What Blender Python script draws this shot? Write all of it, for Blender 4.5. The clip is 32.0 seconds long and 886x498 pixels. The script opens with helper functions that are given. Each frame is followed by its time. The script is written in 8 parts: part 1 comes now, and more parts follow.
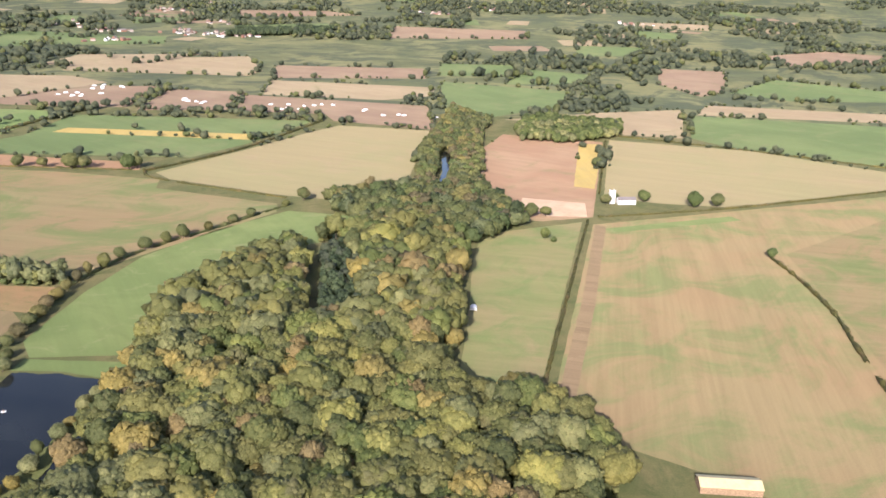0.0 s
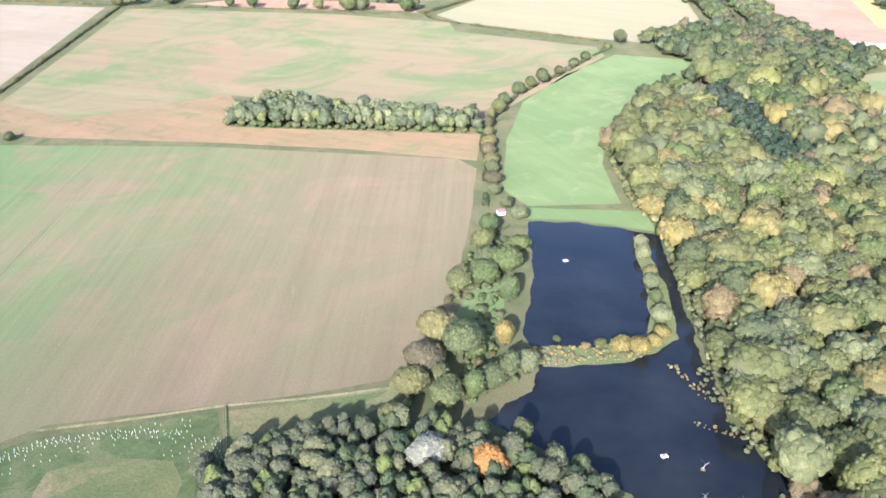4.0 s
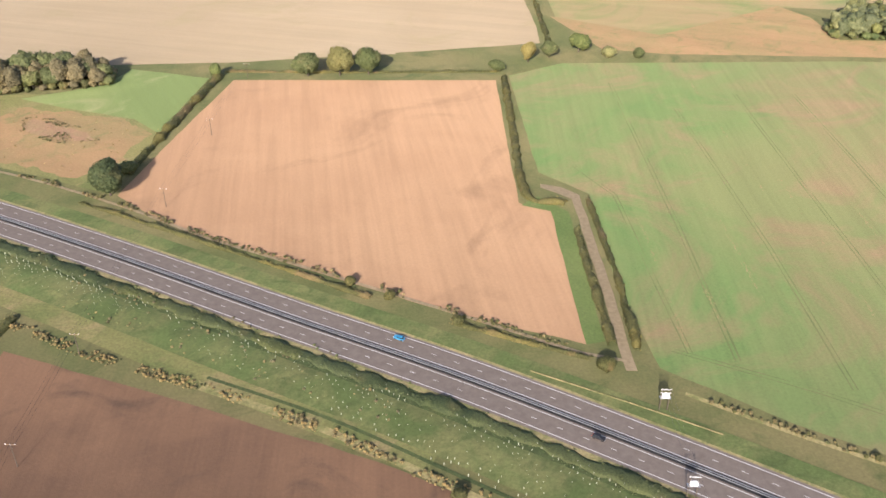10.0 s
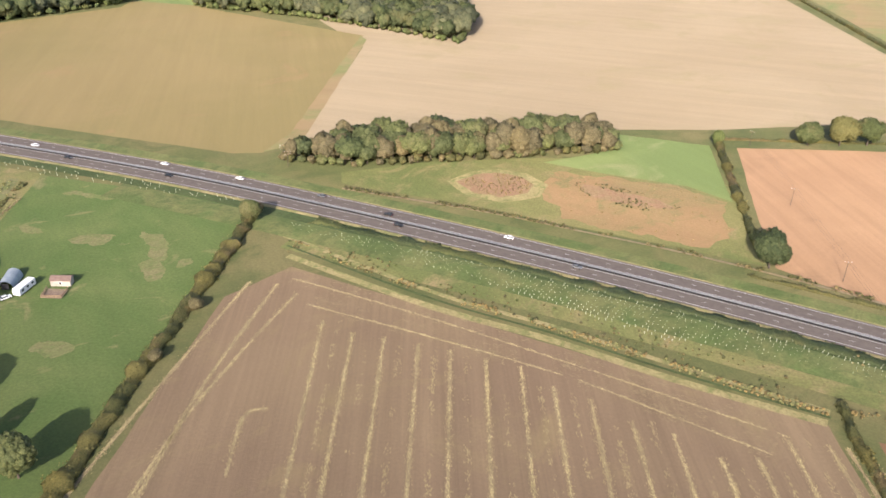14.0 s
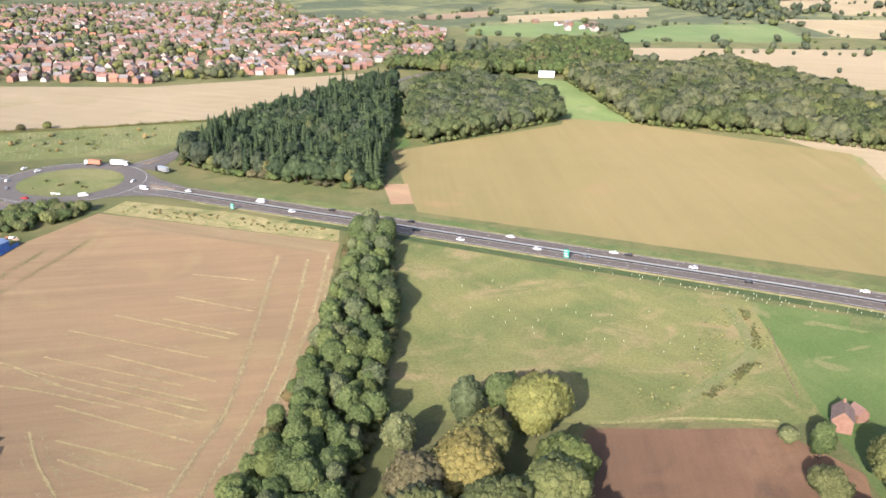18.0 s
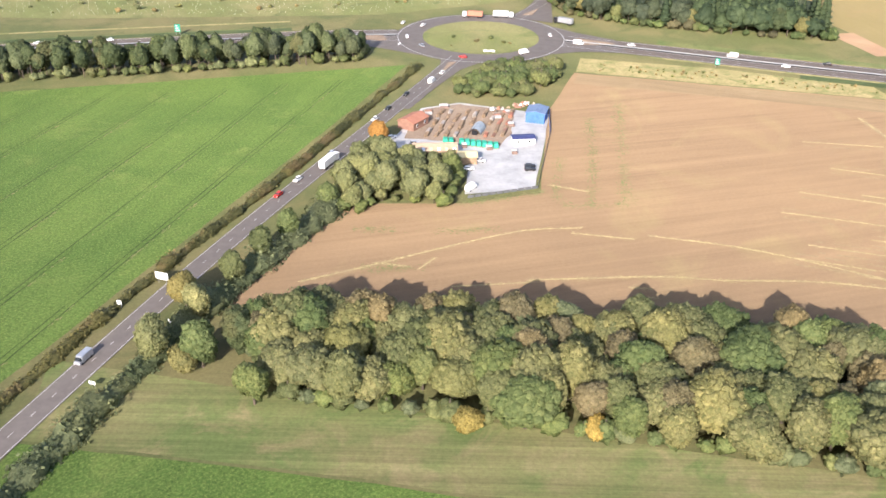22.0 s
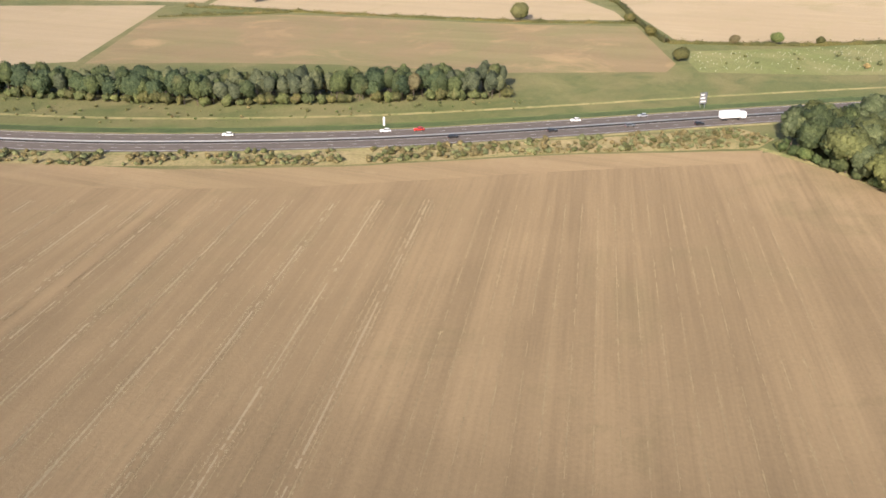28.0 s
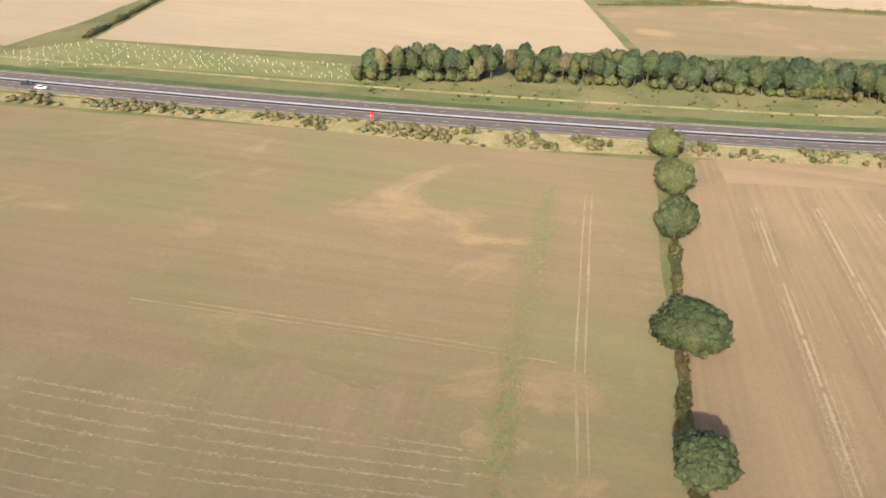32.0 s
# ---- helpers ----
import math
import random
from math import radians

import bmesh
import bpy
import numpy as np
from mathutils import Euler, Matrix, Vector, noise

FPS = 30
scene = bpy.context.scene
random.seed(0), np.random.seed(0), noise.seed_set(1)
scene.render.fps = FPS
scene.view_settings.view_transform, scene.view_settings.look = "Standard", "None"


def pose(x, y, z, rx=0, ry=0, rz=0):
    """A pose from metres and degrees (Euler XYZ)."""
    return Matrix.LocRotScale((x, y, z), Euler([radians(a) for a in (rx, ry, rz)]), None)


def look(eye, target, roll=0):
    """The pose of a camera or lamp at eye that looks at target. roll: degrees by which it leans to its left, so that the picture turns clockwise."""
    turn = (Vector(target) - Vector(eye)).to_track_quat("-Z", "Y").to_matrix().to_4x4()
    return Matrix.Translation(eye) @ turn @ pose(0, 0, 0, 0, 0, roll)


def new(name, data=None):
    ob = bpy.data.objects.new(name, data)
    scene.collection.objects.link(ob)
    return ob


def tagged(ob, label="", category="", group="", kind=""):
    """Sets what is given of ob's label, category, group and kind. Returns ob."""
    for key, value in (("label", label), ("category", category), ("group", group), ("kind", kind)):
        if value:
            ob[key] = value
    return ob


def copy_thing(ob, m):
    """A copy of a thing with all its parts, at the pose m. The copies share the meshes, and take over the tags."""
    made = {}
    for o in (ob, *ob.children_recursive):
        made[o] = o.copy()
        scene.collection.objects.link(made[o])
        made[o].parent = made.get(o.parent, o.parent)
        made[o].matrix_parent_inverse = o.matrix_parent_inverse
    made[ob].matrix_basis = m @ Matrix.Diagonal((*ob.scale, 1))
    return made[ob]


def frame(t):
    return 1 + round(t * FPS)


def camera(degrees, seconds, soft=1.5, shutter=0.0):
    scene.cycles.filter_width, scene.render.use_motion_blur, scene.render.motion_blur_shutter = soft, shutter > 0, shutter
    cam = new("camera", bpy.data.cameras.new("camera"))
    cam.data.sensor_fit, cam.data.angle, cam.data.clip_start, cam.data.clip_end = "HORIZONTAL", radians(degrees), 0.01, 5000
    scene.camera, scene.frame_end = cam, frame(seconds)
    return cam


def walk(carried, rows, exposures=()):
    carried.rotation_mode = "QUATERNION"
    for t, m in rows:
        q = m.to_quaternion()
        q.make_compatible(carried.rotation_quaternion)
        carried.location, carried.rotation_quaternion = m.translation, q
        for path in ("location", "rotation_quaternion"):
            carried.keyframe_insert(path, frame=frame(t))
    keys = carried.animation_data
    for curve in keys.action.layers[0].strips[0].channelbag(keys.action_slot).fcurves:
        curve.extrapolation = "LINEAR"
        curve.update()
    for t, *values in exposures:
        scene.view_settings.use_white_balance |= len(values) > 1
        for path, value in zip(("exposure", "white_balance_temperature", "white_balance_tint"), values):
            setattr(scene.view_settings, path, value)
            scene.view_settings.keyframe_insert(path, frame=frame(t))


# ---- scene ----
cam = camera(53.6, 32.0, soft=1.6)

# seconds, eye x y z in metres, heading to the left of north, tilt, lean
FLIGHT = [
    (0, -0.0, 0.0, 245.8, -0.34, -18.04, 2.17),
    (0.5, -36.6, 1.5, 243.3, 0.40, -21.77, 1.26),
    (1, -73.2, 3.1, 240.7, 0.90, -22.93, 0.93),
    (1.5, -109.8, 4.6, 238.2, 0.97, -24.45, 0.88),
    (2, -146.4, 6.3, 235.7, 1.38, -27.50, 0.55),
    (2.5, -182.9, 7.9, 233.2, 1.69, -29.59, 0.53),
    (3, -219.5, 9.6, 230.7, 1.64, -30.02, 0.78),
    (3.5, -256.1, 11.4, 228.2, 1.57, -29.31, 1.14),
    (4, -292.6, 13.1, 225.7, 1.64, -27.73, 1.46),
    (4.5, -329.2, 14.9, 223.2, 1.52, -26.05, 1.41),
    (6.5, -475.3, 22.5, 213.2, 0.57, -25.43, 1.29),
    (7, -511.8, 24.4, 210.7, 0.38, -27.99, 1.34),
    (7.5, -548.3, 26.4, 208.2, 1.36, -33.00, 0.09),
    (8, -584.8, 28.4, 205.7, 1.91, -35.31, -0.53),
    (8.5, -621.2, 30.4, 203.2, 1.61, -34.96, -0.06),
    (9, -657.7, 32.5, 200.7, 1.25, -34.13, 0.29),
    (9.5, -694.1, 34.5, 198.2, 1.01, -33.22, 0.53),
    (10, -730.5, 36.6, 195.7, 0.76, -32.36, 0.97),
    (10.5, -766.9, 38.7, 193.2, 0.28, -31.84, 1.62),
    (11, -803.3, 40.8, 190.8, -0.42, -31.80, 2.53),
    (11.5, -839.6, 43.0, 188.3, -1.21, -32.72, 3.32),
    (12, -876.0, 45.2, 185.8, -1.55, -33.55, 3.60),
    (12.5, -912.3, 47.3, 183.3, -1.05, -33.12, 3.18),
    (13, -948.5, 49.5, 180.8, -0.39, -31.21, 2.85),
    (13.5, -984.8, 51.7, 178.4, 0.30, -28.93, 2.51),
    (14, -1021.0, 53.9, 175.9, 0.79, -27.79, 2.28),
    (14.5, -1057.2, 56.2, 173.4, 0.49, -27.37, 2.87),
    (16.5, -1201.7, 65.2, 163.5, -0.49, -25.71, 4.16),
    (17, -1237.8, 67.4, 161.1, 2.23, -20.97, 3.35),
    (17.5, -1273.8, 69.7, 158.6, 6.88, -20.34, 1.18),
    (18, -1309.8, 72.0, 156.2, 8.03, -20.36, 0.72),
    (18.5, -1345.8, 74.2, 153.7, 6.97, -18.22, 2.25),
    (19, -1381.7, 76.5, 151.2, 5.96, -17.22, 2.91),
    (19.5, -1417.6, 78.8, 148.8, 5.77, -18.23, 2.09),
    (20, -1453.4, 81.1, 146.3, 5.84, -23.00, 0.47),
    (20.5, -1489.2, 83.3, 143.9, 5.39, -28.04, 0.23),
    (21, -1525.0, 85.6, 141.4, 4.80, -30.69, 0.65),
    (21.5, -1560.7, 87.9, 139.0, 4.88, -31.05, 0.62),
    (22, -1596.4, 90.1, 136.5, 4.91, -29.54, 0.67),
    (22.5, -1632.0, 92.4, 134.0, 5.19, -27.71, 0.97),
    (23, -1667.6, 94.6, 131.6, 5.38, -25.81, 0.95),
    (23.5, -1703.2, 96.8, 129.1, 5.79, -24.42, 1.05),
    (24, -1738.7, 99.1, 126.7, 6.21, -24.45, 0.84),
    (24.5, -1774.2, 101.3, 124.3, 6.07, -25.15, 0.87),
    (25, -1809.6, 103.5, 121.8, 5.60, -25.40, 0.61),
    (25.5, -1845.0, 105.7, 119.4, 5.55, -25.24, -0.35),
    (26, -1880.3, 107.8, 116.9, 5.67, -24.84, -1.21),
    (26.5, -1915.6, 110.0, 114.5, 5.59, -23.93, -1.55),
    (28.5, -2056.1, 118.4, 104.7, 3.91, -25.63, 1.78),
    (29, -2091.1, 120.5, 102.3, 3.78, -25.96, 2.25),
    (29.5, -2126.1, 122.5, 99.8, 3.85, -25.55, 2.23),
    (30, -2161.0, 124.6, 97.4, 3.95, -24.88, 2.20),
    (30.5, -2195.8, 126.6, 95.0, 4.34, -24.66, 1.78),
    (31, -2230.6, 128.5, 92.5, 4.54, -24.98, 1.73),
    (31.5, -2265.3, 130.5, 90.1, 4.37, -25.10, 1.87),
    (32, -2300.0, 132.4, 87.7, 4.15, -25.07, 2.20),
]


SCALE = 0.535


def flown(x, y, z, heading, tilt, lean):
    a, b = radians(heading), radians(tilt)
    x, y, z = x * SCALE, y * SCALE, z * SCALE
    return look((x, y, z), (x - math.sin(a) * math.cos(b), y + math.cos(a) * math.cos(b), z + math.sin(b)), lean)


EXPOSURE = [
    (0.0, 0.70, 6140, 22), (1.0, 1.12, 6040, 22), (2.0, 1.14, 5690, 22), (3.0, 1.40, 4900, 27), (4.5, 1.34, 5340, 20), (6.5, 0.95, 5940, 18), (7.0, 0.90, 6090, 18), (8.0, 0.88, 6170, 20),
    (9.0, 0.90, 6270, 20), (13.0, 0.80, 6520, 20), (14.5, 0.84, 6320, 18), (16.5, 1.08, 5720, 14), (17.0, 1.08, 5970, 17), (18.0, 1.02, 6070, 16), (19.0, 0.65, 6320, 18), (21.0, 0.98, 6520, 18),
    (22.0, 1.14, 6270, 18), (23.0, 1.04, 6520, 20), (24.0, 0.91, 6570, 19), (25.0, 1.02, 6620, 18), (26.0, 0.98, 6570, 20), (29.0, 0.70, 6620, 16), (32.0, 0.86, 6600, 18),
]
walk(cam, [(r[0], flown(*r[1:])) for r in FLIGHT], EXPOSURE)

# ---------------------------------------------------------------- light
SUN_ELEVATION, SUN_TURN = radians(25.7), radians(191.9)
world = bpy.data.worlds.new("sky")
scene.world = world
world.use_nodes = True
sky = world.node_tree.nodes.new("ShaderNodeTexSky")
sky.sky_type, sky.sun_disc = "NISHITA", False
sky.sun_elevation, sky.sun_rotation = SUN_ELEVATION, SUN_TURN
sky.dust_density = 2.0
back = world.node_tree.nodes["Background"]
back.inputs["Strength"].default_value = 0.15
world.node_tree.links.new(sky.outputs["Color"], back.inputs["Color"])
lamp = bpy.data.lights.new("sun", "SUN")
lamp.energy, lamp.angle, lamp.color = 4.2, radians(0.55), (1.0, 0.93, 0.82)
sun = new("sun", lamp)
to_sun = Vector((math.sin(SUN_TURN) * math.cos(SUN_ELEVATION), math.cos(SUN_TURN) * math.cos(SUN_ELEVATION), math.sin(SUN_ELEVATION)))
sun.matrix_world = look(to_sun * 500 + Vector((-1100, 500, 0)), (-1100, 500, 0))


# ---------------------------------------------------------------- materials
def shader(name, rough=0.9, metal=0.0):
    m = bpy.data.materials.new(name)
    m.use_nodes = True
    n = m.node_tree.nodes
    b = n["Principled BSDF"]
    b.inputs["Roughness"].default_value, b.inputs["Metallic"].default_value = rough, metal
    b.inputs["Specular IOR Level"].default_value = 0.2
    return m, n, m.node_tree.links, b


def ramp(n, stops):
    r = n.new("ShaderNodeValToRGB")
    while len(r.color_ramp.elements) < len(stops):
        r.color_ramp.elements.new(0.5)
    for e, (p, c) in zip(r.color_ramp.elements, stops):
        e.position, e.color = p, (*c, 1)
    return r


def mix(n, l, fac, a, b, how="MIX"):
    m = n.new("ShaderNodeMix")
    m.data_type, m.blend_type = "RGBA", how
    for key, v in ((0, fac), (6, a), (7, b)):
        if isinstance(v, (int, float)):
            m.inputs[key].default_value = v
        elif isinstance(v, tuple):
            m.inputs[key].default_value = (*v, 1)
        else:
            l.new(v, m.inputs[key])
    return m.outputs[2]


def place(n, l, turn=0.0, scale=(1, 1, 1)):
    """World position, turned about z by degrees and scaled."""
    g = n.new("ShaderNodeNewGeometry")
    m = n.new("ShaderNodeMapping")
    m.vector_type = "TEXTURE"
    m.inputs["Rotation"].default_value = (0, 0, radians(turn))
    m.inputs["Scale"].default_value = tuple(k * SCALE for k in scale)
    l.new(g.outputs["Position"], m.inputs["Vector"])
    return m.outputs["Vector"]


def fuzz(n, l, vec, scale, detail=4.0, rough=0.55, distort=0.0):
    t = n.new("ShaderNodeTexNoise")
    t.inputs["Scale"].default_value, t.inputs["Detail"].default_value = scale, detail
    t.inputs["Roughness"].default_value, t.inputs["Distortion"].default_value = rough, distort
    if vec is not None:
        l.new(vec, t.inputs["Vector"])
    return t.outputs["Fac"]


def bump(n, l, b, height, strength, distance):
    k = n.new("ShaderNodeBump")
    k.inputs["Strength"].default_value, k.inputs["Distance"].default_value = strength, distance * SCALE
    l.new(height, k.inputs["Height"])
    l.new(k.outputs["Normal"], b.inputs["Normal"])


def soil(name, base, second, third, turn=0.0, rows=3.0, row_amount=0.3, patch=0.012, patch_at=(0.42, 0.62), third_at=(0.55, 0.72), grain=0.25, sweep=None, flecks=None):
    """A field's surface: two colours in broad drifts, a third in patches, drilled rows along a heading and a fine grain."""
    m, n, l, b = shader(name)
    b.inputs["Diffuse Roughness"].default_value = 1.0
    flat = place(n, l)
    drift = ramp(n, [(patch_at[0], (0, 0, 0)), (patch_at[1], (1, 1, 1))])
    l.new(fuzz(n, l, flat, patch, 5, 0.6, 0.6), drift.inputs[0])
    col = mix(n, l, drift.outputs[0], base, second)
    if sweep:
        # the crop thins from one side of the field to the other
        x0, x1, colour = sweep
        sep = n.new("ShaderNodeSeparateXYZ")
        l.new(flat, sep.inputs[0])
        span = n.new("ShaderNodeMapRange")
        span.inputs["From Min"].default_value, span.inputs["From Max"].default_value = x0, x1
        l.new(sep.outputs[0], span.inputs["Value"])
        wave = n.new("ShaderNodeMath")
        wave.operation = "MULTIPLY_ADD"
        l.new(fuzz(n, l, flat, patch * 0.7, 4, 0.6, 0.5), wave.inputs[0])
        wave.inputs[1].default_value = 1.4
        back_off = n.new("ShaderNodeMath")
        back_off.operation = "SUBTRACT"
        l.new(span.outputs[0], back_off.inputs[0])
        back_off.inputs[1].default_value = 0.7
        l.new(back_off.outputs[0], wave.inputs[2])
        wave.use_clamp = True
        col = mix(n, l, wave.outputs[0], col, colour)
    spots = ramp(n, [(third_at[0], (0, 0, 0)), (third_at[1], (1, 1, 1))])
    shifted = place(n, l, 40, (1.3, 1.0, 1))
    l.new(fuzz(n, l, shifted, patch * 2.3, 6, 0.65, 1.0), spots.inputs[0])
    col = mix(n, l, spots.outputs[0], col, third)
    # wide passes of the machine and narrow drilled rows, both drawn out along the heading
    wide = ramp(n, [(0.35, (0.72, 0.72, 0.72)), (0.65, (1.22, 1.22, 1.22))])
    l.new(fuzz(n, l, place(n, l, turn, (rows * 5, 260, 1)), 1.0, 3, 0.6), wide.inputs[0])
    narrow = ramp(n, [(0.35, (0.75, 0.75, 0.75)), (0.65, (1.2, 1.2, 1.2))])
    l.new(fuzz(n, l, place(n, l, turn, (rows, 90, 1)), 1.0, 4, 0.7), narrow.inputs[0])
    col = mix(n, l, row_amount, col, mix(n, l, 1.0, col, wide.outputs[0], "MULTIPLY"))
    col = mix(n, l, row_amount, col, mix(n, l, 1.0, col, narrow.outputs[0], "MULTIPLY"))
    fine = ramp(n, [(0.3, (0.6, 0.6, 0.6)), (0.7, (1.35, 1.35, 1.35))])
    g = fuzz(n, l, flat, 0.9, 6, 0.75)
    l.new(g, fine.inputs[0])
    col = mix(n, l, grain, col, mix(n, l, 1.0, col, fine.outputs[0], "MULTIPLY"))
    if flecks:
        # tufts that stand paler than the crop round them
        tuft = ramp(n, [(0.46, (0, 0, 0)), (0.74, (1, 1, 1))])
        l.new(fuzz(n, l, place(n, l, 30, (1.1, 1.1, 1)), 1.6, 4, 0.75), tuft.inputs[0])
        col = mix(n, l, tuft.outputs[0], col, flecks)
    l.new(col, b.inputs["Base Color"])
    bump(n, l, b, g, 0.5, 0.25)
    return m


def leafy(name, dark, light, third=None):
    """Foliage: colour differs from clump to clump, from tree to tree and in drifts."""
    m, n, l, b = shader(name, 0.65)
    g = n.new("ShaderNodeNewGeometry")
    pick = ramp(n, [(0.0, (0.0, 0.0, 0.0)), (1.0, (1.0, 1.0, 1.0))])
    l.new(g.outputs["Random Per Island"], pick.inputs[0])
    col = mix(n, l, pick.outputs[0], dark, light)
    o = n.new("ShaderNodeObjectInfo")
    tint = ramp(n, [(0.0, (0.75, 0.8, 0.75)), (0.5, (1, 1, 1)), (1.0, (1.3, 1.18, 1.0))])
    l.new(o.outputs["Random"], tint.inputs[0])
    col = mix(n, l, 1.0, col, tint.outputs[0], "MULTIPLY")
    flat = place(n, l)
    d = ramp(n, [(0.35, (0.86, 0.88, 0.86)), (0.65, (1.14, 1.12, 1.06))])
    l.new(fuzz(n, l, flat, 0.11, 3, 0.6), d.inputs[0])
    own = n.new("ShaderNodeAttribute")
    own.attribute_name = "tone"
    tone = ramp(n, [(0.0, (0.76, 0.79, 0.82)), (0.5, (1, 1, 1)), (1.0, (1.2, 1.16, 1.04))])
    l.new(own.outputs["Fac"], tone.inputs[0])
    col = mix(n, l, 1.0, col, tone.outputs[0], "MULTIPLY")
    col = mix(n, l, 1.0, col, d.outputs[0], "MULTIPLY")
    if third:
        d2 = ramp(n, [(0.56, (0, 0, 0)), (0.66, (1, 1, 1))])
        l.new(fuzz(n, l, flat, 0.06, 3, 0.6), d2.inputs[0])
        col = mix(n, l, d2.outputs[0], col, third)
    speck = fuzz(n, l, flat, 1.7, 5, 0.8)
    dapple = ramp(n, [(0.36, (0.76, 0.78, 0.76)), (0.62, (1.52, 1.48, 1.38))])
    l.new(speck, dapple.inputs[0])
    col = mix(n, l, 1.0, col, dapple.outputs[0], "MULTIPLY")
    l.new(col, b.inputs["Base Color"])
    bump(n, l, b, speck, 0.8, 0.35)
    # light that comes through the leaves
    thin = n.new("ShaderNodeBsdfTranslucent")
    l.new(col, thin.inputs["Color"])
    both = n.new("ShaderNodeMixShader")
    both.inputs[0].default_value = 0.34
    l.new(b.outputs[0], both.inputs[1])
    l.new(thin.outputs[0], both.inputs[2])
    l.new(both.outputs[0], n["Material Output"].inputs["Surface"])
    return m


def plain(name, a, c, rough=0.7, scale=0.5, metal=0.0, spread=(0.35, 0.65)):
    """A painted or built surface with stains and grain."""
    m, n, l, b = shader(name, rough, metal)
    flat = place(n, l)
    r = ramp(n, [(spread[0], a), (spread[1], c)])
    k = fuzz(n, l, flat, scale, 6, 0.7)
    l.new(k, r.inputs[0])
    l.new(r.outputs[0], b.inputs["Base Color"])
    bump(n, l, b, k, 0.2, 0.05)
    return m


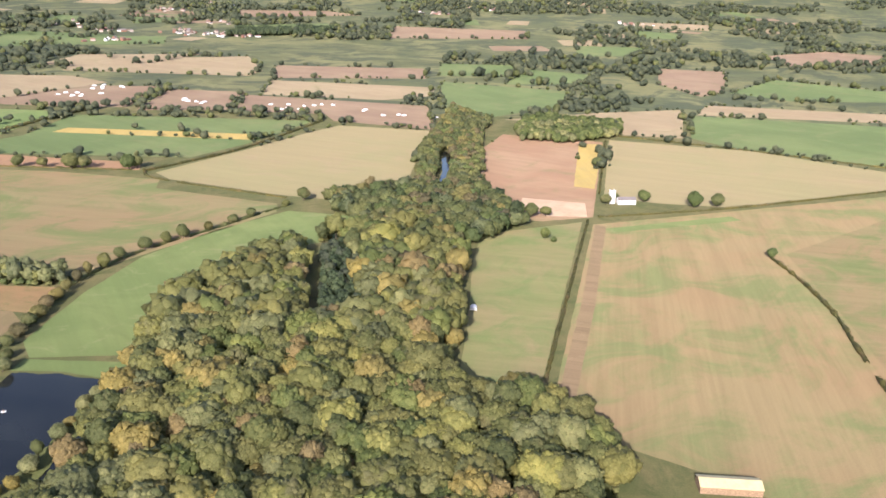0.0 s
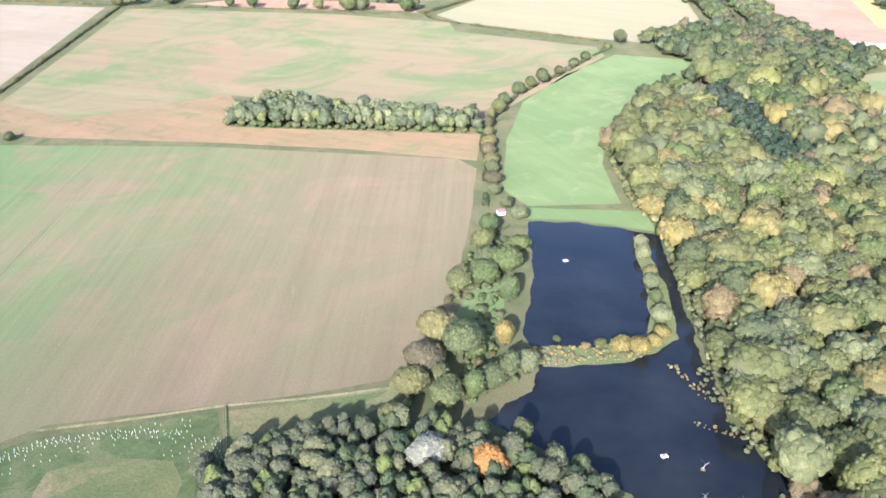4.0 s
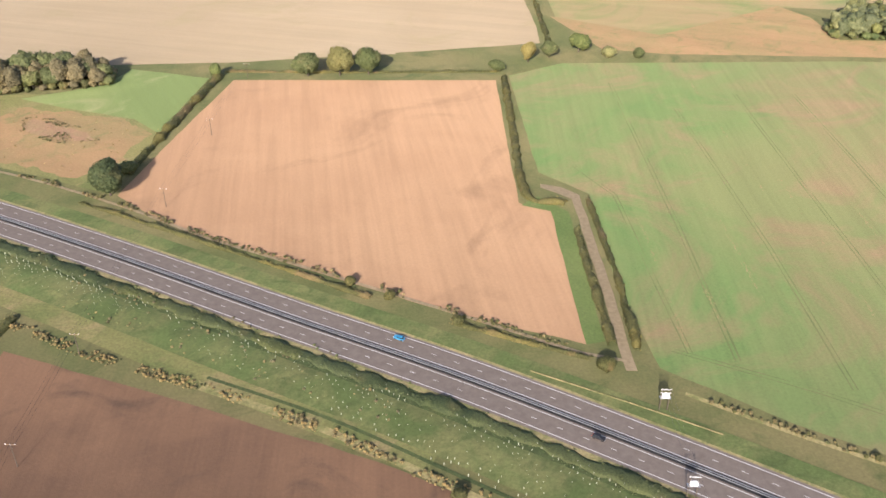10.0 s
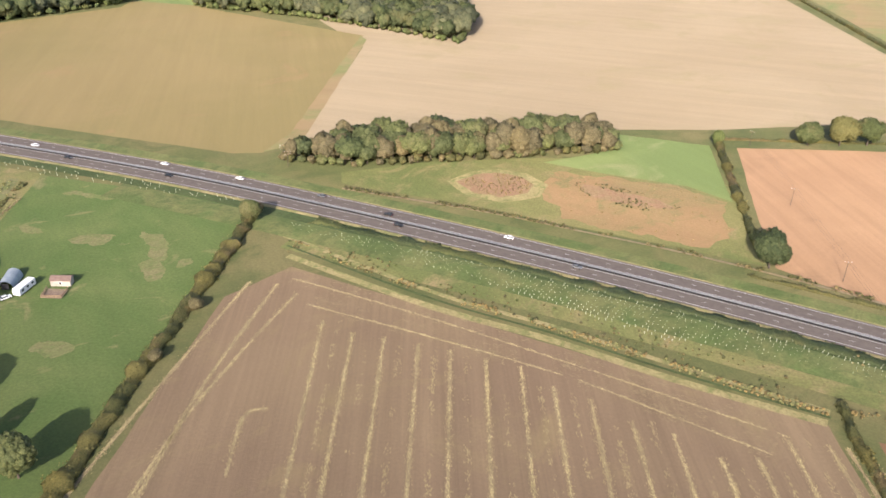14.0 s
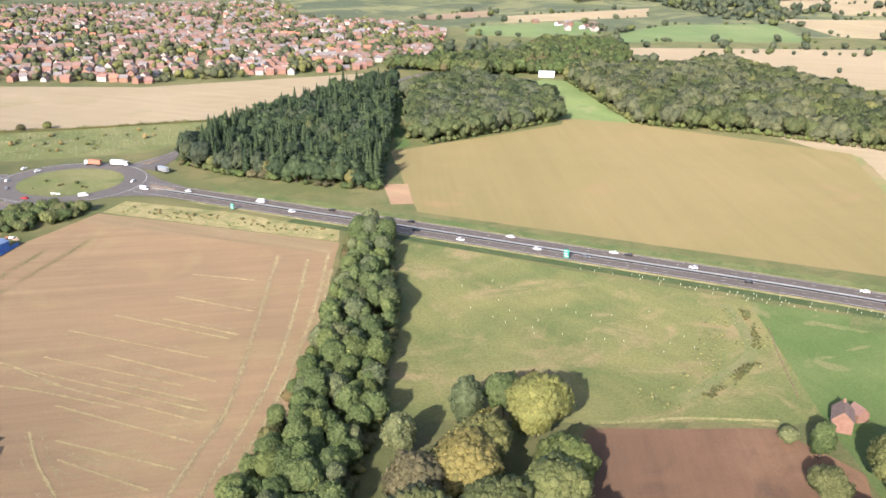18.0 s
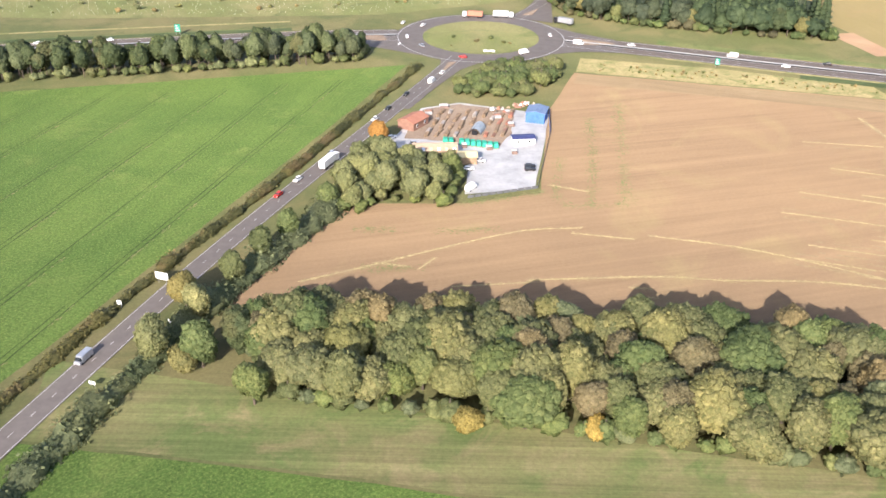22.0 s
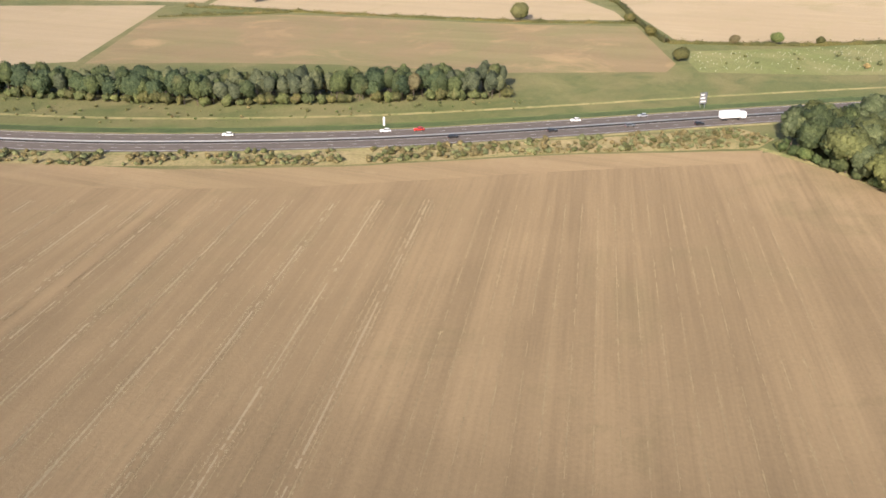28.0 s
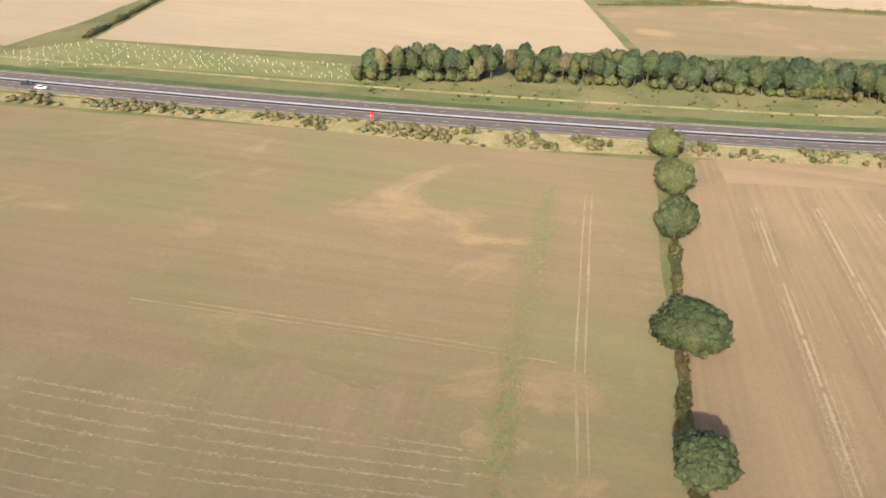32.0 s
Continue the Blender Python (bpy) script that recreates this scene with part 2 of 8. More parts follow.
TAN, PALE, STRAW = (0.36, 0.255, 0.145), (0.42, 0.34, 0.19), (0.50, 0.40, 0.17)
GREEN, LUSH, DULL = (0.20, 0.25, 0.085), (0.085, 0.18, 0.03), (0.24, 0.22, 0.10)
M = {
    "ground": soil("rough_grass", (0.075, 0.083, 0.031), (0.112, 0.102, 0.045), (0.056, 0.068, 0.024), 20, 4, 0.15, 0.02, (0.4, 0.6), (0.5, 0.7), 0.6),
    "verge": soil("verge_grass", (0.062, 0.087, 0.028), (0.1, 0.108, 0.042), (0.047, 0.066, 0.022), -25, 3, 0.3, 0.05, (0.4, 0.6), (0.5, 0.7), 0.7),
    "stubble": soil("pale_stubble", (0.207, 0.150, 0.078), (0.201, 0.159, 0.081), (0.135, 0.147, 0.060), -10, 2.5, 0.22, 0.007, (0.4, 0.6), (0.44, 0.62)),
    "stubble_far": soil("far_stubble", (0.213, 0.17, 0.107), (0.23, 0.186, 0.119), (0.193, 0.16, 0.09), 78, 2.2, 0.17, 0.008),
    "greenish": soil("green_stubble", (0.186, 0.136, 0.072), (0.168, 0.142, 0.070), (0.110, 0.131, 0.049), 80, 3, 0.18, 0.007, (0.4, 0.6), (0.45, 0.63)),
    "winter": soil("young_wheat", (0.084, 0.134, 0.044), (0.122, 0.138, 0.056), (0.172, 0.125, 0.07), 0, 2.4, 0.2, 0.008, (0.4, 0.6), (0.48, 0.7), 0.35, sweep=(-590, -380, (0.144, 0.117, 0.060))),
    "red": soil("red_earth", (0.235, 0.146, 0.083), (0.262, 0.167, 0.095), (0.190, 0.119, 0.068), 10, 2.5, 0.22, 0.009, (0.4, 0.6), (0.54, 0.72)),
    "pink": soil("pink_earth", (0.218, 0.139, 0.085), (0.245, 0.170, 0.105), (0.170, 0.143, 0.071), 60, 3, 0.2, 0.01),
    "far_brown": soil("far_bare_earth", (0.176, 0.124, 0.083), (0.203, 0.150, 0.098), (0.150, 0.128, 0.071), 60, 6, 0.2, 0.008),
    "far_pale": soil("far_cut_field", (0.217, 0.171, 0.105), (0.238, 0.196, 0.119), (0.189, 0.164, 0.087), 60, 6, 0.2, 0.007),
    "far_meadow": soil("far_meadow", (0.087, 0.122, 0.046), (0.112, 0.143, 0.056), (0.133, 0.140, 0.063), 50, 6, 0.2, 0.006),
    "dark": soil("dark_plough", (0.102, 0.061, 0.037), (0.142, 0.084, 0.049), (0.075, 0.048, 0.031), 4, 2.0, 0.25, 0.012),
    "tan": soil("drilled_tan", (0.147, 0.108, 0.061), (0.17, 0.125, 0.071), (0.13, 0.102, 0.055), -5, 1.9, 0.36, 0.009),
    "tan_west": soil("smooth_tan", (0.147, 0.11, 0.061), (0.125, 0.109, 0.053), (0.195, 0.14, 0.076), 82, 3.5, 0.2, 0.013, (0.42, 0.6), (0.55, 0.7)),
    "olive": soil("olive_tilth", (0.145, 0.119, 0.051), (0.162, 0.128, 0.058), (0.186, 0.125, 0.064), 12, 3, 0.12, 0.007, (0.4, 0.6), (0.58, 0.74), 0.15),
    "chaff": soil("chopped_stubble", (0.133, 0.095, 0.060), (0.153, 0.112, 0.068), (0.173, 0.133, 0.071), 3, 1.5, 0.3, 0.012),
    "strawy": soil("straw_strewn", (0.173, 0.119, 0.068), (0.194, 0.133, 0.075), (0.204, 0.153, 0.078), -70, 2.2, 0.3, 0.012, (0.4, 0.6), (0.54, 0.74)),
    "meadow": soil("meadow", (0.102, 0.138, 0.048), (0.132, 0.165, 0.060), (0.174, 0.180, 0.084), 30, 4, 0.15, 0.014),
    "rut": soil("wheel_rut", (0.028, 0.05, 0.012), (0.038, 0.062, 0.016), (0.052, 0.062, 0.022), -10, 1.0, 0.3, 0.1),
    "tram": soil("wheat_wheeling", (0.078, 0.105, 0.037), (0.102, 0.112, 0.046), (0.129, 0.105, 0.058), 8, 1.0, 0.3, 0.05),
    "lush": soil("leafy_crop", (0.040, 0.078, 0.015), (0.058, 0.098, 0.02), (0.088, 0.118, 0.03), -10, 2.0, 0.25, 0.02, (0.4, 0.6), (0.55, 0.72), 1.0, flecks=(0.13, 0.172, 0.043)),
    "darkgrass": soil("dark_rank_grass", (0.037, 0.054, 0.020), (0.051, 0.068, 0.026), (0.068, 0.078, 0.034), -25, 2, 0.3, 0.08, grain=0.8),
    "headland": soil("headland", (0.178, 0.13, 0.074), (0.163, 0.122, 0.068), (0.195, 0.147, 0.085), 75, 2.0, 0.35, 0.02),
    "pasture": soil("pasture", (0.058, 0.090, 0.026), (0.081, 0.107, 0.035), (0.145, 0.133, 0.064), 30, 5, 0.15, 0.02, (0.4, 0.6), (0.6, 0.7), 0.6),
    "scrub": soil("coarse_grass", (0.099, 0.112, 0.039), (0.139, 0.133, 0.058), (0.068, 0.085, 0.029), 40, 5, 0.2, 0.025, (0.42, 0.62), (0.54, 0.7), 0.8),
    "rank": soil("rank_grass", (0.085, 0.1, 0.034), (0.135, 0.128, 0.05), (0.172, 0.138, 0.068), 40, 5, 0.2, 0.018, (0.4, 0.6), (0.52, 0.66), 0.8),
    "mown": soil("mown_grass", (0.082, 0.109, 0.035), (0.129, 0.126, 0.053), (0.160, 0.139, 0.068), 94, 1.4, 0.7, 0.03, (0.4, 0.6), (0.5, 0.66), 0.5),
    "rust": soil("dry_weeds", (0.197, 0.129, 0.065), (0.170, 0.126, 0.060), (0.122, 0.116, 0.048), 70, 5, 0.2, 0.03, (0.4, 0.6), (0.52, 0.7), 0.5),
    "far_green": soil("far_pasture", (0.112, 0.158, 0.053), (0.139, 0.178, 0.066), (0.172, 0.178, 0.079), 50, 5, 0.2, 0.006),
    "ochre": soil("ripe_strip", (0.306, 0.231, 0.075), (0.286, 0.224, 0.082), (0.245, 0.211, 0.075), 5, 3, 0.2, 0.02),
    "spoil": soil("bare_sand", (0.340, 0.245, 0.163), (0.374, 0.286, 0.197), (0.286, 0.184, 0.116), 50, 4, 0.1, 0.04),
    "straw": soil("straw", (0.35, 0.29, 0.15), (0.295, 0.24, 0.125), (0.39, 0.33, 0.175), 8, 0.5, 0.4, 0.12),
    "thinstraw": soil("thin_straw", (0.237, 0.195, 0.097), (0.214, 0.169, 0.093), (0.275, 0.228, 0.109), 8, 0.5, 0.4, 0.1),
    "swath": soil("trodden_straw", (0.185, 0.146, 0.084), (0.165, 0.128, 0.074), (0.208, 0.168, 0.094), 8, 0.5, 0.4, 0.1),
    "drybank": soil("pale_dry_bank", (0.211, 0.170, 0.088), (0.170, 0.146, 0.068), (0.122, 0.119, 0.048), 10, 2, 0.2, 0.07, (0.4, 0.6), (0.5, 0.66), 0.9),
    "drygrass": soil("dry_grass_bank", (0.225, 0.19, 0.092), (0.18, 0.16, 0.072), (0.12, 0.125, 0.048), 10, 2, 0.2, 0.06, (0.4, 0.6), (0.46, 0.62), 0.9),
    "wan": soil("faded_stubble", (0.212, 0.181, 0.096), (0.196, 0.179, 0.09), (0.222, 0.178, 0.104), 70, 3, 0.15, 0.006),
    "flush": soil("regrown_stubble", (0.172, 0.149, 0.073), (0.142, 0.148, 0.061), (0.108, 0.139, 0.05), 80, 3, 0.18, 0.009, (0.4, 0.6), (0.47, 0.65)),
    "sown": soil("sown_earth", (0.146, 0.11, 0.062), (0.13, 0.11, 0.055), (0.16, 0.12, 0.07), -4, 1.8, 0.2, 0.02),
    "drift": soil("green_drift", (0.105, 0.124, 0.047), (0.124, 0.127, 0.053), (0.152, 0.127, 0.063), 0, 2, 0.2, 0.05, (0.4, 0.6), (0.45, 0.6), 0.5),
    "weeds": soil("reed_patch", (0.190, 0.119, 0.071), (0.170, 0.122, 0.065), (0.211, 0.160, 0.088), 0, 2, 0.2, 0.1, grain=0.8),
    "worn": soil("worn_turf", (0.135, 0.125, 0.06), (0.11, 0.118, 0.048), (0.092, 0.112, 0.04), 0, 2, 0.1, 0.09, (0.4, 0.6), (0.48, 0.62), grain=0.7),
    "dirt": soil("yard_dirt", (0.177, 0.136, 0.099), (0.150, 0.112, 0.082), (0.211, 0.173, 0.129), 0, 2, 0.1, 0.1, grain=0.8),
    "far": soil("far_country", (0.075, 0.086, 0.041), (0.128, 0.128, 0.060), (0.056, 0.068, 0.038), 60, 30, 0.3, 0.0045, (0.45, 0.55), (0.48, 0.56)),
    "asphalt": plain("asphalt", (0.128, 0.104, 0.084), (0.162, 0.133, 0.108), 0.9, 0.35),
    "asphalt_new": plain("worn_asphalt", (0.13, 0.112, 0.097), (0.165, 0.143, 0.124), 0.9, 0.25),
    "paint": plain("road_paint", (0.46, 0.45, 0.42), (0.6, 0.59, 0.55), 0.6, 1.5),
    "steel": plain("galvanised_steel", (0.30, 0.31, 0.32), (0.42, 0.43, 0.44), 0.45, 1.0, 0.7),
    "soil_track": plain("track_soil", (0.19, 0.145, 0.082), (0.27, 0.21, 0.125), 0.95, 0.5),
    "concrete": plain("concrete", (0.33, 0.325, 0.31), (0.50, 0.49, 0.465), 0.9, 0.12),
    "bark": plain("bark", (0.06, 0.048, 0.035), (0.13, 0.105, 0.08), 0.95, 2.0),
    "birch": plain("pale_bark", (0.30, 0.28, 0.25), (0.45, 0.43, 0.38), 0.9, 1.5),
    "tube": plain("white_tube", (0.36, 0.38, 0.27), (0.47, 0.49, 0.37), 0.6, 0.8),
    "brick": plain("red_brick", (0.22, 0.12, 0.085), (0.29, 0.165, 0.115), 0.9, 0.8),
    "render": plain("pale_render", (0.34, 0.29, 0.245), (0.46, 0.41, 0.35), 0.85, 0.3),
    "tile_red": plain("red_tiles", (0.21, 0.12, 0.095), (0.27, 0.16, 0.13), 0.85, 0.6),
    "tile_orange": plain("orange_tiles", (0.35, 0.15, 0.095), (0.40, 0.185, 0.12), 0.85, 0.5),
    "tile_brown": plain("brown_tiles", (0.155, 0.105, 0.085), (0.22, 0.155, 0.125), 0.85, 0.6),
    "tile_grey": plain("grey_tiles", (0.16, 0.145, 0.14), (0.24, 0.215, 0.205), 0.85, 0.6),
    "white": plain("white_paint", (0.70, 0.70, 0.68), (0.82, 0.82, 0.80), 0.5, 0.6),
    "black": plain("black_paint", (0.015, 0.015, 0.017), (0.03, 0.03, 0.032), 0.3, 0.8),
    "silver": plain("silver_paint", (0.40, 0.41, 0.42), (0.48, 0.49, 0.50), 0.3, 0.8, 0.5),
    "grey": plain("grey_paint", (0.13, 0.135, 0.14), (0.18, 0.185, 0.19), 0.3, 0.8, 0.3),
    "blue": plain("blue_paint", (0.03, 0.20, 0.34), (0.04, 0.24, 0.40), 0.3, 0.8),
    "deep_blue": plain("deep_blue_sheet", (0.05, 0.12, 0.34), (0.08, 0.18, 0.44), 0.5, 0.4),
    "carred": plain("red_paint", (0.45, 0.02, 0.015), (0.52, 0.04, 0.03), 0.3, 0.8),
    "signgreen": plain("sign_green", (0.01, 0.24, 0.15), (0.02, 0.28, 0.18), 0.5, 0.8),
    "slate_blue": plain("slate_blue_sheet", (0.12, 0.17, 0.27), (0.17, 0.23, 0.34), 0.55, 0.4),
    "night_blue": plain("night_blue_sheet", (0.04, 0.05, 0.13), (0.07, 0.08, 0.18), 0.55, 0.4),
    "teal": plain("green_cover", (0.02, 0.30, 0.19), (0.05, 0.38, 0.25), 0.6, 0.4),
    "sheet": plain("grey_sheet", (0.24, 0.28, 0.30), (0.33, 0.37, 0.39), 0.6, 0.5),
    "timber": plain("sawn_timber", (0.22, 0.15, 0.09), (0.36, 0.255, 0.16), 0.85, 1.2),
    "rubber": plain("rubber", (0.015, 0.015, 0.015), (0.03, 0.03, 0.03), 0.8, 2.0),
    "creamroof": plain("cream_sheet", (0.58, 0.48, 0.25), (0.68, 0.57, 0.32), 0.6, 0.2),
}
LEAF = {
    "oak": leafy("oak_leaves", (0.090, 0.107, 0.045), (0.142, 0.158, 0.069), (0.151, 0.149, 0.067)),
    "pale": leafy("pale_oak_leaves", (0.10, 0.112, 0.05), (0.19, 0.19, 0.092)),
    "green": leafy("green_leaves", (0.079, 0.110, 0.043), (0.131, 0.160, 0.065)),
    "olive": leafy("olive_leaves", (0.101, 0.112, 0.048), (0.160, 0.169, 0.075)),
    "deep": leafy("deep_green_leaves", (0.054, 0.073, 0.035), (0.095, 0.115, 0.054), (0.108, 0.110, 0.048)),
    "sage": leafy("grey_green_leaves", (0.095, 0.116, 0.060), (0.153, 0.172, 0.094)),
    "lime": leafy("pale_green_leaves", (0.126, 0.144, 0.056), (0.184, 0.197, 0.08)),
    "yellow": leafy("yellowing_leaves", (0.156, 0.147, 0.06), (0.216, 0.195, 0.082)),
    "gold": leafy("golden_leaves", (0.20, 0.165, 0.055), (0.36, 0.28, 0.09)),
    "orange": leafy("orange_leaves", (0.32, 0.165, 0.048), (0.43, 0.24, 0.075)),
    "brown": leafy("browning_leaves", (0.124, 0.107, 0.06), (0.172, 0.149, 0.086)),
    "willow": leafy("willow_leaves", (0.14, 0.155, 0.075), (0.24, 0.25, 0.13)),
    "pine": leafy("pine_needles", (0.045, 0.068, 0.038), (0.085, 0.112, 0.06)),
    # Greyed leaves: the far trees' haze is put into the colour; nearer belts share it.
    "distant": leafy("haze_grey_leaves", (0.078, 0.092, 0.058), (0.12, 0.132, 0.082)),
    "distant_dark": leafy("haze_dark_leaves", (0.058, 0.074, 0.05), (0.088, 0.102, 0.068)),
    "hedge": leafy("hedge_leaves", (0.07, 0.075, 0.03), (0.14, 0.132, 0.055), (0.17, 0.13, 0.06)),
    "dry": leafy("dry_scrub", (0.15, 0.125, 0.06), (0.27, 0.215, 0.11), (0.12, 0.125, 0.055)),
    "grey": leafy("grey_poplar", (0.17, 0.18, 0.14), (0.27, 0.275, 0.22)),
}
water, wn, wl, wb = shader("pond_water", 0.12)
wb.inputs["Specular IOR Level"].default_value = 0.2
wr = ramp(wn, [(0.35, (0.012, 0.014, 0.015)), (0.7, (0.024, 0.027, 0.026))])
wl.new(fuzz(wn, wl, place(wn, wl), 0.03, 4), wr.inputs[0])
wl.new(wr.outputs[0], wb.inputs["Base Color"])
bump(wn, wl, wb, fuzz(wn, wl, place(wn, wl), 0.8, 3), 0.08, 0.05)
M["water"] = water
glass, gn, gl, gb = shader("dark_glass", 0.08)
gb.inputs["Base Color"].default_value = (0.02, 0.025, 0.03, 1)
gb.inputs["Specular IOR Level"].default_value = 0.6
M["glass"] = glass


# ---------------------------------------------------------------- builders
def rise(y):
    """The land is level near by and climbs slowly to far hills."""
    d = max(0.0, y - 1500) / 3400
    return 170 * d * d


def bearing(a, b):
    return math.atan2(b[1] - a[1], b[0] - a[0])


def put(name, bm, mat, smooth=False):
    me = bpy.data.meshes.new(name)
    bm.to_mesh(me)
    bm.free()
    for k in mat if isinstance(mat, (list, tuple)) else [mat]:
        me.materials.append(k)
    if smooth:
        me.shade_smooth()
    return new(name, me)


def part(name, bm, mat, parent, label="", smooth=False):
    ob = put(name, bm, mat, smooth)
    ob.parent = parent
    if label:
        tagged(ob, label)
    return ob


def thing(name, label, category, m=None, group="", kind=""):
    ob = tagged(new(name), label, category, group, kind)
    if m is not None:
        ob.matrix_basis = m
    return ob


def box(bm, x0, y0, z0, x1, y1, z1, taper=1.0, bevel=0.0):
    v = [bm.verts.new((x, y, z0)) for x, y in ((x0, y0), (x1, y0), (x1, y1), (x0, y1))]
    cx, cy = (x0 + x1) / 2, (y0 + y1) / 2
    w = [bm.verts.new((cx + (x - cx) * taper, cy + (y - cy) * taper, z1)) for x, y in ((x0, y0), (x1, y0), (x1, y1), (x0, y1))]
    fs = [bm.faces.new(v[::-1]), bm.faces.new(w)]
    for i in range(4):
        fs.append(bm.faces.new((v[i], v[(i + 1) % 4], w[(i + 1) % 4], w[i])))
    if bevel:
        bmesh.ops.bevel(bm, geom=list({e for f in fs for e in f.edges}), offset=bevel, segments=1, affect="EDGES")
    return bm


def wobble(pts, step=9.0, amount=0.8):
    """A closed outline with edges that wander a little, as ploughed edges do."""
    out = []
    for i, a in enumerate(pts):
        b = pts[(i + 1) % len(pts)]
        d = math.dist(a, b)
        k = max(1, int(d / step))
        for j in range(k):
            s = j / k
            x, y = a[0] + (b[0] - a[0]) * s, a[1] + (b[1] - a[1]) * s
            g = noise.noise_vector((x * 0.06, y * 0.06, 3.1)) * amount if j else Vector()
            out.append((x + g.x, y + g.y))
    return out


FIELDS = []


def ragged(pts, amount=3.0, step=3.0):
    """An outline whose edge runs in and out unevenly, as plants spread."""
    out = []
    for i, a in enumerate(pts):
        b = pts[(i + 1) % len(pts)]
        k = max(1, int(math.dist(a, b) / step))
        for j in range(k):
            x, y = a[0] + (b[0] - a[0]) * j / k, a[1] + (b[1] - a[1]) * j / k
            g = noise.noise_vector((x * 0.09, y * 0.09, 1.7)) * amount + noise.noise_vector((x * 0.35, y * 0.35, 5.1)) * amount * 0.45
            out.append((x + g.x, y + g.y))
    return out


def area(name, mat, pts, z, label, category, kind="structure", rough=0.8):
    """A piece of ground with its own surface, laid over the land below it."""
    far = max(p[1] for p in pts) > 1450
    if name == "field":
        FIELDS.append(list(pts))
    pts = wobble(pts, 40 if far else 9, 0.0 if far else rough)
    bm = bmesh.new()
    f = bm.faces.new([bm.verts.new((x, y, 0)) for x, y in pts])
    if f.calc_center_median() and f.normal.z < 0 or sum(a[0] * b[1] - b[0] * a[1] for a, b in zip(pts, pts[1:] + pts[:1])) < 0:
        f.normal_flip()
    if far:
        bmesh.ops.triangulate(bm, faces=bm.faces[:])
        lo, hi = min(p[1] for p in pts), max(p[1] for p in pts)
        y = 1500
        while y < hi:
            if y > lo:
                bmesh.ops.bisect_plane(bm, geom=bm.verts[:] + bm.edges[:] + bm.faces[:], plane_co=(0, y, 0), plane_no=(0, 1, 0))
            y += 50
    for v in bm.verts:
        v.co.z = rise(v.co.y) + z
    return tagged(put(name, bm, mat), label, category, kind=kind)


def ribbon(bm, pts, half, z, lift=0.0, step=12.0):
    """A strip of that half width along a line; lift raises its middle."""
    line = smooth_line(pts, step)
    rows = []
    for i, p in enumerate(line):
        a, b = line[max(0, i - 1)], line[min(len(line) - 1, i + 1)]
        t = bearing(a, b)
        nx, ny = -math.sin(t), math.cos(t)
        zz = rise(p[1]) + z
        row = [(p[0] + nx * half, p[1] + ny * half, zz), (p[0] - nx * half, p[1] - ny * half, zz)]
        if lift:
            row.insert(1, (p[0], p[1], zz + lift))
        rows.append([bm.verts.new(q) for q in row])
    for r, s in zip(rows, rows[1:]):
        for i in range(len(r) - 1):
            bm.faces.new((r[i], r[i + 1], s[i + 1], s[i]))
    return bm


def smooth_line(pts, step=12.0):
    """A curve through the points (Catmull-Rom), with a point every step metres or so."""
    if len(pts) == 2:
        k = max(1, int(math.dist(*pts) / step))
        return [(pts[0][0] + (pts[1][0] - pts[0][0]) * i / k, pts[0][1] + (pts[1][1] - pts[0][1]) * i / k) for i in range(k + 1)]
    q = [Vector(p) for p in ((2 * pts[0][0] - pts[1][0], 2 * pts[0][1] - pts[1][1]), *pts, (2 * pts[-1][0] - pts[-2][0], 2 * pts[-1][1] - pts[-2][1]))]
    out = []
    for i in range(1, len(q) - 2):
        k = max(1, int((q[i + 1] - q[i]).length / step))
        for j in range(k):
            s = j / k
            p = 0.5 * (2 * q[i] + (q[i + 1] - q[i - 1]) * s + (2 * q[i - 1] - 5 * q[i] + 4 * q[i + 1] - q[i + 2]) * s * s + (3 * q[i] - q[i - 1] - 3 * q[i + 1] + q[i + 2]) * s**3)
            out.append((p.x, p.y))
    out.append(tuple(pts[-1]))
    return out


def offset(pts, d):
    """The line moved d metres to its left."""
    out = []
    for i, p in enumerate(pts):
        t = bearing(pts[max(0, i - 1)], pts[min(len(pts) - 1, i + 1)])
        out.append((p[0] - math.sin(t) * d, p[1] + math.cos(t) * d))
    return out


def inside(x, y, poly):
    odd = False
    for (x0, y0), (x1, y1) in zip(poly, poly[1:] + poly[:1]):
        if (y0 > y) != (y1 > y) and x < x0 + (y - y0) / (y1 - y0) * (x1 - x0):
            odd = not odd
    return odd


def scatter(poly, gap, rng, jitter=0.42):
    """Places about gap metres apart inside an outline."""
    xs, ys = [p[0] for p in poly], [p[1] for p in poly]
    out, y, k = [], min(ys), 0
    while y < max(ys):
        x = min(xs) + (k % 2) * gap / 2
        while x < max(xs):
            px, py = x + rng.uniform(-jitter, jitter) * gap, y + rng.uniform(-jitter, jitter) * gap
            if inside(px, py, poly):
                out.append((px, py))
            x += gap
        y += gap * 0.87
        k += 1
    return out


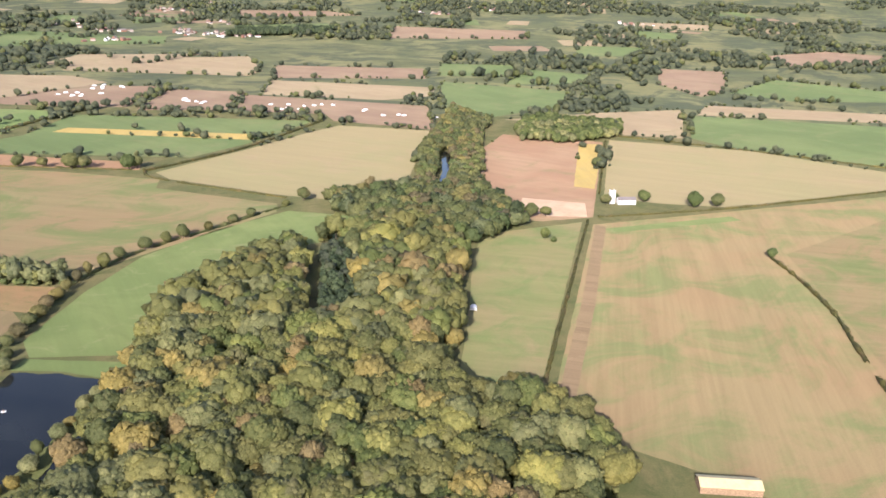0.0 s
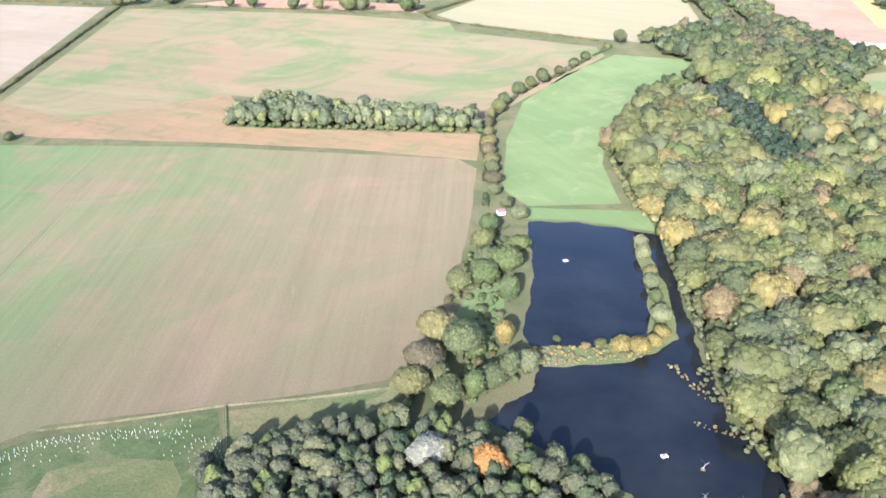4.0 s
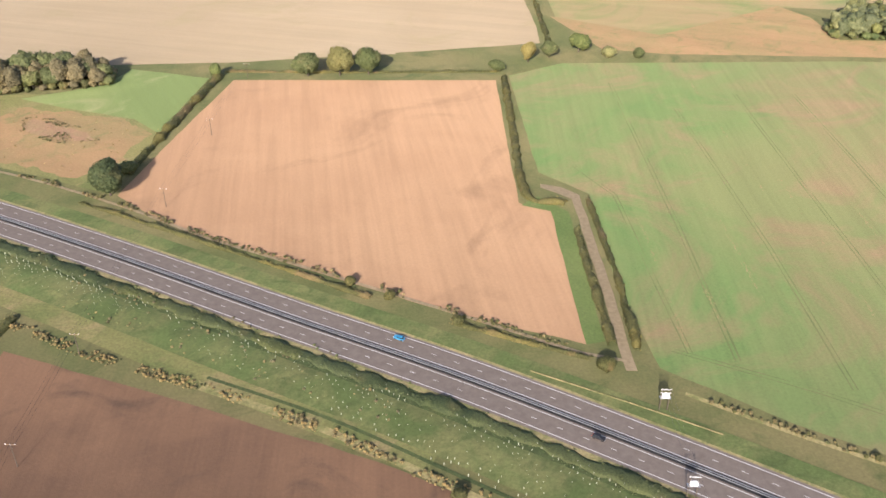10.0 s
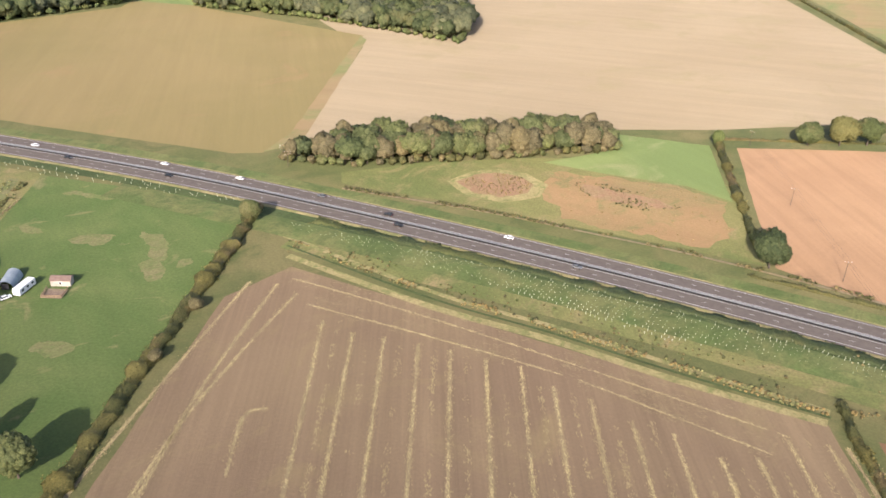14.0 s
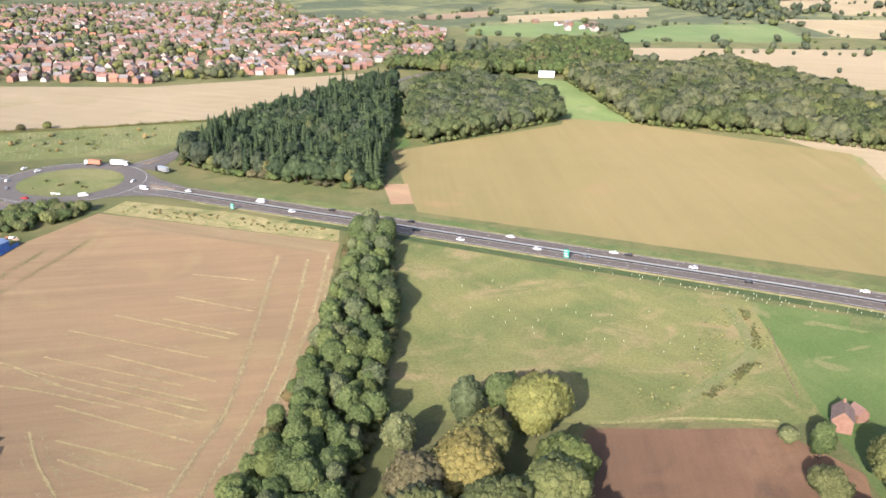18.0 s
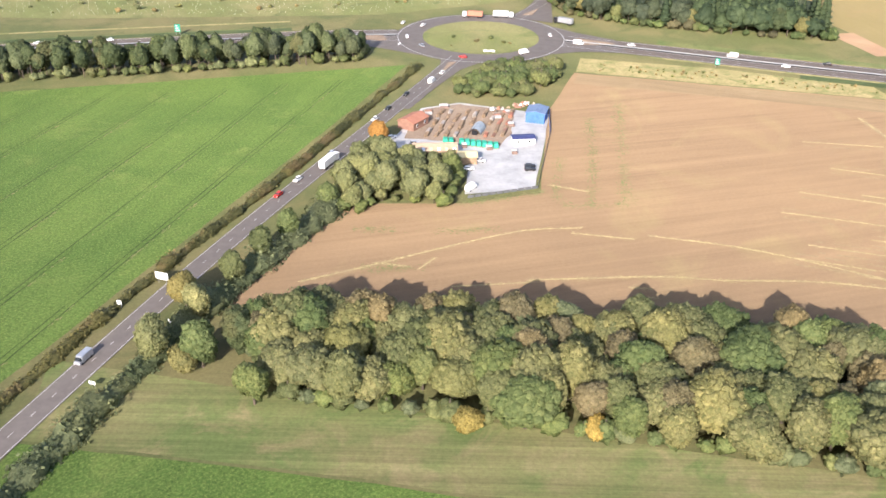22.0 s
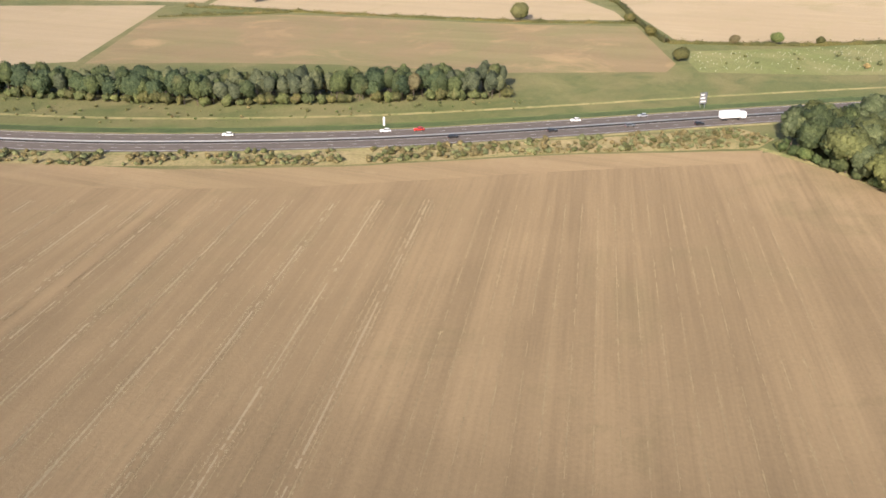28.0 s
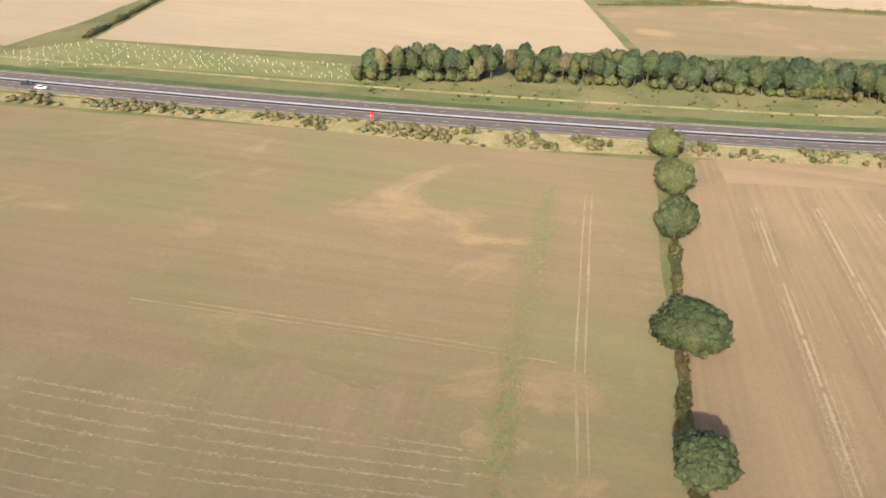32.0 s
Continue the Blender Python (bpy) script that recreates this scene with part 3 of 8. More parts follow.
def arrays_mesh(name, verts, tris, quads, tri_mat, quad_mat, mats, smooth_tris=True, tone=None):
    """A mesh from arrays of corners, triangles and quads, each with its material's number."""
    me = bpy.data.meshes.new(name)
    me.vertices.add(len(verts))
    me.vertices.foreach_set("co", np.asarray(verts, np.float32).ravel())
    loops = np.concatenate([tris.ravel(), quads.ravel()]).astype(np.int32)
    me.loops.add(len(loops))
    me.loops.foreach_set("vertex_index", loops)
    count = len(tris) + len(quads)
    me.polygons.add(count)
    start = np.concatenate([np.arange(len(tris)) * 3, len(tris) * 3 + np.arange(len(quads)) * 4]).astype(np.int32)
    me.polygons.foreach_set("loop_start", start)
    me.polygons.foreach_set("material_index", np.concatenate([tri_mat, quad_mat]).astype(np.int32))
    me.polygons.foreach_set("use_smooth", np.concatenate([np.full(len(tris), smooth_tris), np.zeros(len(quads), bool)]))
    for m in mats:
        me.materials.append(m)
    shade = me.attributes.new("tone", "FLOAT", "FACE")
    shade.data.foreach_set("value", np.full(count, 0.5, np.float32) if tone is None else np.asarray(tone, np.float32))
    me.update(calc_edges=True)
    return me


def ball(level):
    bm = bmesh.new()
    bmesh.ops.create_icosphere(bm, subdivisions=level, radius=1)
    bm.verts.ensure_lookup_table()
    v = np.array([p.co for p in bm.verts])
    f = np.array([[q.index for q in t.verts] for t in bm.faces])
    bm.free()
    return v, f


BALLS = {k: ball(k) for k in (1, 2, 3)}


def crown(seed, radius, height, base, lobes, leaves, leaf, level, shape, clumps, clump):
    """A crown as arrays: one dome that billows out in boughs, covered in clumps of leaves."""
    rng = np.random.default_rng(seed)
    bv, bf = BALLS[level]
    boughs = rng.normal(size=(lobes, 3))
    boughs[:, 2] = boughs[:, 2] * 0.8 + 0.35
    boughs /= np.linalg.norm(boughs, axis=1)[:, None]
    spread = rng.uniform(0.75, 1.25, lobes) * 2.6 / math.sqrt(lobes)
    swell = rng.uniform(0.7, 1.2, lobes)
    ang = np.arccos(np.clip(bv @ boughs.T, -1, 1))
    billow = (np.sqrt(np.clip(1 - (ang / spread) ** 2, 0, 1)) * swell).max(1)
    lean = rng.normal(size=(3, 3))
    uneven = sum(np.cos(bv @ w * 1.6 + k) for k, w in enumerate(lean)) / 3
    out = 0.54 + 0.40 * billow + 0.15 * uneven + rng.uniform(-0.05, 0.05, len(bv))
    wide = radius * (1.0 if shape == "round" else 0.9)
    low = bv[:, 2] < 0
    v = bv * out[:, None] * np.array([wide, wide, height * 0.5])
    v[:, :2] *= np.where(low, 1 + 0.3 * bv[:, 2], 1.0)[:, None]
    v[:, 2] += base + height * 0.5
    keep = bv[bf].mean(1)[:, 2] > -0.8
    t = bf[keep]
    # clumps of leaves, each a small uneven dome, all over the outside, and loose sprays between them
    def spots(count):
        pick = rng.integers(0, len(t), count)
        w = rng.dirichlet((1, 1, 1), count)
        p = (v[t[pick]] * w[:, :, None]).sum(1)
        d = (bv[t[pick]] * w[:, :, None]).sum(1) / np.array([wide, wide, height * 0.5]) * wide
        nrm = d / np.linalg.norm(d, axis=1)[:, None]
        return p, nrm

    def across(nrm):
        side = np.cross(nrm, rng.normal(size=nrm.shape))
        side /= np.linalg.norm(side, axis=1)[:, None]
        return side, np.cross(nrm, side)

    p, nrm = spots(clumps)
    nrm = nrm + np.array([0, 0, 0.25]) + rng.normal(size=nrm.shape) * 0.22
    nrm /= np.linalg.norm(nrm, axis=1)[:, None]
    side, over = across(nrm)
    r = radius * clump * rng.uniform(0.55, 1.4, (clumps, 1))
    p = p + nrm * r * rng.uniform(-0.3, 0.75, (clumps, 1))
    ring = [p + (side * math.cos(k * 1.0472) + over * math.sin(k * 1.0472)) * r * rng.uniform(0.75, 1.25, (clumps, 1)) - nrm * r * rng.uniform(0.15, 0.5, (clumps, 1)) for k in range(6)]
    dome = np.stack([p + nrm * r * rng.uniform(0.5, 1.0, (clumps, 1))] + ring, 1).reshape(-1, 3)
    fan = np.array([(0, k + 1, (k + 1) % 6 + 1) for k in range(6)])
    t2 = (np.arange(clumps)[:, None, None] * 7 + fan[None]).reshape(-1, 3) + len(v)
    p, nrm = spots(leaves)
    p = p + nrm * rng.uniform(0.0, 0.14, (leaves, 1)) * radius
    nrm = nrm + rng.normal(size=nrm.shape) * 0.5
    nrm /= np.linalg.norm(nrm, axis=1)[:, None]
    side, over = across(nrm)
    s = leaf * rng.uniform(0.5, 1.2, (leaves, 1))
    q = np.stack([p + side * s * 0.5, p + over * s * 0.62 + nrm * s * 0.12, p - side * s * 0.5, p - over * s * 0.5 - nrm * s * 0.1], 1).reshape(-1, 3)
    return np.concatenate([v, dome, q]), np.concatenate([t, t2]), np.arange(len(q)).reshape(-1, 4) + len(v) + len(dome)


def conifer(seed, radius, height, whorls, spokes):
    """A pine or spruce as arrays: a slim core and whorls of drooping boughs."""
    rng = np.random.default_rng(seed)
    vs, ts, qs = [], [], []
    ring = 7
    core = []
    for i in range(4):
        z, r = height * (0.2 + 0.78 * i / 3), radius * 0.6 * (1 - i / 3) + 0.12
        core += [(math.cos(k * 6.283 / ring) * r, math.sin(k * 6.283 / ring) * r, z) for k in range(ring)]
    for i in range(3):
        for k in range(ring):
            a, b = i * ring + k, i * ring + (k + 1) % ring
            ts += [(a, b, b + ring), (a, b + ring, a + ring)]
    vs = list(core)
    for w in range(whorls):
        s = w / (whorls - 1)
        z, r = height * (0.18 + 0.8 * s), radius * (1 - s) ** 0.8 + 0.25
        for k in range(spokes):
            a = k * 6.283 / spokes + w * 0.7 + rng.uniform(-0.3, 0.3)
            l, wd, dr = r * rng.uniform(0.75, 1.15), r * 0.36 + 0.12, r * rng.uniform(0.15, 0.4)
            c, t = math.cos(a), math.sin(a)
            n = len(vs)
            vs += [(c * 0.1, t * 0.1, z), (c * l * 0.6 - t * wd, t * l * 0.6 + c * wd, z - dr * 0.5), (c * l, t * l, z - dr), (c * l * 0.6 + t * wd, t * l * 0.6 - c * wd, z - dr * 0.4)]
            qs.append((n, n + 1, n + 2, n + 3))
    return np.array(vs, float), np.array(ts), np.array(qs)


def trunk_bm(height, r, lean=0.0, limbs=4, seed=1):
    """A tapered trunk with limbs that reach into the crown."""
    rng = random.Random(seed)
    bm = bmesh.new()

    def limb(a, b, r0, r1, k=6):
        a, b = Vector(a), Vector(b)
        t = (b - a).to_track_quat("Z", "Y").to_matrix()
        rings = []
        for c, rr in ((a, r0), ((a + b) / 2 + Vector((rng.uniform(-0.15, 0.15), rng.uniform(-0.15, 0.15), 0)), (r0 + r1) / 2), (b, r1)):
            rings.append([bm.verts.new(c + t @ Vector((math.cos(i * 6.283 / k) * rr, math.sin(i * 6.283 / k) * rr, 0))) for i in range(k)])
        for u, w in zip(rings, rings[1:]):
            for i in range(k):
                bm.faces.new((u[i], u[(i + 1) % k], w[(i + 1) % k], w[i]))

    top = (lean, 0, height)
    limb((0, 0, -0.2), top, r, r * 0.55, 8)
    for i in range(limbs):
        a = i * 2.4 + rng.uniform(-0.3, 0.3)
        limb((lean * 0.8, 0, height * rng.uniform(0.7, 0.95)), (math.cos(a) * height * 0.55, math.sin(a) * height * 0.55, height * rng.uniform(1.3, 1.7)), r * 0.45, r * 0.15, 5)
    return bm


# name: radius, height of crown, its base, boughs, loose sprays, their size, shape
SHAPES = {
    "broad": (5.9, 9.8, 1.2, 13, 700, 0.55, "round"),
    "oval": (4.6, 10.4, 1.0, 11, 560, 0.52, "tall"),
    "slim": (3.5, 8.6, 2.4, 8, 340, 0.5, "tall"),
    "bushy": (3.1, 4.9, 0.0, 7, 260, 0.5, "round"),
}


def crowns(seed, share, grow, clumps, clump, kinds=4):
    """Crowns of every shape: share of the loose sprays, their growth, the count of clumps and a clump's part of the radius."""
    return {(k, s): crown(seed + 7 * s + len(k), *v[:4], int(v[4] * share), v[5] * grow, 2, v[6], clumps if k in ("broad", "oval") else clumps * 2 // 3, clump) for k, v in SHAPES.items() for s in range(kinds)}


CROWNS = crowns(11, 1.6, 0.9, 400, 0.115, 3)
CROWNS_MID = crowns(81, 0.24, 1.3, 200, 0.155)
CROWNS_FAR = crowns(51, 0.05, 2.2, 54, 0.27)
CROWNS.update({("grand", s): crown(91 + s, 10.4, 17.0, 2.0, 20, 1500, 0.75, 3, "round", 620, 0.1) for s in range(3)})
CROWNS.update({("pine", s): conifer(31 + s, 3.3, 15.0, 10, 10) for s in range(3)})
CROWNS_MID.update({("pine", s): conifer(61 + s, 3.2, 15.5, 8, 8) for s in range(3)})
CROWNS_FAR.update({("pine", s): conifer(41 + s, 3.2, 16.0, 6, 6) for s in range(3)})
TREE_PROTOS = {}


def tree(x, y, shape, leaf, size, rng, label, category="tree", group="", name="tree", slight=False):
    """One tree of its own: trunk and crown."""
    s = rng.randrange(3)
    key = (shape, s, leaf, slight)
    m = pose(x, y, rise(y), 0, 0, rng.uniform(0, 360)) @ Matrix.Diagonal((size * rng.uniform(0.88, 1.16), size, size * rng.uniform(0.9, 1.1), 1))
    if key not in TREE_PROTOS:
        v, t, q = (CROWNS_MID if slight else CROWNS)[shape, s]
        me = arrays_mesh("crown", v, t, q, np.zeros(len(t)), np.zeros(len(q)), [LEAF[leaf]])
        bm = trunk_bm(5.5 if shape not in ("bushy", "pine") else (2.0 if shape == "bushy" else 8.0), 0.34 if shape != "bushy" else 0.14, rng.uniform(-0.4, 0.4), 4 if shape != "pine" else 0, s)
        tm = bpy.data.meshes.new("trunk")
        bm.to_mesh(tm)
        bm.free()
        tm.materials.append(M["bark"])
        tm.shade_smooth()
        TREE_PROTOS[key] = (me, tm)
    me, tm = TREE_PROTOS[key]
    ob = tagged(new(name), label, category, group)
    ob.matrix_basis = m
    new("crown", me).parent = ob
    new("trunk", tm).parent = ob
    return ob


def woodland(name, poly, gap, kinds, label, seed, far=False, size=(0.8, 1.25), skip=None, singles=None, hug=1.0, skirt=None, slight=False):
    """Many trees as one mass. kinds: (shape, leaf, share). singles: an outline inside which each tree is a thing of its own."""
    rng = random.Random(seed)
    mats = sorted({k[1] for k in kinds} | set(skirt or ()))
    pool = [k for k in kinds for _ in range(k[2])]
    vs, ts, qs, tm, qm, tt, qt, n = [], [], [], [], [], [], [], 0
    spots = [(x, y, None) for x, y in scatter(poly, gap * (0.85 if not singles else 0.93), rng)]
    if skirt:
        for a, b in zip(poly, poly[1:] + poly[:1]):
            k = max(1, int(math.dist(a, b) / 5.0))
            spots += [(a[0] + (b[0] - a[0]) * (i + rng.uniform(-0.3, 0.3)) / k, a[1] + (b[1] - a[1]) * (i + rng.uniform(-0.3, 0.3)) / k, skirt) for i in range(k) if rng.random() < 0.85]
    for x, y, low in spots:
        if skip and skip(x, y):
            continue
        if low:
            kind, k = ("bushy", rng.choice(low)), rng.uniform(0.6, 1.15)
        # kinds grow in groups
        g = noise.noise((x * 0.02, y * 0.02, seed * 0.37)) * 0.6 + 0.5 + rng.uniform(-0.28, 0.28)
        if low:
            shape, leaf = kind
        else:
            shape, leaf, _ = pool[int(max(0, min(0.999, g)) * len(pool))]
            k = rng.uniform(*size) * gap / 9.0 * hug
        if singles and not low and inside(x, y, singles):
            tree(x, y, shape, leaf, k, rng, SINGLE_LABEL[leaf], group="trees of " + name.replace("_", " "), slight=slight)
            continue
        v, t, q = (CROWNS_FAR if far or low or (y > 540 and shape != "pine") else CROWNS_MID)[shape, rng.randrange(4) if shape != "pine" else rng.randrange(3)]
        a, e = rng.uniform(0, 6.283), rng.uniform(0.84, 1.22)
        c, s = math.cos(a) * k, math.sin(a) * k
        w = np.stack([v[:, 0] * c * e - v[:, 1] * s + x, v[:, 0] * s * e + v[:, 1] * c + y, v[:, 2] * k * rng.uniform(0.9, 1.15) + rise(y)], 1)
        vs.append(w)
        ts.append(t + n)
        qs.append(q + n)
        i = mats.index(leaf)
        tm.append(np.full(len(t), i))
        qm.append(np.full(len(q), i))
        own = rng.random()
        tt.append(np.full(len(t), own))
        qt.append(np.full(len(q), own))
        n += len(v)
        if not far:
            r, h = 0.22 * k, 5.5 * k
            ring = np.array([(x + math.cos(j * 1.2566) * r * e, y + math.sin(j * 1.2566) * r * e, rise(y) + z) for e, z in ((1, -0.2), (0.6, h)) for j in range(5)])
            vs.append(ring)
            qs.append(np.array([(j, (j + 1) % 5, 5 + (j + 1) % 5, 5 + j) for j in range(5)]) + n)
            qm.append(np.full(5, len(mats)))
            qt.append(np.full(5, 0.5))
            n += 10
    if not vs:
        return None
    me = arrays_mesh(name, np.concatenate(vs), np.concatenate(ts), np.concatenate(qs), np.concatenate(tm), np.concatenate(qm), [LEAF[k] for k in mats] + [M["bark"]], tone=np.concatenate(tt + qt))
    return tagged(new(name, me), label, "woodland", kind="stuff")


SINGLE_LABEL = {
    "pale": "oak in pale buff and green autumn leaf",
    "olive": "oak in dull olive autumn leaf",
    "deep": "oak in dark green leaf",
    "sage": "tree with grey-green leaves",
    "lime": "tree in pale yellow-green leaf",
    "oak": "broad oak in dull green autumn leaf",
    "green": "leafy tree still in full green leaf",
    "yellow": "tree with yellowing autumn leaves",
    "gold": "tree with golden autumn leaves",
    "orange": "tree with bright orange autumn leaves",
    "brown": "tree with browning autumn leaves",
    "willow": "pale grey-green willow beside the water",
    "distant": "tree in dull grey-green leaf",
    "pine": "dark green pine among other trees",
    "grey": "silvery grey poplar among darker trees",
    "hedge": "dark thorn bush in a hedgerow",
    "dry": "dry straw-coloured shrub on rough ground",
}


def hedge(pts, height, width, leaf="hedge", label="clipped field hedge of dark thorn", seed=3, gaps=0.0, name="hedge", clump=0.7, dense=9.0):
    """A hedge, in lengths: an uneven core of twigs along a line, with clumps of leaves and odd bushes out of it."""
    rng = np.random.default_rng(seed)
    ob = thing(name, label, "hedge")
    line = smooth_line(pts, 2.2)
    vs, ts, qs, n, prev = [], [], [], 0, None

    def flush():
        nonlocal vs, ts, qs, n, prev
        if qs:
            me = arrays_mesh("hedge_length", np.array(vs), np.array(ts, int).reshape(-1, 3), np.array(qs), np.zeros(len(ts)), np.zeros(len(qs)), [LEAF[leaf]])
            new("hedge_length", me).parent = ob
        vs, ts, qs, n, prev = [], [], [], 0, None

    for i, p in enumerate(line):
        a, b = line[max(0, i - 1)], line[min(len(line) - 1, i + 1)]
        t = bearing(a, b)
        nx, ny = -math.sin(t), math.cos(t)
        z0 = rise(p[1])
        lump = 0.5 + noise.noise((p[0] * 0.13, p[1] * 0.13, seed)) * 1.1
        if gaps and noise.noise((p[0] * 0.035, p[1] * 0.035, seed + 9)) < gaps - 0.5:
            flush()
            continue
        h, w = height * max(0.35, 0.5 + 0.75 * lump + rng.uniform(-0.18, 0.18)), width * max(0.5, 0.65 + 0.6 * lump + rng.uniform(-0.15, 0.15))
        off = 0.18 * width * noise.noise((p[0] * 0.1, p[1] * 0.1, seed + 4))
        for u, k in ((0.42, 0.0), (0.46, 0.45), (0.22, 0.82), (-0.22, 0.85), (-0.46, 0.4), (-0.42, 0.0)):
            u, k = u + rng.uniform(-0.1, 0.1), k * rng.uniform(0.8, 1.15)
            vs.append((p[0] + nx * (u * w + off), p[1] + ny * (u * w + off), z0 + k * h * 0.85))
        if prev is not None:
            for j in range(5):
                ts += [(prev + j, n + j, n + j + 1), (prev + j, n + j + 1, prev + j + 1)]
        prev = n
        n += 6
        for _ in range(int(dense * 2.2)):
            ang = rng.uniform(-0.15, math.pi + 0.15)
            far = rng.uniform(0.42, 0.62)
            along = rng.uniform(-1.3, 1.3)
            c = np.array([p[0] + nx * (math.cos(ang) * w * far + off) + math.cos(t) * along, p[1] + ny * (math.cos(ang) * w * far + off) + math.sin(t) * along, z0 + h * max(0.06, math.sin(ang) * rng.uniform(0.6, 1.2))])
            nv = np.array([nx * math.cos(ang), ny * math.cos(ang), math.sin(ang) + 0.2]) + rng.normal(size=3) * 0.6
            nv /= np.linalg.norm(nv)
            sd = np.cross(nv, rng.normal(size=3))
            sd /= np.linalg.norm(sd)
            ov = np.cross(nv, sd)
            s = clump * rng.uniform(0.5, 1.25)
            vs += [tuple(c + sd * s * 0.5), tuple(c + ov * s * 0.6), tuple(c - sd * s * 0.5), tuple(c - ov * s * 0.5)]
            qs.append((n, n + 1, n + 2, n + 3))
            n += 4
        if i % 9 == 8:
            keep = [vs[prev + j] for j in range(6)]
            flush()
            vs, n, prev = list(keep), 6, 0
    flush()
    return ob


def bushes(name, poly, gap, leaves, label, seed, size=(0.25, 0.6)):
    """Low bushes and tufts strewn over a bank, as one mass."""
    rng = random.Random(seed)
    vs, ts, qs, tm, qm, n = [], [], [], [], [], 0
    mats = sorted(set(leaves))
    for x, y in scatter(poly, gap, rng, 0.5):
        if noise.noise((x * 0.07, y * 0.07, seed)) < -0.12:
            continue
        v, t, q = CROWNS_FAR["bushy", rng.randrange(3)]
        k, i = rng.uniform(*size), mats.index(rng.choice(leaves))
        vs.append(v * np.array([k, k, k * rng.uniform(0.6, 1.1)]) + np.array([x, y, rise(y) + 0.1]))
        ts.append(t + n)
        qs.append(q + n)
        tm.append(np.full(len(t), i))
        qm.append(np.full(len(q), i))
        n += len(v)
    me = arrays_mesh(name, np.concatenate(vs), np.concatenate(ts), np.concatenate(qs), np.concatenate(tm), np.concatenate(qm), [LEAF[m] for m in mats])
    return tagged(new(name, me), label, "bushes", kind="stuff")


# ---------------------------------------------------------------- land
bm = bmesh.new()
ys = [-900, 0, 400, 800, 1200] + list(range(1500, 4951, 50))
xs = list(range(-6600, 4401, 500))
grid = [[bm.verts.new((x, y, rise(y))) for x in xs] for y in ys]
for i in range(len(ys) - 1):
    for j in range(len(xs) - 1):
        f = bm.faces.new((grid[i][j], grid[i][j + 1], grid[i + 1][j + 1], grid[i + 1][j]))
        f.material_index = 1 if ys[i] >= 1500 else 0
tagged(put("ground", bm, [M["ground"], M["far"]]), "rough grassland that runs out to far wooded hills", "ground", kind="structure")

# fields near the start: the big wood, the ponds and the land behind them
# Far fields take duller colours, with the haze of distance painted into them.
FAR_LOOK = {"pink": "far_brown", "stubble_far": "far_pale", "far_green": "far_meadow", "greenish": "far_pale", "red": "far_brown"}


def field(mat, pts, label, z=0.05):
    if min(p[1] for p in pts) > 1300:
        mat = FAR_LOOK.get(mat, mat)
    return area("field", M[mat], pts, z, label, "field")



field("stubble", [(156, 852), (539, 1020), (761, 1120), (900, 1000), (700, 420), (400, 300), (237, 320), (142, 396), (110, 416), (68, 452)], "pale stubble field with a green flush")
field("greenish", [(324, 776), (486, 915), (701, 1030), (860, 980), (640, 470), (420, 400), (296, 500), (312, 624)], "greenish stubble field beyond a hedge", 0.09)
field("flush", [(40, 804), (146, 860), (60, 458), (14, 487), (23, 576), (30, 712)], "narrow tan and green field beside a wood")
field("pink", [(93, 1332), (240, 1298), (160, 879), (105, 857), (47, 864), (41, 1023), (54, 1209)], "reddish bare field around a sand pit")
field("ochre", [(202, 1277), (238, 1280), (181, 1002), (158, 1012)], "narrow strip of ripe ochre crop", 0.1)
field("spoil", [(92, 950), (160, 936), (154, 880), (113, 877), (86, 906)], "bare pale sand workings", 0.1)
field("wan", [(253, 1317), (454, 1269), (598, 1157), (700, 1115), (546, 1048), (320, 940), (246, 946), (186, 966)], "pale stubble field behind a churchyard")
field("far_meadow", [(448, 1577), (779, 1537), (1000, 1500), (720, 1130), (615, 1190), (424, 1300), (388, 1356)], "large dark green pasture")
field("greenish", [(101, 1466), (280, 1577), (450, 1648), (374, 1352), (284, 1362), (286, 1450)], "pale greenish field among hedges")
field("wan", [(-161, 1357), (-14, 1339), (-30, 1176), (-40, 985), (-120, 912), (-183, 926), (-310, 976), (-335, 1006), (-262, 1148), (-200, 1284)], "wide pale stubble field")
field("greenish", [(-678, 988), (-452, 994), (-319, 972), (-312, 934), (-170, 888), (-165, 856), (-218, 766), (-262, 691), (-282, 664), (-342, 683), (-490, 696), (-591, 624), (-660, 649)], "broad tan field with green drifts")
field("far_meadow", [(-577, 1366), (-204, 1388), (-268, 1190), (-318, 1092), (-551, 1077), (-615, 1124), (-576, 1191)], "dark green root crop field")
field("ochre", [(-542, 1259), (-269, 1260), (-266, 1218), (-549, 1222)], "yellow strip across a green field", 0.1)
field("red", [(-548, 1069), (-368, 1054), (-357, 1014), (-511, 1008), (-620, 1020)], "strip of red bare earth")
field("far_green", [(-900, 1379), (-705, 1392), (-605, 1393), (-608, 1185), (-655, 1040), (-720, 1040), (-860, 1120)], "bright green pasture")
field("pink", [(-773, 1664), (-545, 1702), (-524, 1452), (-717, 1436), (-850, 1478)], "reddish field dotted with white sheds")
field("pink", [(-519, 1670), (-375, 1670), (-362, 1460), (-501, 1428)], "reddish paddocks in far country")
field("pink", [(-367, 1636), (-25, 1583), (-11, 1349), (-174, 1396), (-196, 1457), (-347, 1458)], "reddish pig paddocks with white huts")
field("stubble_far", [(-360, 1842), (-18, 1823), (-22, 1707), (-110, 1635), (-337, 1646)], "far pale stubble field")
field("stubble_far", [(-857, 2055), (-489, 2223), (-406, 1984), (-417, 1888), (-805, 1869)], "far tan field above a hedge", 0.3)
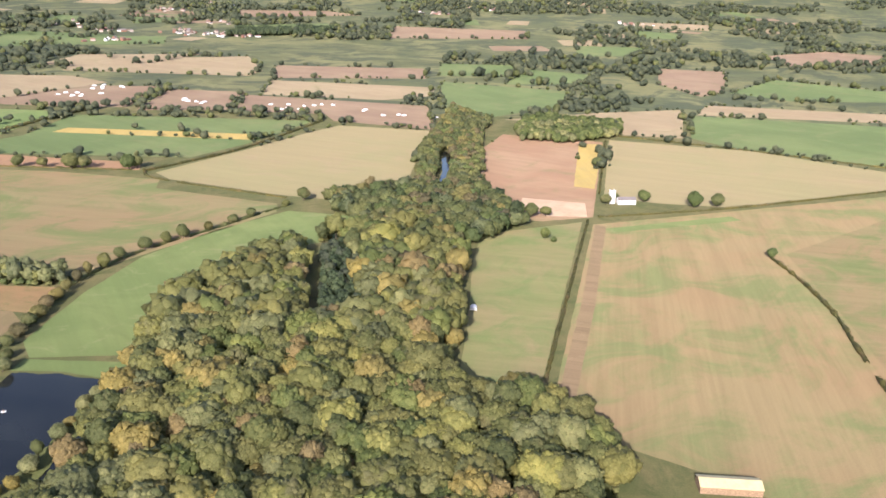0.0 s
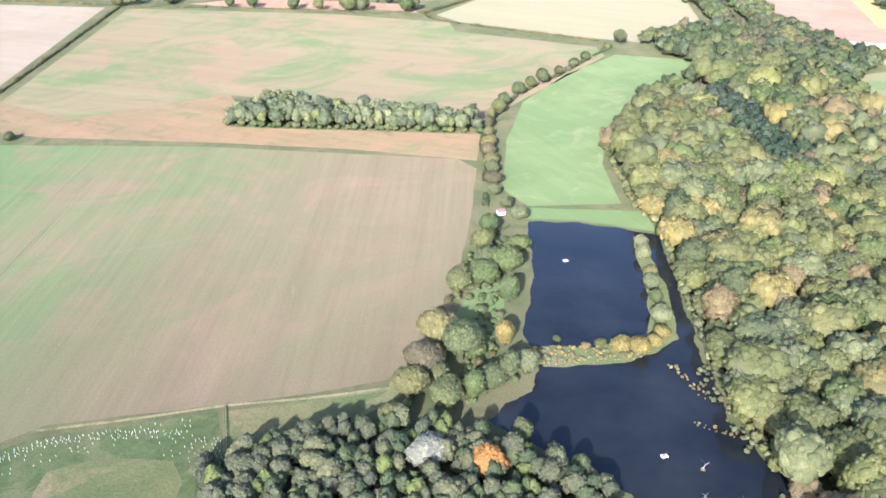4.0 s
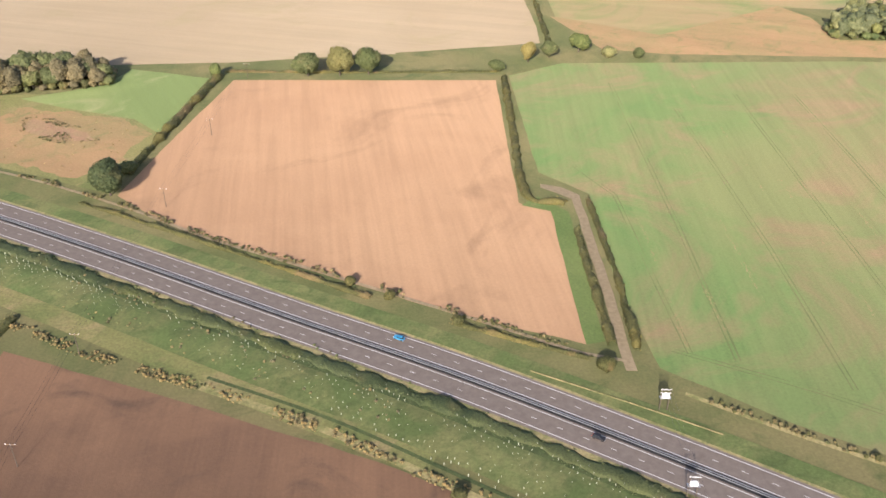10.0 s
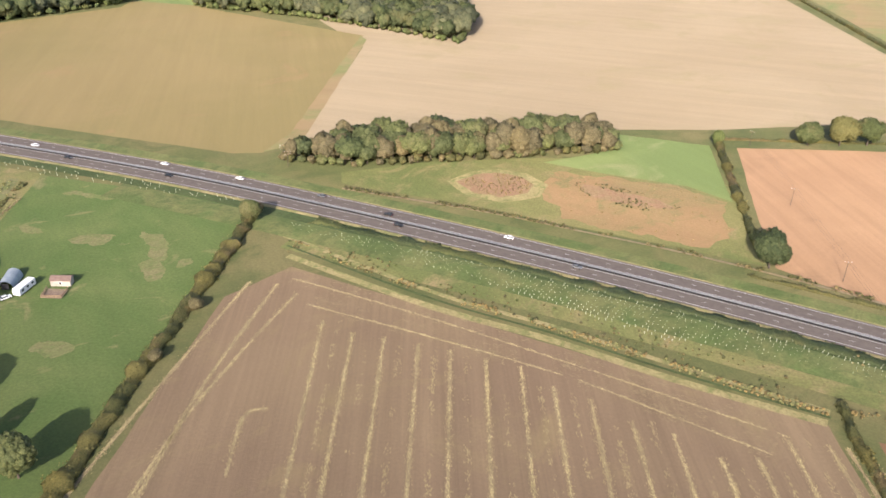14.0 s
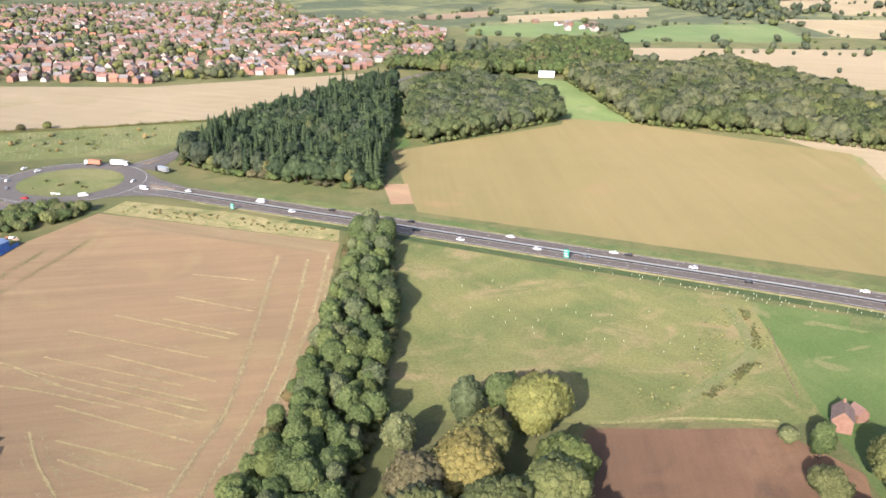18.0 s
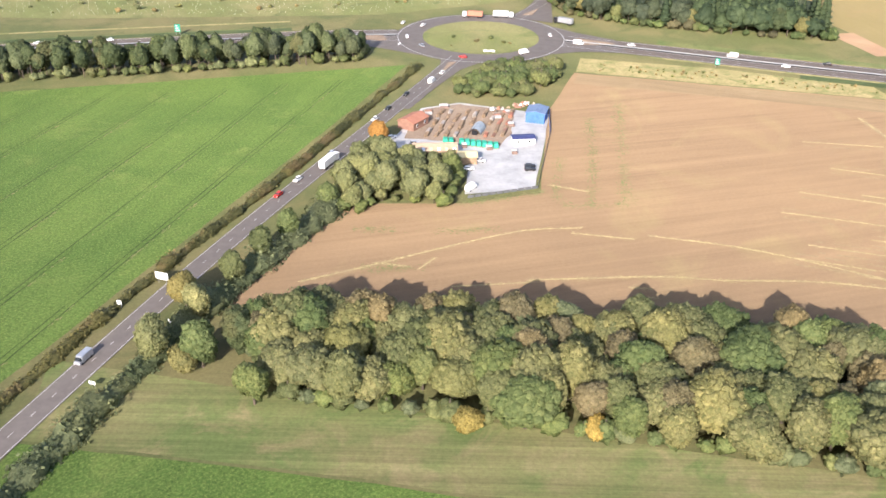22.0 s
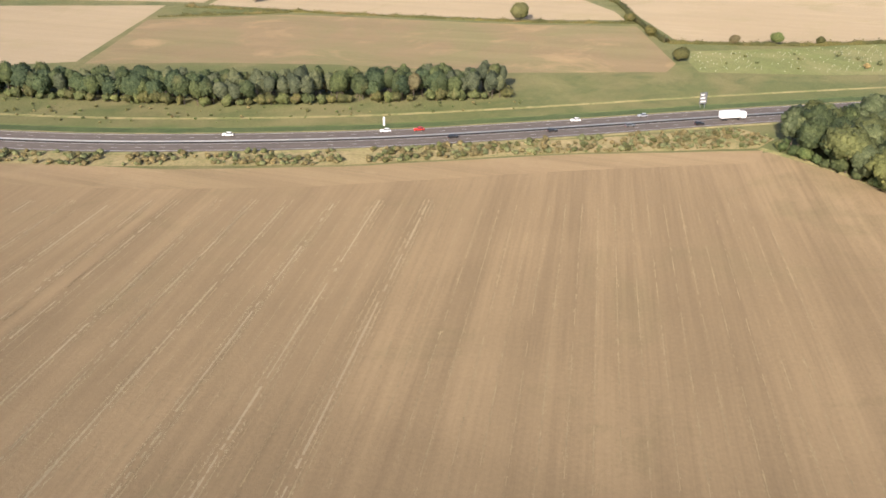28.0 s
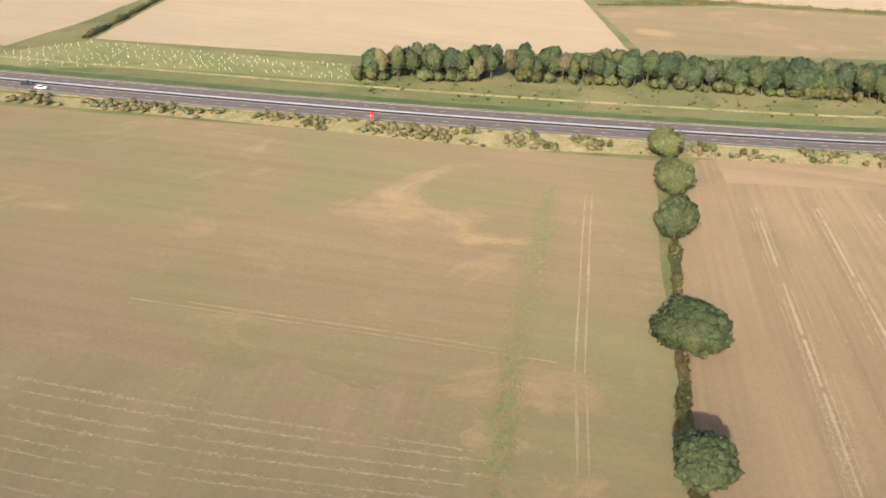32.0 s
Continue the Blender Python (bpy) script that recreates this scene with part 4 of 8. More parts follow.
field("pink", [(-392, 2078), (-49, 2114), (-39, 1946), (-366, 1875)], "far brown field", 0.3)
field("far_green", [(-7, 1910), (269, 1832), (209, 1624), (83, 1485), (1, 1544)], "far green meadow", 0.2)
field("far_green", [(-10, 2219), (167, 2237), (193, 2044), (-14, 1998)], "far green meadow", 0.3)
field("far_green", [(211, 2166), (347, 2114), (316, 1951), (126, 1902)], "far green meadow", 0.3)
field("pink", [(546, 2278), (715, 2261), (600, 1897), (532, 1827), (482, 1993)], "far bare brown field", 0.3)
field("far_green", [(613, 1900), (796, 2145), (1004, 2011), (1138, 1946), (925, 1844), (713, 1810)], "far green meadow", 0.3)
field("greenish", [(512, 1714), (849, 1683), (1084, 1668), (794, 1575), (461, 1590)], "far pale green field", 0.2)
field("pink", [(-172, 3063), (271, 3073), (261, 2841), (-187, 2732)], "far reddish field", 0.4)
field("far_green", [(-669, 2932), (-403, 3071), (-365, 2919), (-644, 2779)], "far green field above a wood", 0.4)
field("far_green", [(-1047, 2990), (-1062, 3243), (-905, 3260), (-833, 3029), (-988, 2872)], "far green field", 0.4)
field("pink", [(-790, 3378), (-453, 3454), (-314, 3349), (-733, 3171)], "far brown field", 0.4)
field("far_green", [(-1339, 2539), (-1142, 2563), (-1033, 2294), (-1165, 2200), (-1400, 2200)], "far green field", 0.4)
field("far_green", [(-1092, 2521), (-800, 2577), (-757, 2411), (-1014, 2300)], "far green field", 0.4)
field("greenish", [(735, 3466), (1017, 3463), (955, 3279), (699, 3285)], "far pale field", 0.4)
field("far_green", [(660, 3191), (812, 3157), (782, 2997), (639, 2984)], "far green field", 0.4)
field("far_green", [(396, 2713), (605, 2734), (546, 2526), (363, 2474)], "far green field", 0.4)
field("pink", [(934, 2635), (1187, 2806), (1351, 2748), (1240, 2539), (941, 2427)], "far brown field", 0.4)

# fields along the first stretch of the main road
field("winter", [(-658, 272), (-666, 330), (-668, 396), (-690, 417), (-699, 544), (-665, 567), (-477, 582), (-300, 576), (-287, 560), (-290, 484), (-299, 376), (-315, 323), (-354, 308), (-388, 298), (-455, 280), (-475, 262), (-513, 241), (-555, 216), (-575, 222), (-620, 246)], "huge field of thin young wheat")
field("meadow", [(-154, 862), (-59, 847), (-97, 771), (-144, 726), (-189, 646), (-201, 577), (-197, 512), (-255, 503), (-270, 527), (-266, 614), (-250, 706), (-206, 792)], "bright green meadow beside a wood")
field("rust", [(-665, 663), (-592, 626), (-490, 699), (-474, 672), (-470, 623), (-284, 626), (-287, 574), (-378, 587), (-471, 590), (-595, 588), (-636, 595)], "strip of dry reddish weeds", 0.07)
field("scrub", [(-388, 293), (-315, 317), (-315, 311), (-335, 290), (-356, 275), (-379, 257)], "corner of dry coarse grass", 0.08)
field("verge", [(-456, 272), (-390, 293), (-378, 257), (-380, 209), (-430, 165), (-518, 182), (-556, 208), (-513, 236), (-476, 257)], "newly planted grassland with tree tubes", 0.08)
field("stubble_far", [(-1250, 975), (-977, 984), (-705, 990), (-676, 640), (-676, 604), (-781, 577), (-870, 556), (-1000, 540)], "wide pale stubble field with fine lines", 0.04)
field("far_green", [(-854, 1062), (-884, 1255), (-640, 1300), (-660, 1035), (-795, 1025)], "green pasture with a hedge round it", 0.07)
field("stubble_far", [(-1272, 1269), (-902, 1299), (-869, 1151), (-880, 1062), (-1111, 1005)], "far tan field", 0.07)
field("red", [(-863, 527), (-707, 536), (-704, 456), (-701, 386), (-687, 379), (-682, 284), (-738, 304), (-800, 333), (-861, 365), (-884, 384), (-878, 430)], "bare field of reddish tilled earth")
field("pasture", [(-700, 384), (-687, 379), (-682, 284), (-675, 286), (-679, 379), (-692, 393)], "strip of green grass beside a lane", 0.09)
field("rank", [(-1080, 466), (-1040, 484), (-990, 496), (-960, 500), (-935, 514), (-880, 470), (-888, 385), (-930, 402), (-1010, 432), (-1078, 452)], "dry olive grass round a boggy hollow", 0.045)
field("meadow", [(-928, 541), (-878, 529), (-885, 451), (-903, 468), (-944, 480), (-975, 492), (-935, 515)], "small green meadow", 0.07)
area("field", M["rust"], ragged([(-974, 481), (-944, 477), (-904, 465), (-888, 449), (-892, 421), (-908, 402), (-938, 409), (-970, 424), (-978, 449)], 5.0, 3.0), 0.06, "patch of dry reddish weeds", "field", rough=6.0)
area("weed_bed", M["weeds"], ragged([(-1020, 460), (-1012, 471), (-1000, 475), (-988, 471), (-981, 462), (-985, 451), (-999, 444), (-1012, 448)], 2.0), 0.11, "round bed of reddish dead weeds", "weed bed", "stuff", 1.5)
area("weed_rim", M["drygrass"], [(-1026, 461), (-1014, 475), (-1000, 480), (-985, 476), (-975, 462), (-980, 447), (-999, 438), (-1016, 444)], 0.08, "pale grassy rim round a weed bed", "grass", "stuff", 2.0)
area("weed_bed", M["weeds"], ragged([(-958, 464), (-948, 463), (-925, 452), (-915, 442), (-930, 440), (-950, 448), (-960, 456)], 3.0, 2.0), 0.1, "dark boggy patch with dead rushes", "weed bed", "stuff", 4.0)
field("stubble_far", [(-1095, 731), (-1038, 699), (-1018, 722), (-1004, 788), (-1046, 864), (-1052, 990), (-900, 985), (-800, 700), (-770, 577), (-820, 571), (-923, 553), (-1027, 530), (-1109, 512)], "wide pale stubble field behind a copse", 0.06)
area("grass_strip", M["greenish"], [(-1102, 740), (-1096, 730), (-1107, 515), (-1112, 500), (-1125, 489), (-1116, 518)], 0.1, "pale grass strip between two fields", "grass")
field("olive", [(-1436, 685), (-1418, 700), (-1314, 802), (-1312, 838), (-1275, 839), (-1239, 809), (-1100, 742), (-1115, 520), (-1125, 488), (-1140, 485), (-1244, 510), (-1392, 547)], "olive-brown field of bare tilth")
area("gravel_pad", M["pink"], [(-1423, 599), (-1408, 603), (-1397, 562), (-1410, 558)], 0.12, "small pad of reddish bare gravel", "gravel")
field("rank", [(-1404, 507), (-1384, 410), (-1370, 318), (-1346, 325), (-1330, 328), (-1300, 331), (-1256, 339), (-1234, 339), (-1210, 350), (-1214, 416), (-1224, 447), (-1310, 472)], "rough grass field with rank tufts", 0.06)
field("pasture", [(-1225, 446), (-1170, 434), (-1117, 425), (-1114, 377), (-1126, 260), (-1130, 160), (-1200, 160), (-1210, 290), (-1217, 345)], "green paddock round a cottage", 0.07)
field("dark", [(-1297, 328), (-1235, 338), (-1213, 315), (-1225, 200), (-1240, 150), (-1330, 150), (-1316, 234), (-1304, 304)], "dark brown ploughed plot", 0.07)
field("chaff", [(-1087, 366), (-980, 316), (-899, 279), (-897, 217), (-897, 100), (-1130, 100), (-1116, 265), (-1108, 340)], "field of chopped stubble with straw rows")
field("dark", [(-886, 272), (-829, 253), (-752, 225), (-711, 206), (-640, 165), (-640, 60), (-888, 60), (-889, 210)], "dark brown ploughed field", 0.06)

# fields round the roundabout and after it
field("strawy", [(-1569, 512), (-1423, 489), (-1411, 417), (-1394, 362), (-1390, 314), (-1392, 228), (-1438, 236), (-1472, 245), (-1479, 272), (-1523, 288), (-1579, 292), (-1676, 292), (-1662, 350), (-1652, 358), (-1613, 363), (-1586, 374), (-1583, 454)], "tan tilled field with scattered straw")
field("mown", [(-1712, 262), (-1655, 255), (-1578, 247), (-1509, 239), (-1440, 231), (-1380, 226), (-1380, 208), (-1510, 219), (-1641, 229), (-1704, 232)], "mown grass strip along a wood", 0.06)
field("lush", [(-1704, 231), (-1641, 228), (-1510, 218), (-1380, 207), (-1380, 90), (-1728, 90)], "dark green leafy crop", 0.07)
area("yard", M["concrete"], [(-1638, 454), (-1622, 463), (-1582, 453), (-1588, 378), (-1613, 370), (-1613, 398), (-1632, 404), (-1648, 407)], 0.1, "concrete yard of a builders' merchant", "yard")
field("lush", [(-1836, 450), (-1760, 476), (-1652, 514), (-1686, 377), (-1719, 253), (-1748, 100), (-1888, 100), (-1880, 237), (-1860, 343), (-1850, 382), (-1841, 436)], "large vivid green leafy crop field")
field("tan", [(-2240, 398), (-2140, 398), (-2080, 408), (-1999, 431), (-1921, 445), (-1900, 421), (-1878, 381), (-1872, 349), (-1880, 305), (-1888, 244), (-1897, 100), (-2271, 100), (-2267.5, 240), (-2261, 310), (-2252, 380)], "wide tan field with drilled rows")
field("tan_west", [(-2900, 440), (-2600, 425), (-2469, 410), (-2365, 404), (-2303, 397), (-2254, 394), (-2256, 380), (-2263.5, 310), (-2270, 224), (-2274, 100), (-2900, 100)], "smooth tan field with faint green drifts")
field("stubble_far", [(-2490, 518), (-2501, 680), (-2262, 720), (-2246, 552), (-2351, 512), (-2428, 514)], "pale mown field north of the road", 0.07)
field("tan_west", [(-2240, 548), (-2254, 669), (-2171, 700), (-2021, 688), (-1943, 692), (-1934, 590), (-1942, 570), (-2024, 558), (-2106, 564), (-2171, 560)], "tan field with a green headland", 0.06)
field("scrub", [(-2700, 480), (-2514, 484), (-2490, 515), (-2363, 495), (-2354, 468), (-2437, 472), (-2496, 460), (-2700, 470)], "pale scrubby grass with tree tubes", 0.08)
field("stubble_far", [(-2900, 499), (-2519, 495), (-2512, 551), (-2510, 650), (-2900, 660)], "far pale field", 0.07)
field("stubble_far", [(-2234, 727), (-2230, 853), (-1993, 846), (-1952, 745), (-1948, 712), (-2007, 704), (-2116, 709)], "pale stubble field", 0.07)
field("stubble_far", [(-2700, 720), (-2240, 735), (-2236, 860), (-2700, 830)], "pale stubble field", 0.07)
field("stubble_far", [(-1924, 650), (-1937, 724), (-1950, 859), (-1900, 862), (-1730, 893), (-1523, 1032), (-1513, 990), (-1560, 860), (-1570, 778), (-1640, 742), (-1730, 696), (-1840, 655)], "large pale stubble field below a town", 0.06)
field("scrub", [(-1928, 620), (-1857, 640), (-1732, 684), (-1640, 735), (-1572, 768), (-1575, 718), (-1607, 648), (-1679, 608), (-1752, 594), (-1859, 575), (-1925, 572)], "young plantation in pale grass", 0.08)
field("meadow", [(-1370, 969), (-1337, 1030), (-1302, 1015), (-1274, 943), (-1274, 873), (-1250, 818), (-1300, 826), (-1318, 828), (-1313, 928)], "mown green lawn before a white house", 0.07)
field("pasture", [(-1483, 923), (-1469, 946), (-1425, 703), (-1434, 692), (-1454, 784)], "shaded grass ride between two woods", 0.07)
field("far_green", [(-1256, 1450), (-1156, 1625), (-974, 1683), (-961, 1431), (-1145, 1404), (-1254, 1367)], "far green pasture", 0.2)
field("stubble_far", [(-1236, 1314), (-905, 1370), (-780, 1327), (-850, 1141), (-982, 1150), (-1121, 1155), (-1238, 1189)], "pale stubble field behind woods", 0.1)
field("stubble_far", [(-878, 2142), (-607, 2234), (-676, 2031), (-893, 1934)], "far pale field", 0.4)
field("stubble_far", [(-943, 1770), (-756, 1799), (-656, 1726), (-766, 1464), (-909, 1524)], "far pale field", 0.3)
field("far_green", [(-1468, 1407), (-1350, 1398), (-1261, 1484), (-1299, 1633), (-1468, 1533)], "far green field", 0.2)
field("pink", [(-1606, 1643), (-1454, 1819), (-1458, 1684), (-1561, 1600)], "far brown field", 0.3)
field("stubble_far", [(-1438, 1697), (-1162, 1918), (-1175, 1753), (-1424, 1587)], "far pale field", 0.3)
field("far_green", [(-1438, 2357), (-1339, 2342), (-1238, 2157), (-1342, 2051), (-1431, 2132)], "far green field", 0.4)
field("far_green", [(-1213, 2585), (-956, 2578), (-1094, 2301), (-1236, 2185)], "far green field", 0.4)
field("far_green", [(-3049, 2678), (-2770, 2843), (-2710, 2722), (-2941, 2507)], "far green field", 0.4)
field("pink", [(-1106, 3260), (-862, 3300), (-920, 3031), (-1112, 3072)], "far brown field", 0.4)
field("greenish", [(-1930, 2407), (-1711, 2685), (-1687, 2504), (-1854, 2204)], "far pale field", 0.4)
field("stubble_far", [(-2134, 2523), (-1999, 2561), (-1966, 2400), (-2081, 2352)], "far pale field", 0.4)
field("far_green", [(-1295, 3040), (-1145, 2992), (-1168, 2789), (-1283, 2810)], "far green field", 0.4)

for x, y, a, b, k in ((-1147, 380, 4, 13, 0.5), (-1141, 358, 4, 10, 0.2), (-1175, 380, 10, 5, 0.0), (-1131, 366, 4, 4, 0.0), (-1203, 389, 8, 3, 0.0), (-1190, 424, 16, 2.0, 0.0), (-1160, 300, 9, 4, 0.3)):
    ring_pts = [(x + math.cos(i * 0.449) * a - math.sin(i * 0.449) * b * k, y + math.sin(i * 0.449) * b) for i in range(14)]
    area("bare_patch", M["worn"], ragged(ring_pts, 5.0, 1.5), 0.1, "worn turf in a green paddock", "bare ground", "stuff", 0.0)
field("headland", [(158, 852), (114, 640), (70, 453), (80, 448), (124, 636), (168, 846)], "bare tan strip beside a hedge", 0.09)
field("meadow", [(165, 838), (310, 902), (318, 888), (250, 858), (172, 826)], "strip of bright green regrowth", 0.08)
field("headland", [(-2236, 400), (-2140, 400), (-2080, 410), (-1999, 433), (-1923, 447), (-1930, 432), (-2003, 414), (-2083, 390), (-2143, 380), (-2236, 378)], "headland worked along the field edge", 0.08)
field("drygrass", [(-1565, 536), (-1500, 528), (-1428, 508), (-1424, 490), (-1500, 502), (-1568, 514)], "pale dry grass between road and field", 0.07)
field("headland", [(-1567, 510), (-1426, 488), (-1422, 470), (-1450, 476), (-1570, 496)], "headland along the road", 0.08)
# ponds
area("water", M["water"], ragged([(-256, 480), (-226, 482), (-192, 474), (-181, 470), (-182, 420), (-183, 345), (-182, 300), (-173, 275), (-164, 247), (-168, 214), (-222, 214), (-229, 257), (-249, 272), (-282, 295), (-262, 317), (-259, 340), (-264, 363), (-255, 422), (-258, 463)], 2.2, 2.0), 0.1, "two dark still fishing ponds", "pond", rough=0.0)
area("island_bank", M["scrub"], ragged([(-197, 466), (-191, 465), (-189, 407), (-191, 361), (-204, 348), (-217, 340), (-257, 333), (-262, 349), (-231, 351), (-205, 364), (-199, 401)], 1.6, 1.5), 0.3, "low bank of reeds between two ponds", "bank", rough=0.0)
field("meadow", [(-257, 501), (-184, 501), (-182, 474), (-226, 485), (-258, 484)], "mown grass dam at the head of a pond", 0.14)
area("water", M["water"], [(-2, 936), (-10, 936), (2, 1060), (0, 1181), (9, 1185), (14, 1128)], 0.3, "narrow river between trees", "river", rough=1.0)
area("water", M["water"], [(-391, 211), (-378, 219), (-362, 222), (-350, 214), (-350, 196), (-370, 188), (-388, 198)], 0.16, "small muddy pool in new grassland", "pool", rough=1.0)

# ---------------------------------------------------------------- roads
EAST = [(-300, 0), (-400, 70), (-510, 139), (-625, 208), (-718, 260), (-792, 296), (-877, 338), (-967, 379), (-1078, 424), (-1176, 459), (-1305, 495), (-1392, 519), (-1455, 535), (-1526, 554), (-1572, 566)]
WEST = [(-1664, 566), (-1720, 555), (-1788, 535), (-1870, 510), (-1934, 489), (-2015, 461), (-2083, 441), (-2165, 427), (-2230, 425), (-2315, 427), (-2402, 433), (-2492, 442), (-2620, 458), (-2900, 492)]
SOUTH = [(-1628, 530), (-1640.5, 484), (-1659.6, 417), (-1686.6, 322), (-1704.6, 245), (-1724.6, 150), (-1749, 20)]
NORTH = [(-1600, 607), (-1582, 655), (-1568, 705), (-1554, 768), (-1524, 882), (-1480, 1010), (-1447, 1078)]
CENTRE = (-1618, 568)


def circle(r, k=72):
    return [(CENTRE[0] + math.cos(i * 6.2832 / k) * r, CENTRE[1] + math.sin(i * 6.2832 / k) * r) for i in range(k)]


def dashes(line, first, gap, length, half, z):
    """Corner sets of painted dashes along a line."""
    dense = smooth_line(line, 1.0)
    out, s, want = [], 0.0, first
    for a, b in zip(dense, dense[1:]):
        d = math.dist(a, b)
        while want <= s + d:
            k = (want - s) / d
            t = bearing(a, b)
            out.append((a[0] + (b[0] - a[0]) * k, a[1] + (b[1] - a[1]) * k, t))
            want += gap
        s += d
    return out


dash_me = bpy.data.meshes.new("lane_dash")
bm = bmesh.new()
box(bm, -1.0, -0.09, 0, 1.0, 0.09, 0.012)
bm.to_mesh(dash_me)
bm.free()
dash_me.materials.append(M["paint"])


def carriageway(line, label):
    road = tagged(put("road", ribbon(bmesh.new(), line, 11.0, 0.20), M["asphalt"]), label, "road", kind="structure")
    part("reserve_strip", ribbon(bmesh.new(), line, 1.25, 0.24), M["rubber"], road, "dark central reserve")
    for d in (2.1, -2.1, 9.7, -9.7):
        part("edge_line", ribbon(bmesh.new(), offset(smooth_line(line), d), 0.13, 0.23), M["paint"], road)
    for d in (0.42, -0.42):
        rail = ribbon(bmesh.new(), offset(smooth_line(line), d), 0.05, 0.85)
        ext = bmesh.ops.extrude_face_region(rail, geom=rail.faces[:])
        for v in ext["geom"]:
            if isinstance(v, bmesh.types.BMVert):
                v.co.z -= 0.32
        part("guard_rail", rail, M["steel"], road, "galvanised steel guard rail")
    marks = [p for d in (5.9, -5.9) for p in dashes(offset(smooth_line(line), d), 4, 9.0, 2, 0.1, 0.23)]
    near = [p for p in marks if -1000 < p[0] < -640 or -2330 < p[0] < -2060]
    for x, y, t in near:
        ob = new("lane_dash", dash_me)
        ob.parent, ob.matrix_basis = road, pose(x, y, 0.222, 0, 0, math.degrees(t))
    bm = bmesh.new()
    for x, y, t in marks:
        if (x, y, t) not in near:
            k = len(bm.verts)
            box(bm, -1.0, -0.09, 0, 1.0, 0.09, 0.012)
            bm.verts.ensure_lookup_table()
            bmesh.ops.transform(bm, matrix=pose(x, y, 0.222, 0, 0, math.degrees(t)), verts=bm.verts[k:])
    tagged(part("far_lane_dashes", bm, M["paint"], road, "dashed white lane line"), kind="stuff")
    return road


carriageway(EAST, "dual carriageway with a steel guard rail")
carriageway(WEST, "dual carriageway past a green crop")
south = tagged(put("road", ribbon(bmesh.new(), SOUTH, 3.7, 0.20), M["asphalt_new"]), "single carriageway country road", "road", kind="structure")
north = tagged(put("road", ribbon(bmesh.new(), NORTH, 4.0, 0.20), M["asphalt_new"]), "single carriageway road towards a town", "road", kind="structure")
for road, line in ((south, SOUTH), (north, NORTH)):
    for d in (3.35, -3.35):
        part("edge_line", ribbon(bmesh.new(), offset(smooth_line(line), d), 0.07, 0.23), M["paint"], road)
    for x, y, t in dashes(line, 22, 7.5, 3, 0.1, 0.23):
        ob = new("lane_dash", dash_me)
        ob.parent, ob.matrix_basis = road, pose(x, y, 0.222, 0, 0, math.degrees(t)) @ Matrix.Diagonal((0.9, 0.8, 1, 1))
for flare in ([(-1690, 569), (-1678, 570), (-1658, 577), (-1650, 555), (-1638, 542), (-1634, 529), (-1648, 531), (-1666, 539), (-1690, 548)], [(-1638, 534), (-1636, 525), (-1635, 506), (-1639, 485), (-1650, 452), (-1643, 452), (-1634, 483), (-1625, 509), (-1613, 526)], [(-1583, 598), (-1565, 583), (-1545, 572), (-1540, 548), (-1564, 547), (-1579, 541), (-1594, 531)], [(-1604, 612), (-1594, 633), (-1588, 656), (-1578, 657), (-1578, 634), (-1578, 602)]):
    area("road_flare", M["asphalt_new"], flare, 0.21, "asphalt flare where a road meets a roundabout", "road", rough=0.5)
for isle in ([(-1688, 561), (-1672, 564), (-1668, 556), (-1672, 554), (-1688, 556)], [(-1566, 572), (-1566, 560), (-1546, 561), (-1546, 565)], [(-1632, 520), (-1628, 521), (-1634, 502)], [(-1596, 618), (-1590, 617), (-1586, 634)]):
    isle_bm = bmesh.new()
    isle_face = isle_bm.faces.new([isle_bm.verts.new((x, y, 0.2)) for x, y in isle])
    for v in bmesh.ops.extrude_face_region(isle_bm, geom=[isle_face])["geom"]:
        if isinstance(v, bmesh.types.BMVert):
            v.co.z += 0.16
    bmesh.ops.recalc_face_normals(isle_bm, faces=isle_bm.faces)
    tagged(put("splitter_island", isle_bm, M["dirt"]), "kerbed splitter island on a roundabout approach", "traffic island")
ring = area("roundabout", M["asphalt_new"], circle(47), 0.215, "large roundabout of worn asphalt", "roundabout", rough=0.0)
part("edge_line", ribbon(bmesh.new(), circle(45.6) + circle(45.6)[:1], 0.16, 0.245), M["paint"], ring)
area("traffic_island", M["scrub"], circle(32), 0.30, "grassy traffic island with dry tufts", "traffic island", rough=0.0)
# verges that flank the main road
for line in (EAST, WEST):
    for d, w, mat, lab in ((12.2, 1.2, "drygrass", "worn grass road edge"), (-15.5, 4.4, "verge", "mown grass verge"), (-11.6, 0.6, "drygrass", "worn grass road edge")):
        tagged(put("verge", ribbon(bmesh.new(), offset(smooth_line(line[:-1] if line is EAST else line[1:]), d), w, 0.14 if abs(d) > 15 else 0.165), M[mat]), lab, "verge", kind="structure")


def bank(line, profile, mat, label):
    """Ground that rises and falls along a road: profile is (distance to the left, height)."""
    mid = smooth_line(line)
    cols = [offset(mid, d) for d, _ in profile]
    bm = bmesh.new()
    rows = []
    for i in range(len(mid)):
        ends = min(1.0, i / 6, (len(mid) - 1 - i) / 6)
        rows.append([bm.verts.new((cols[k][i][0], cols[k][i][1], 0.15 + (h + 0.35 * noise.noise((cols[k][i][0] * 0.05, cols[k][i][1] * 0.05, 2.0)) if h else 0) * ends)) for k, (_, h) in enumerate(profile)])
    for r, q in zip(rows, rows[1:]):
        for k in range(len(profile) - 1):
            bm.faces.new((r[k], q[k], q[k + 1], r[k + 1]))
    bmesh.ops.recalc_face_normals(bm, faces=bm.faces)
    return tagged(put("bank", bm, M[mat], True), label, "bank", kind="structure")


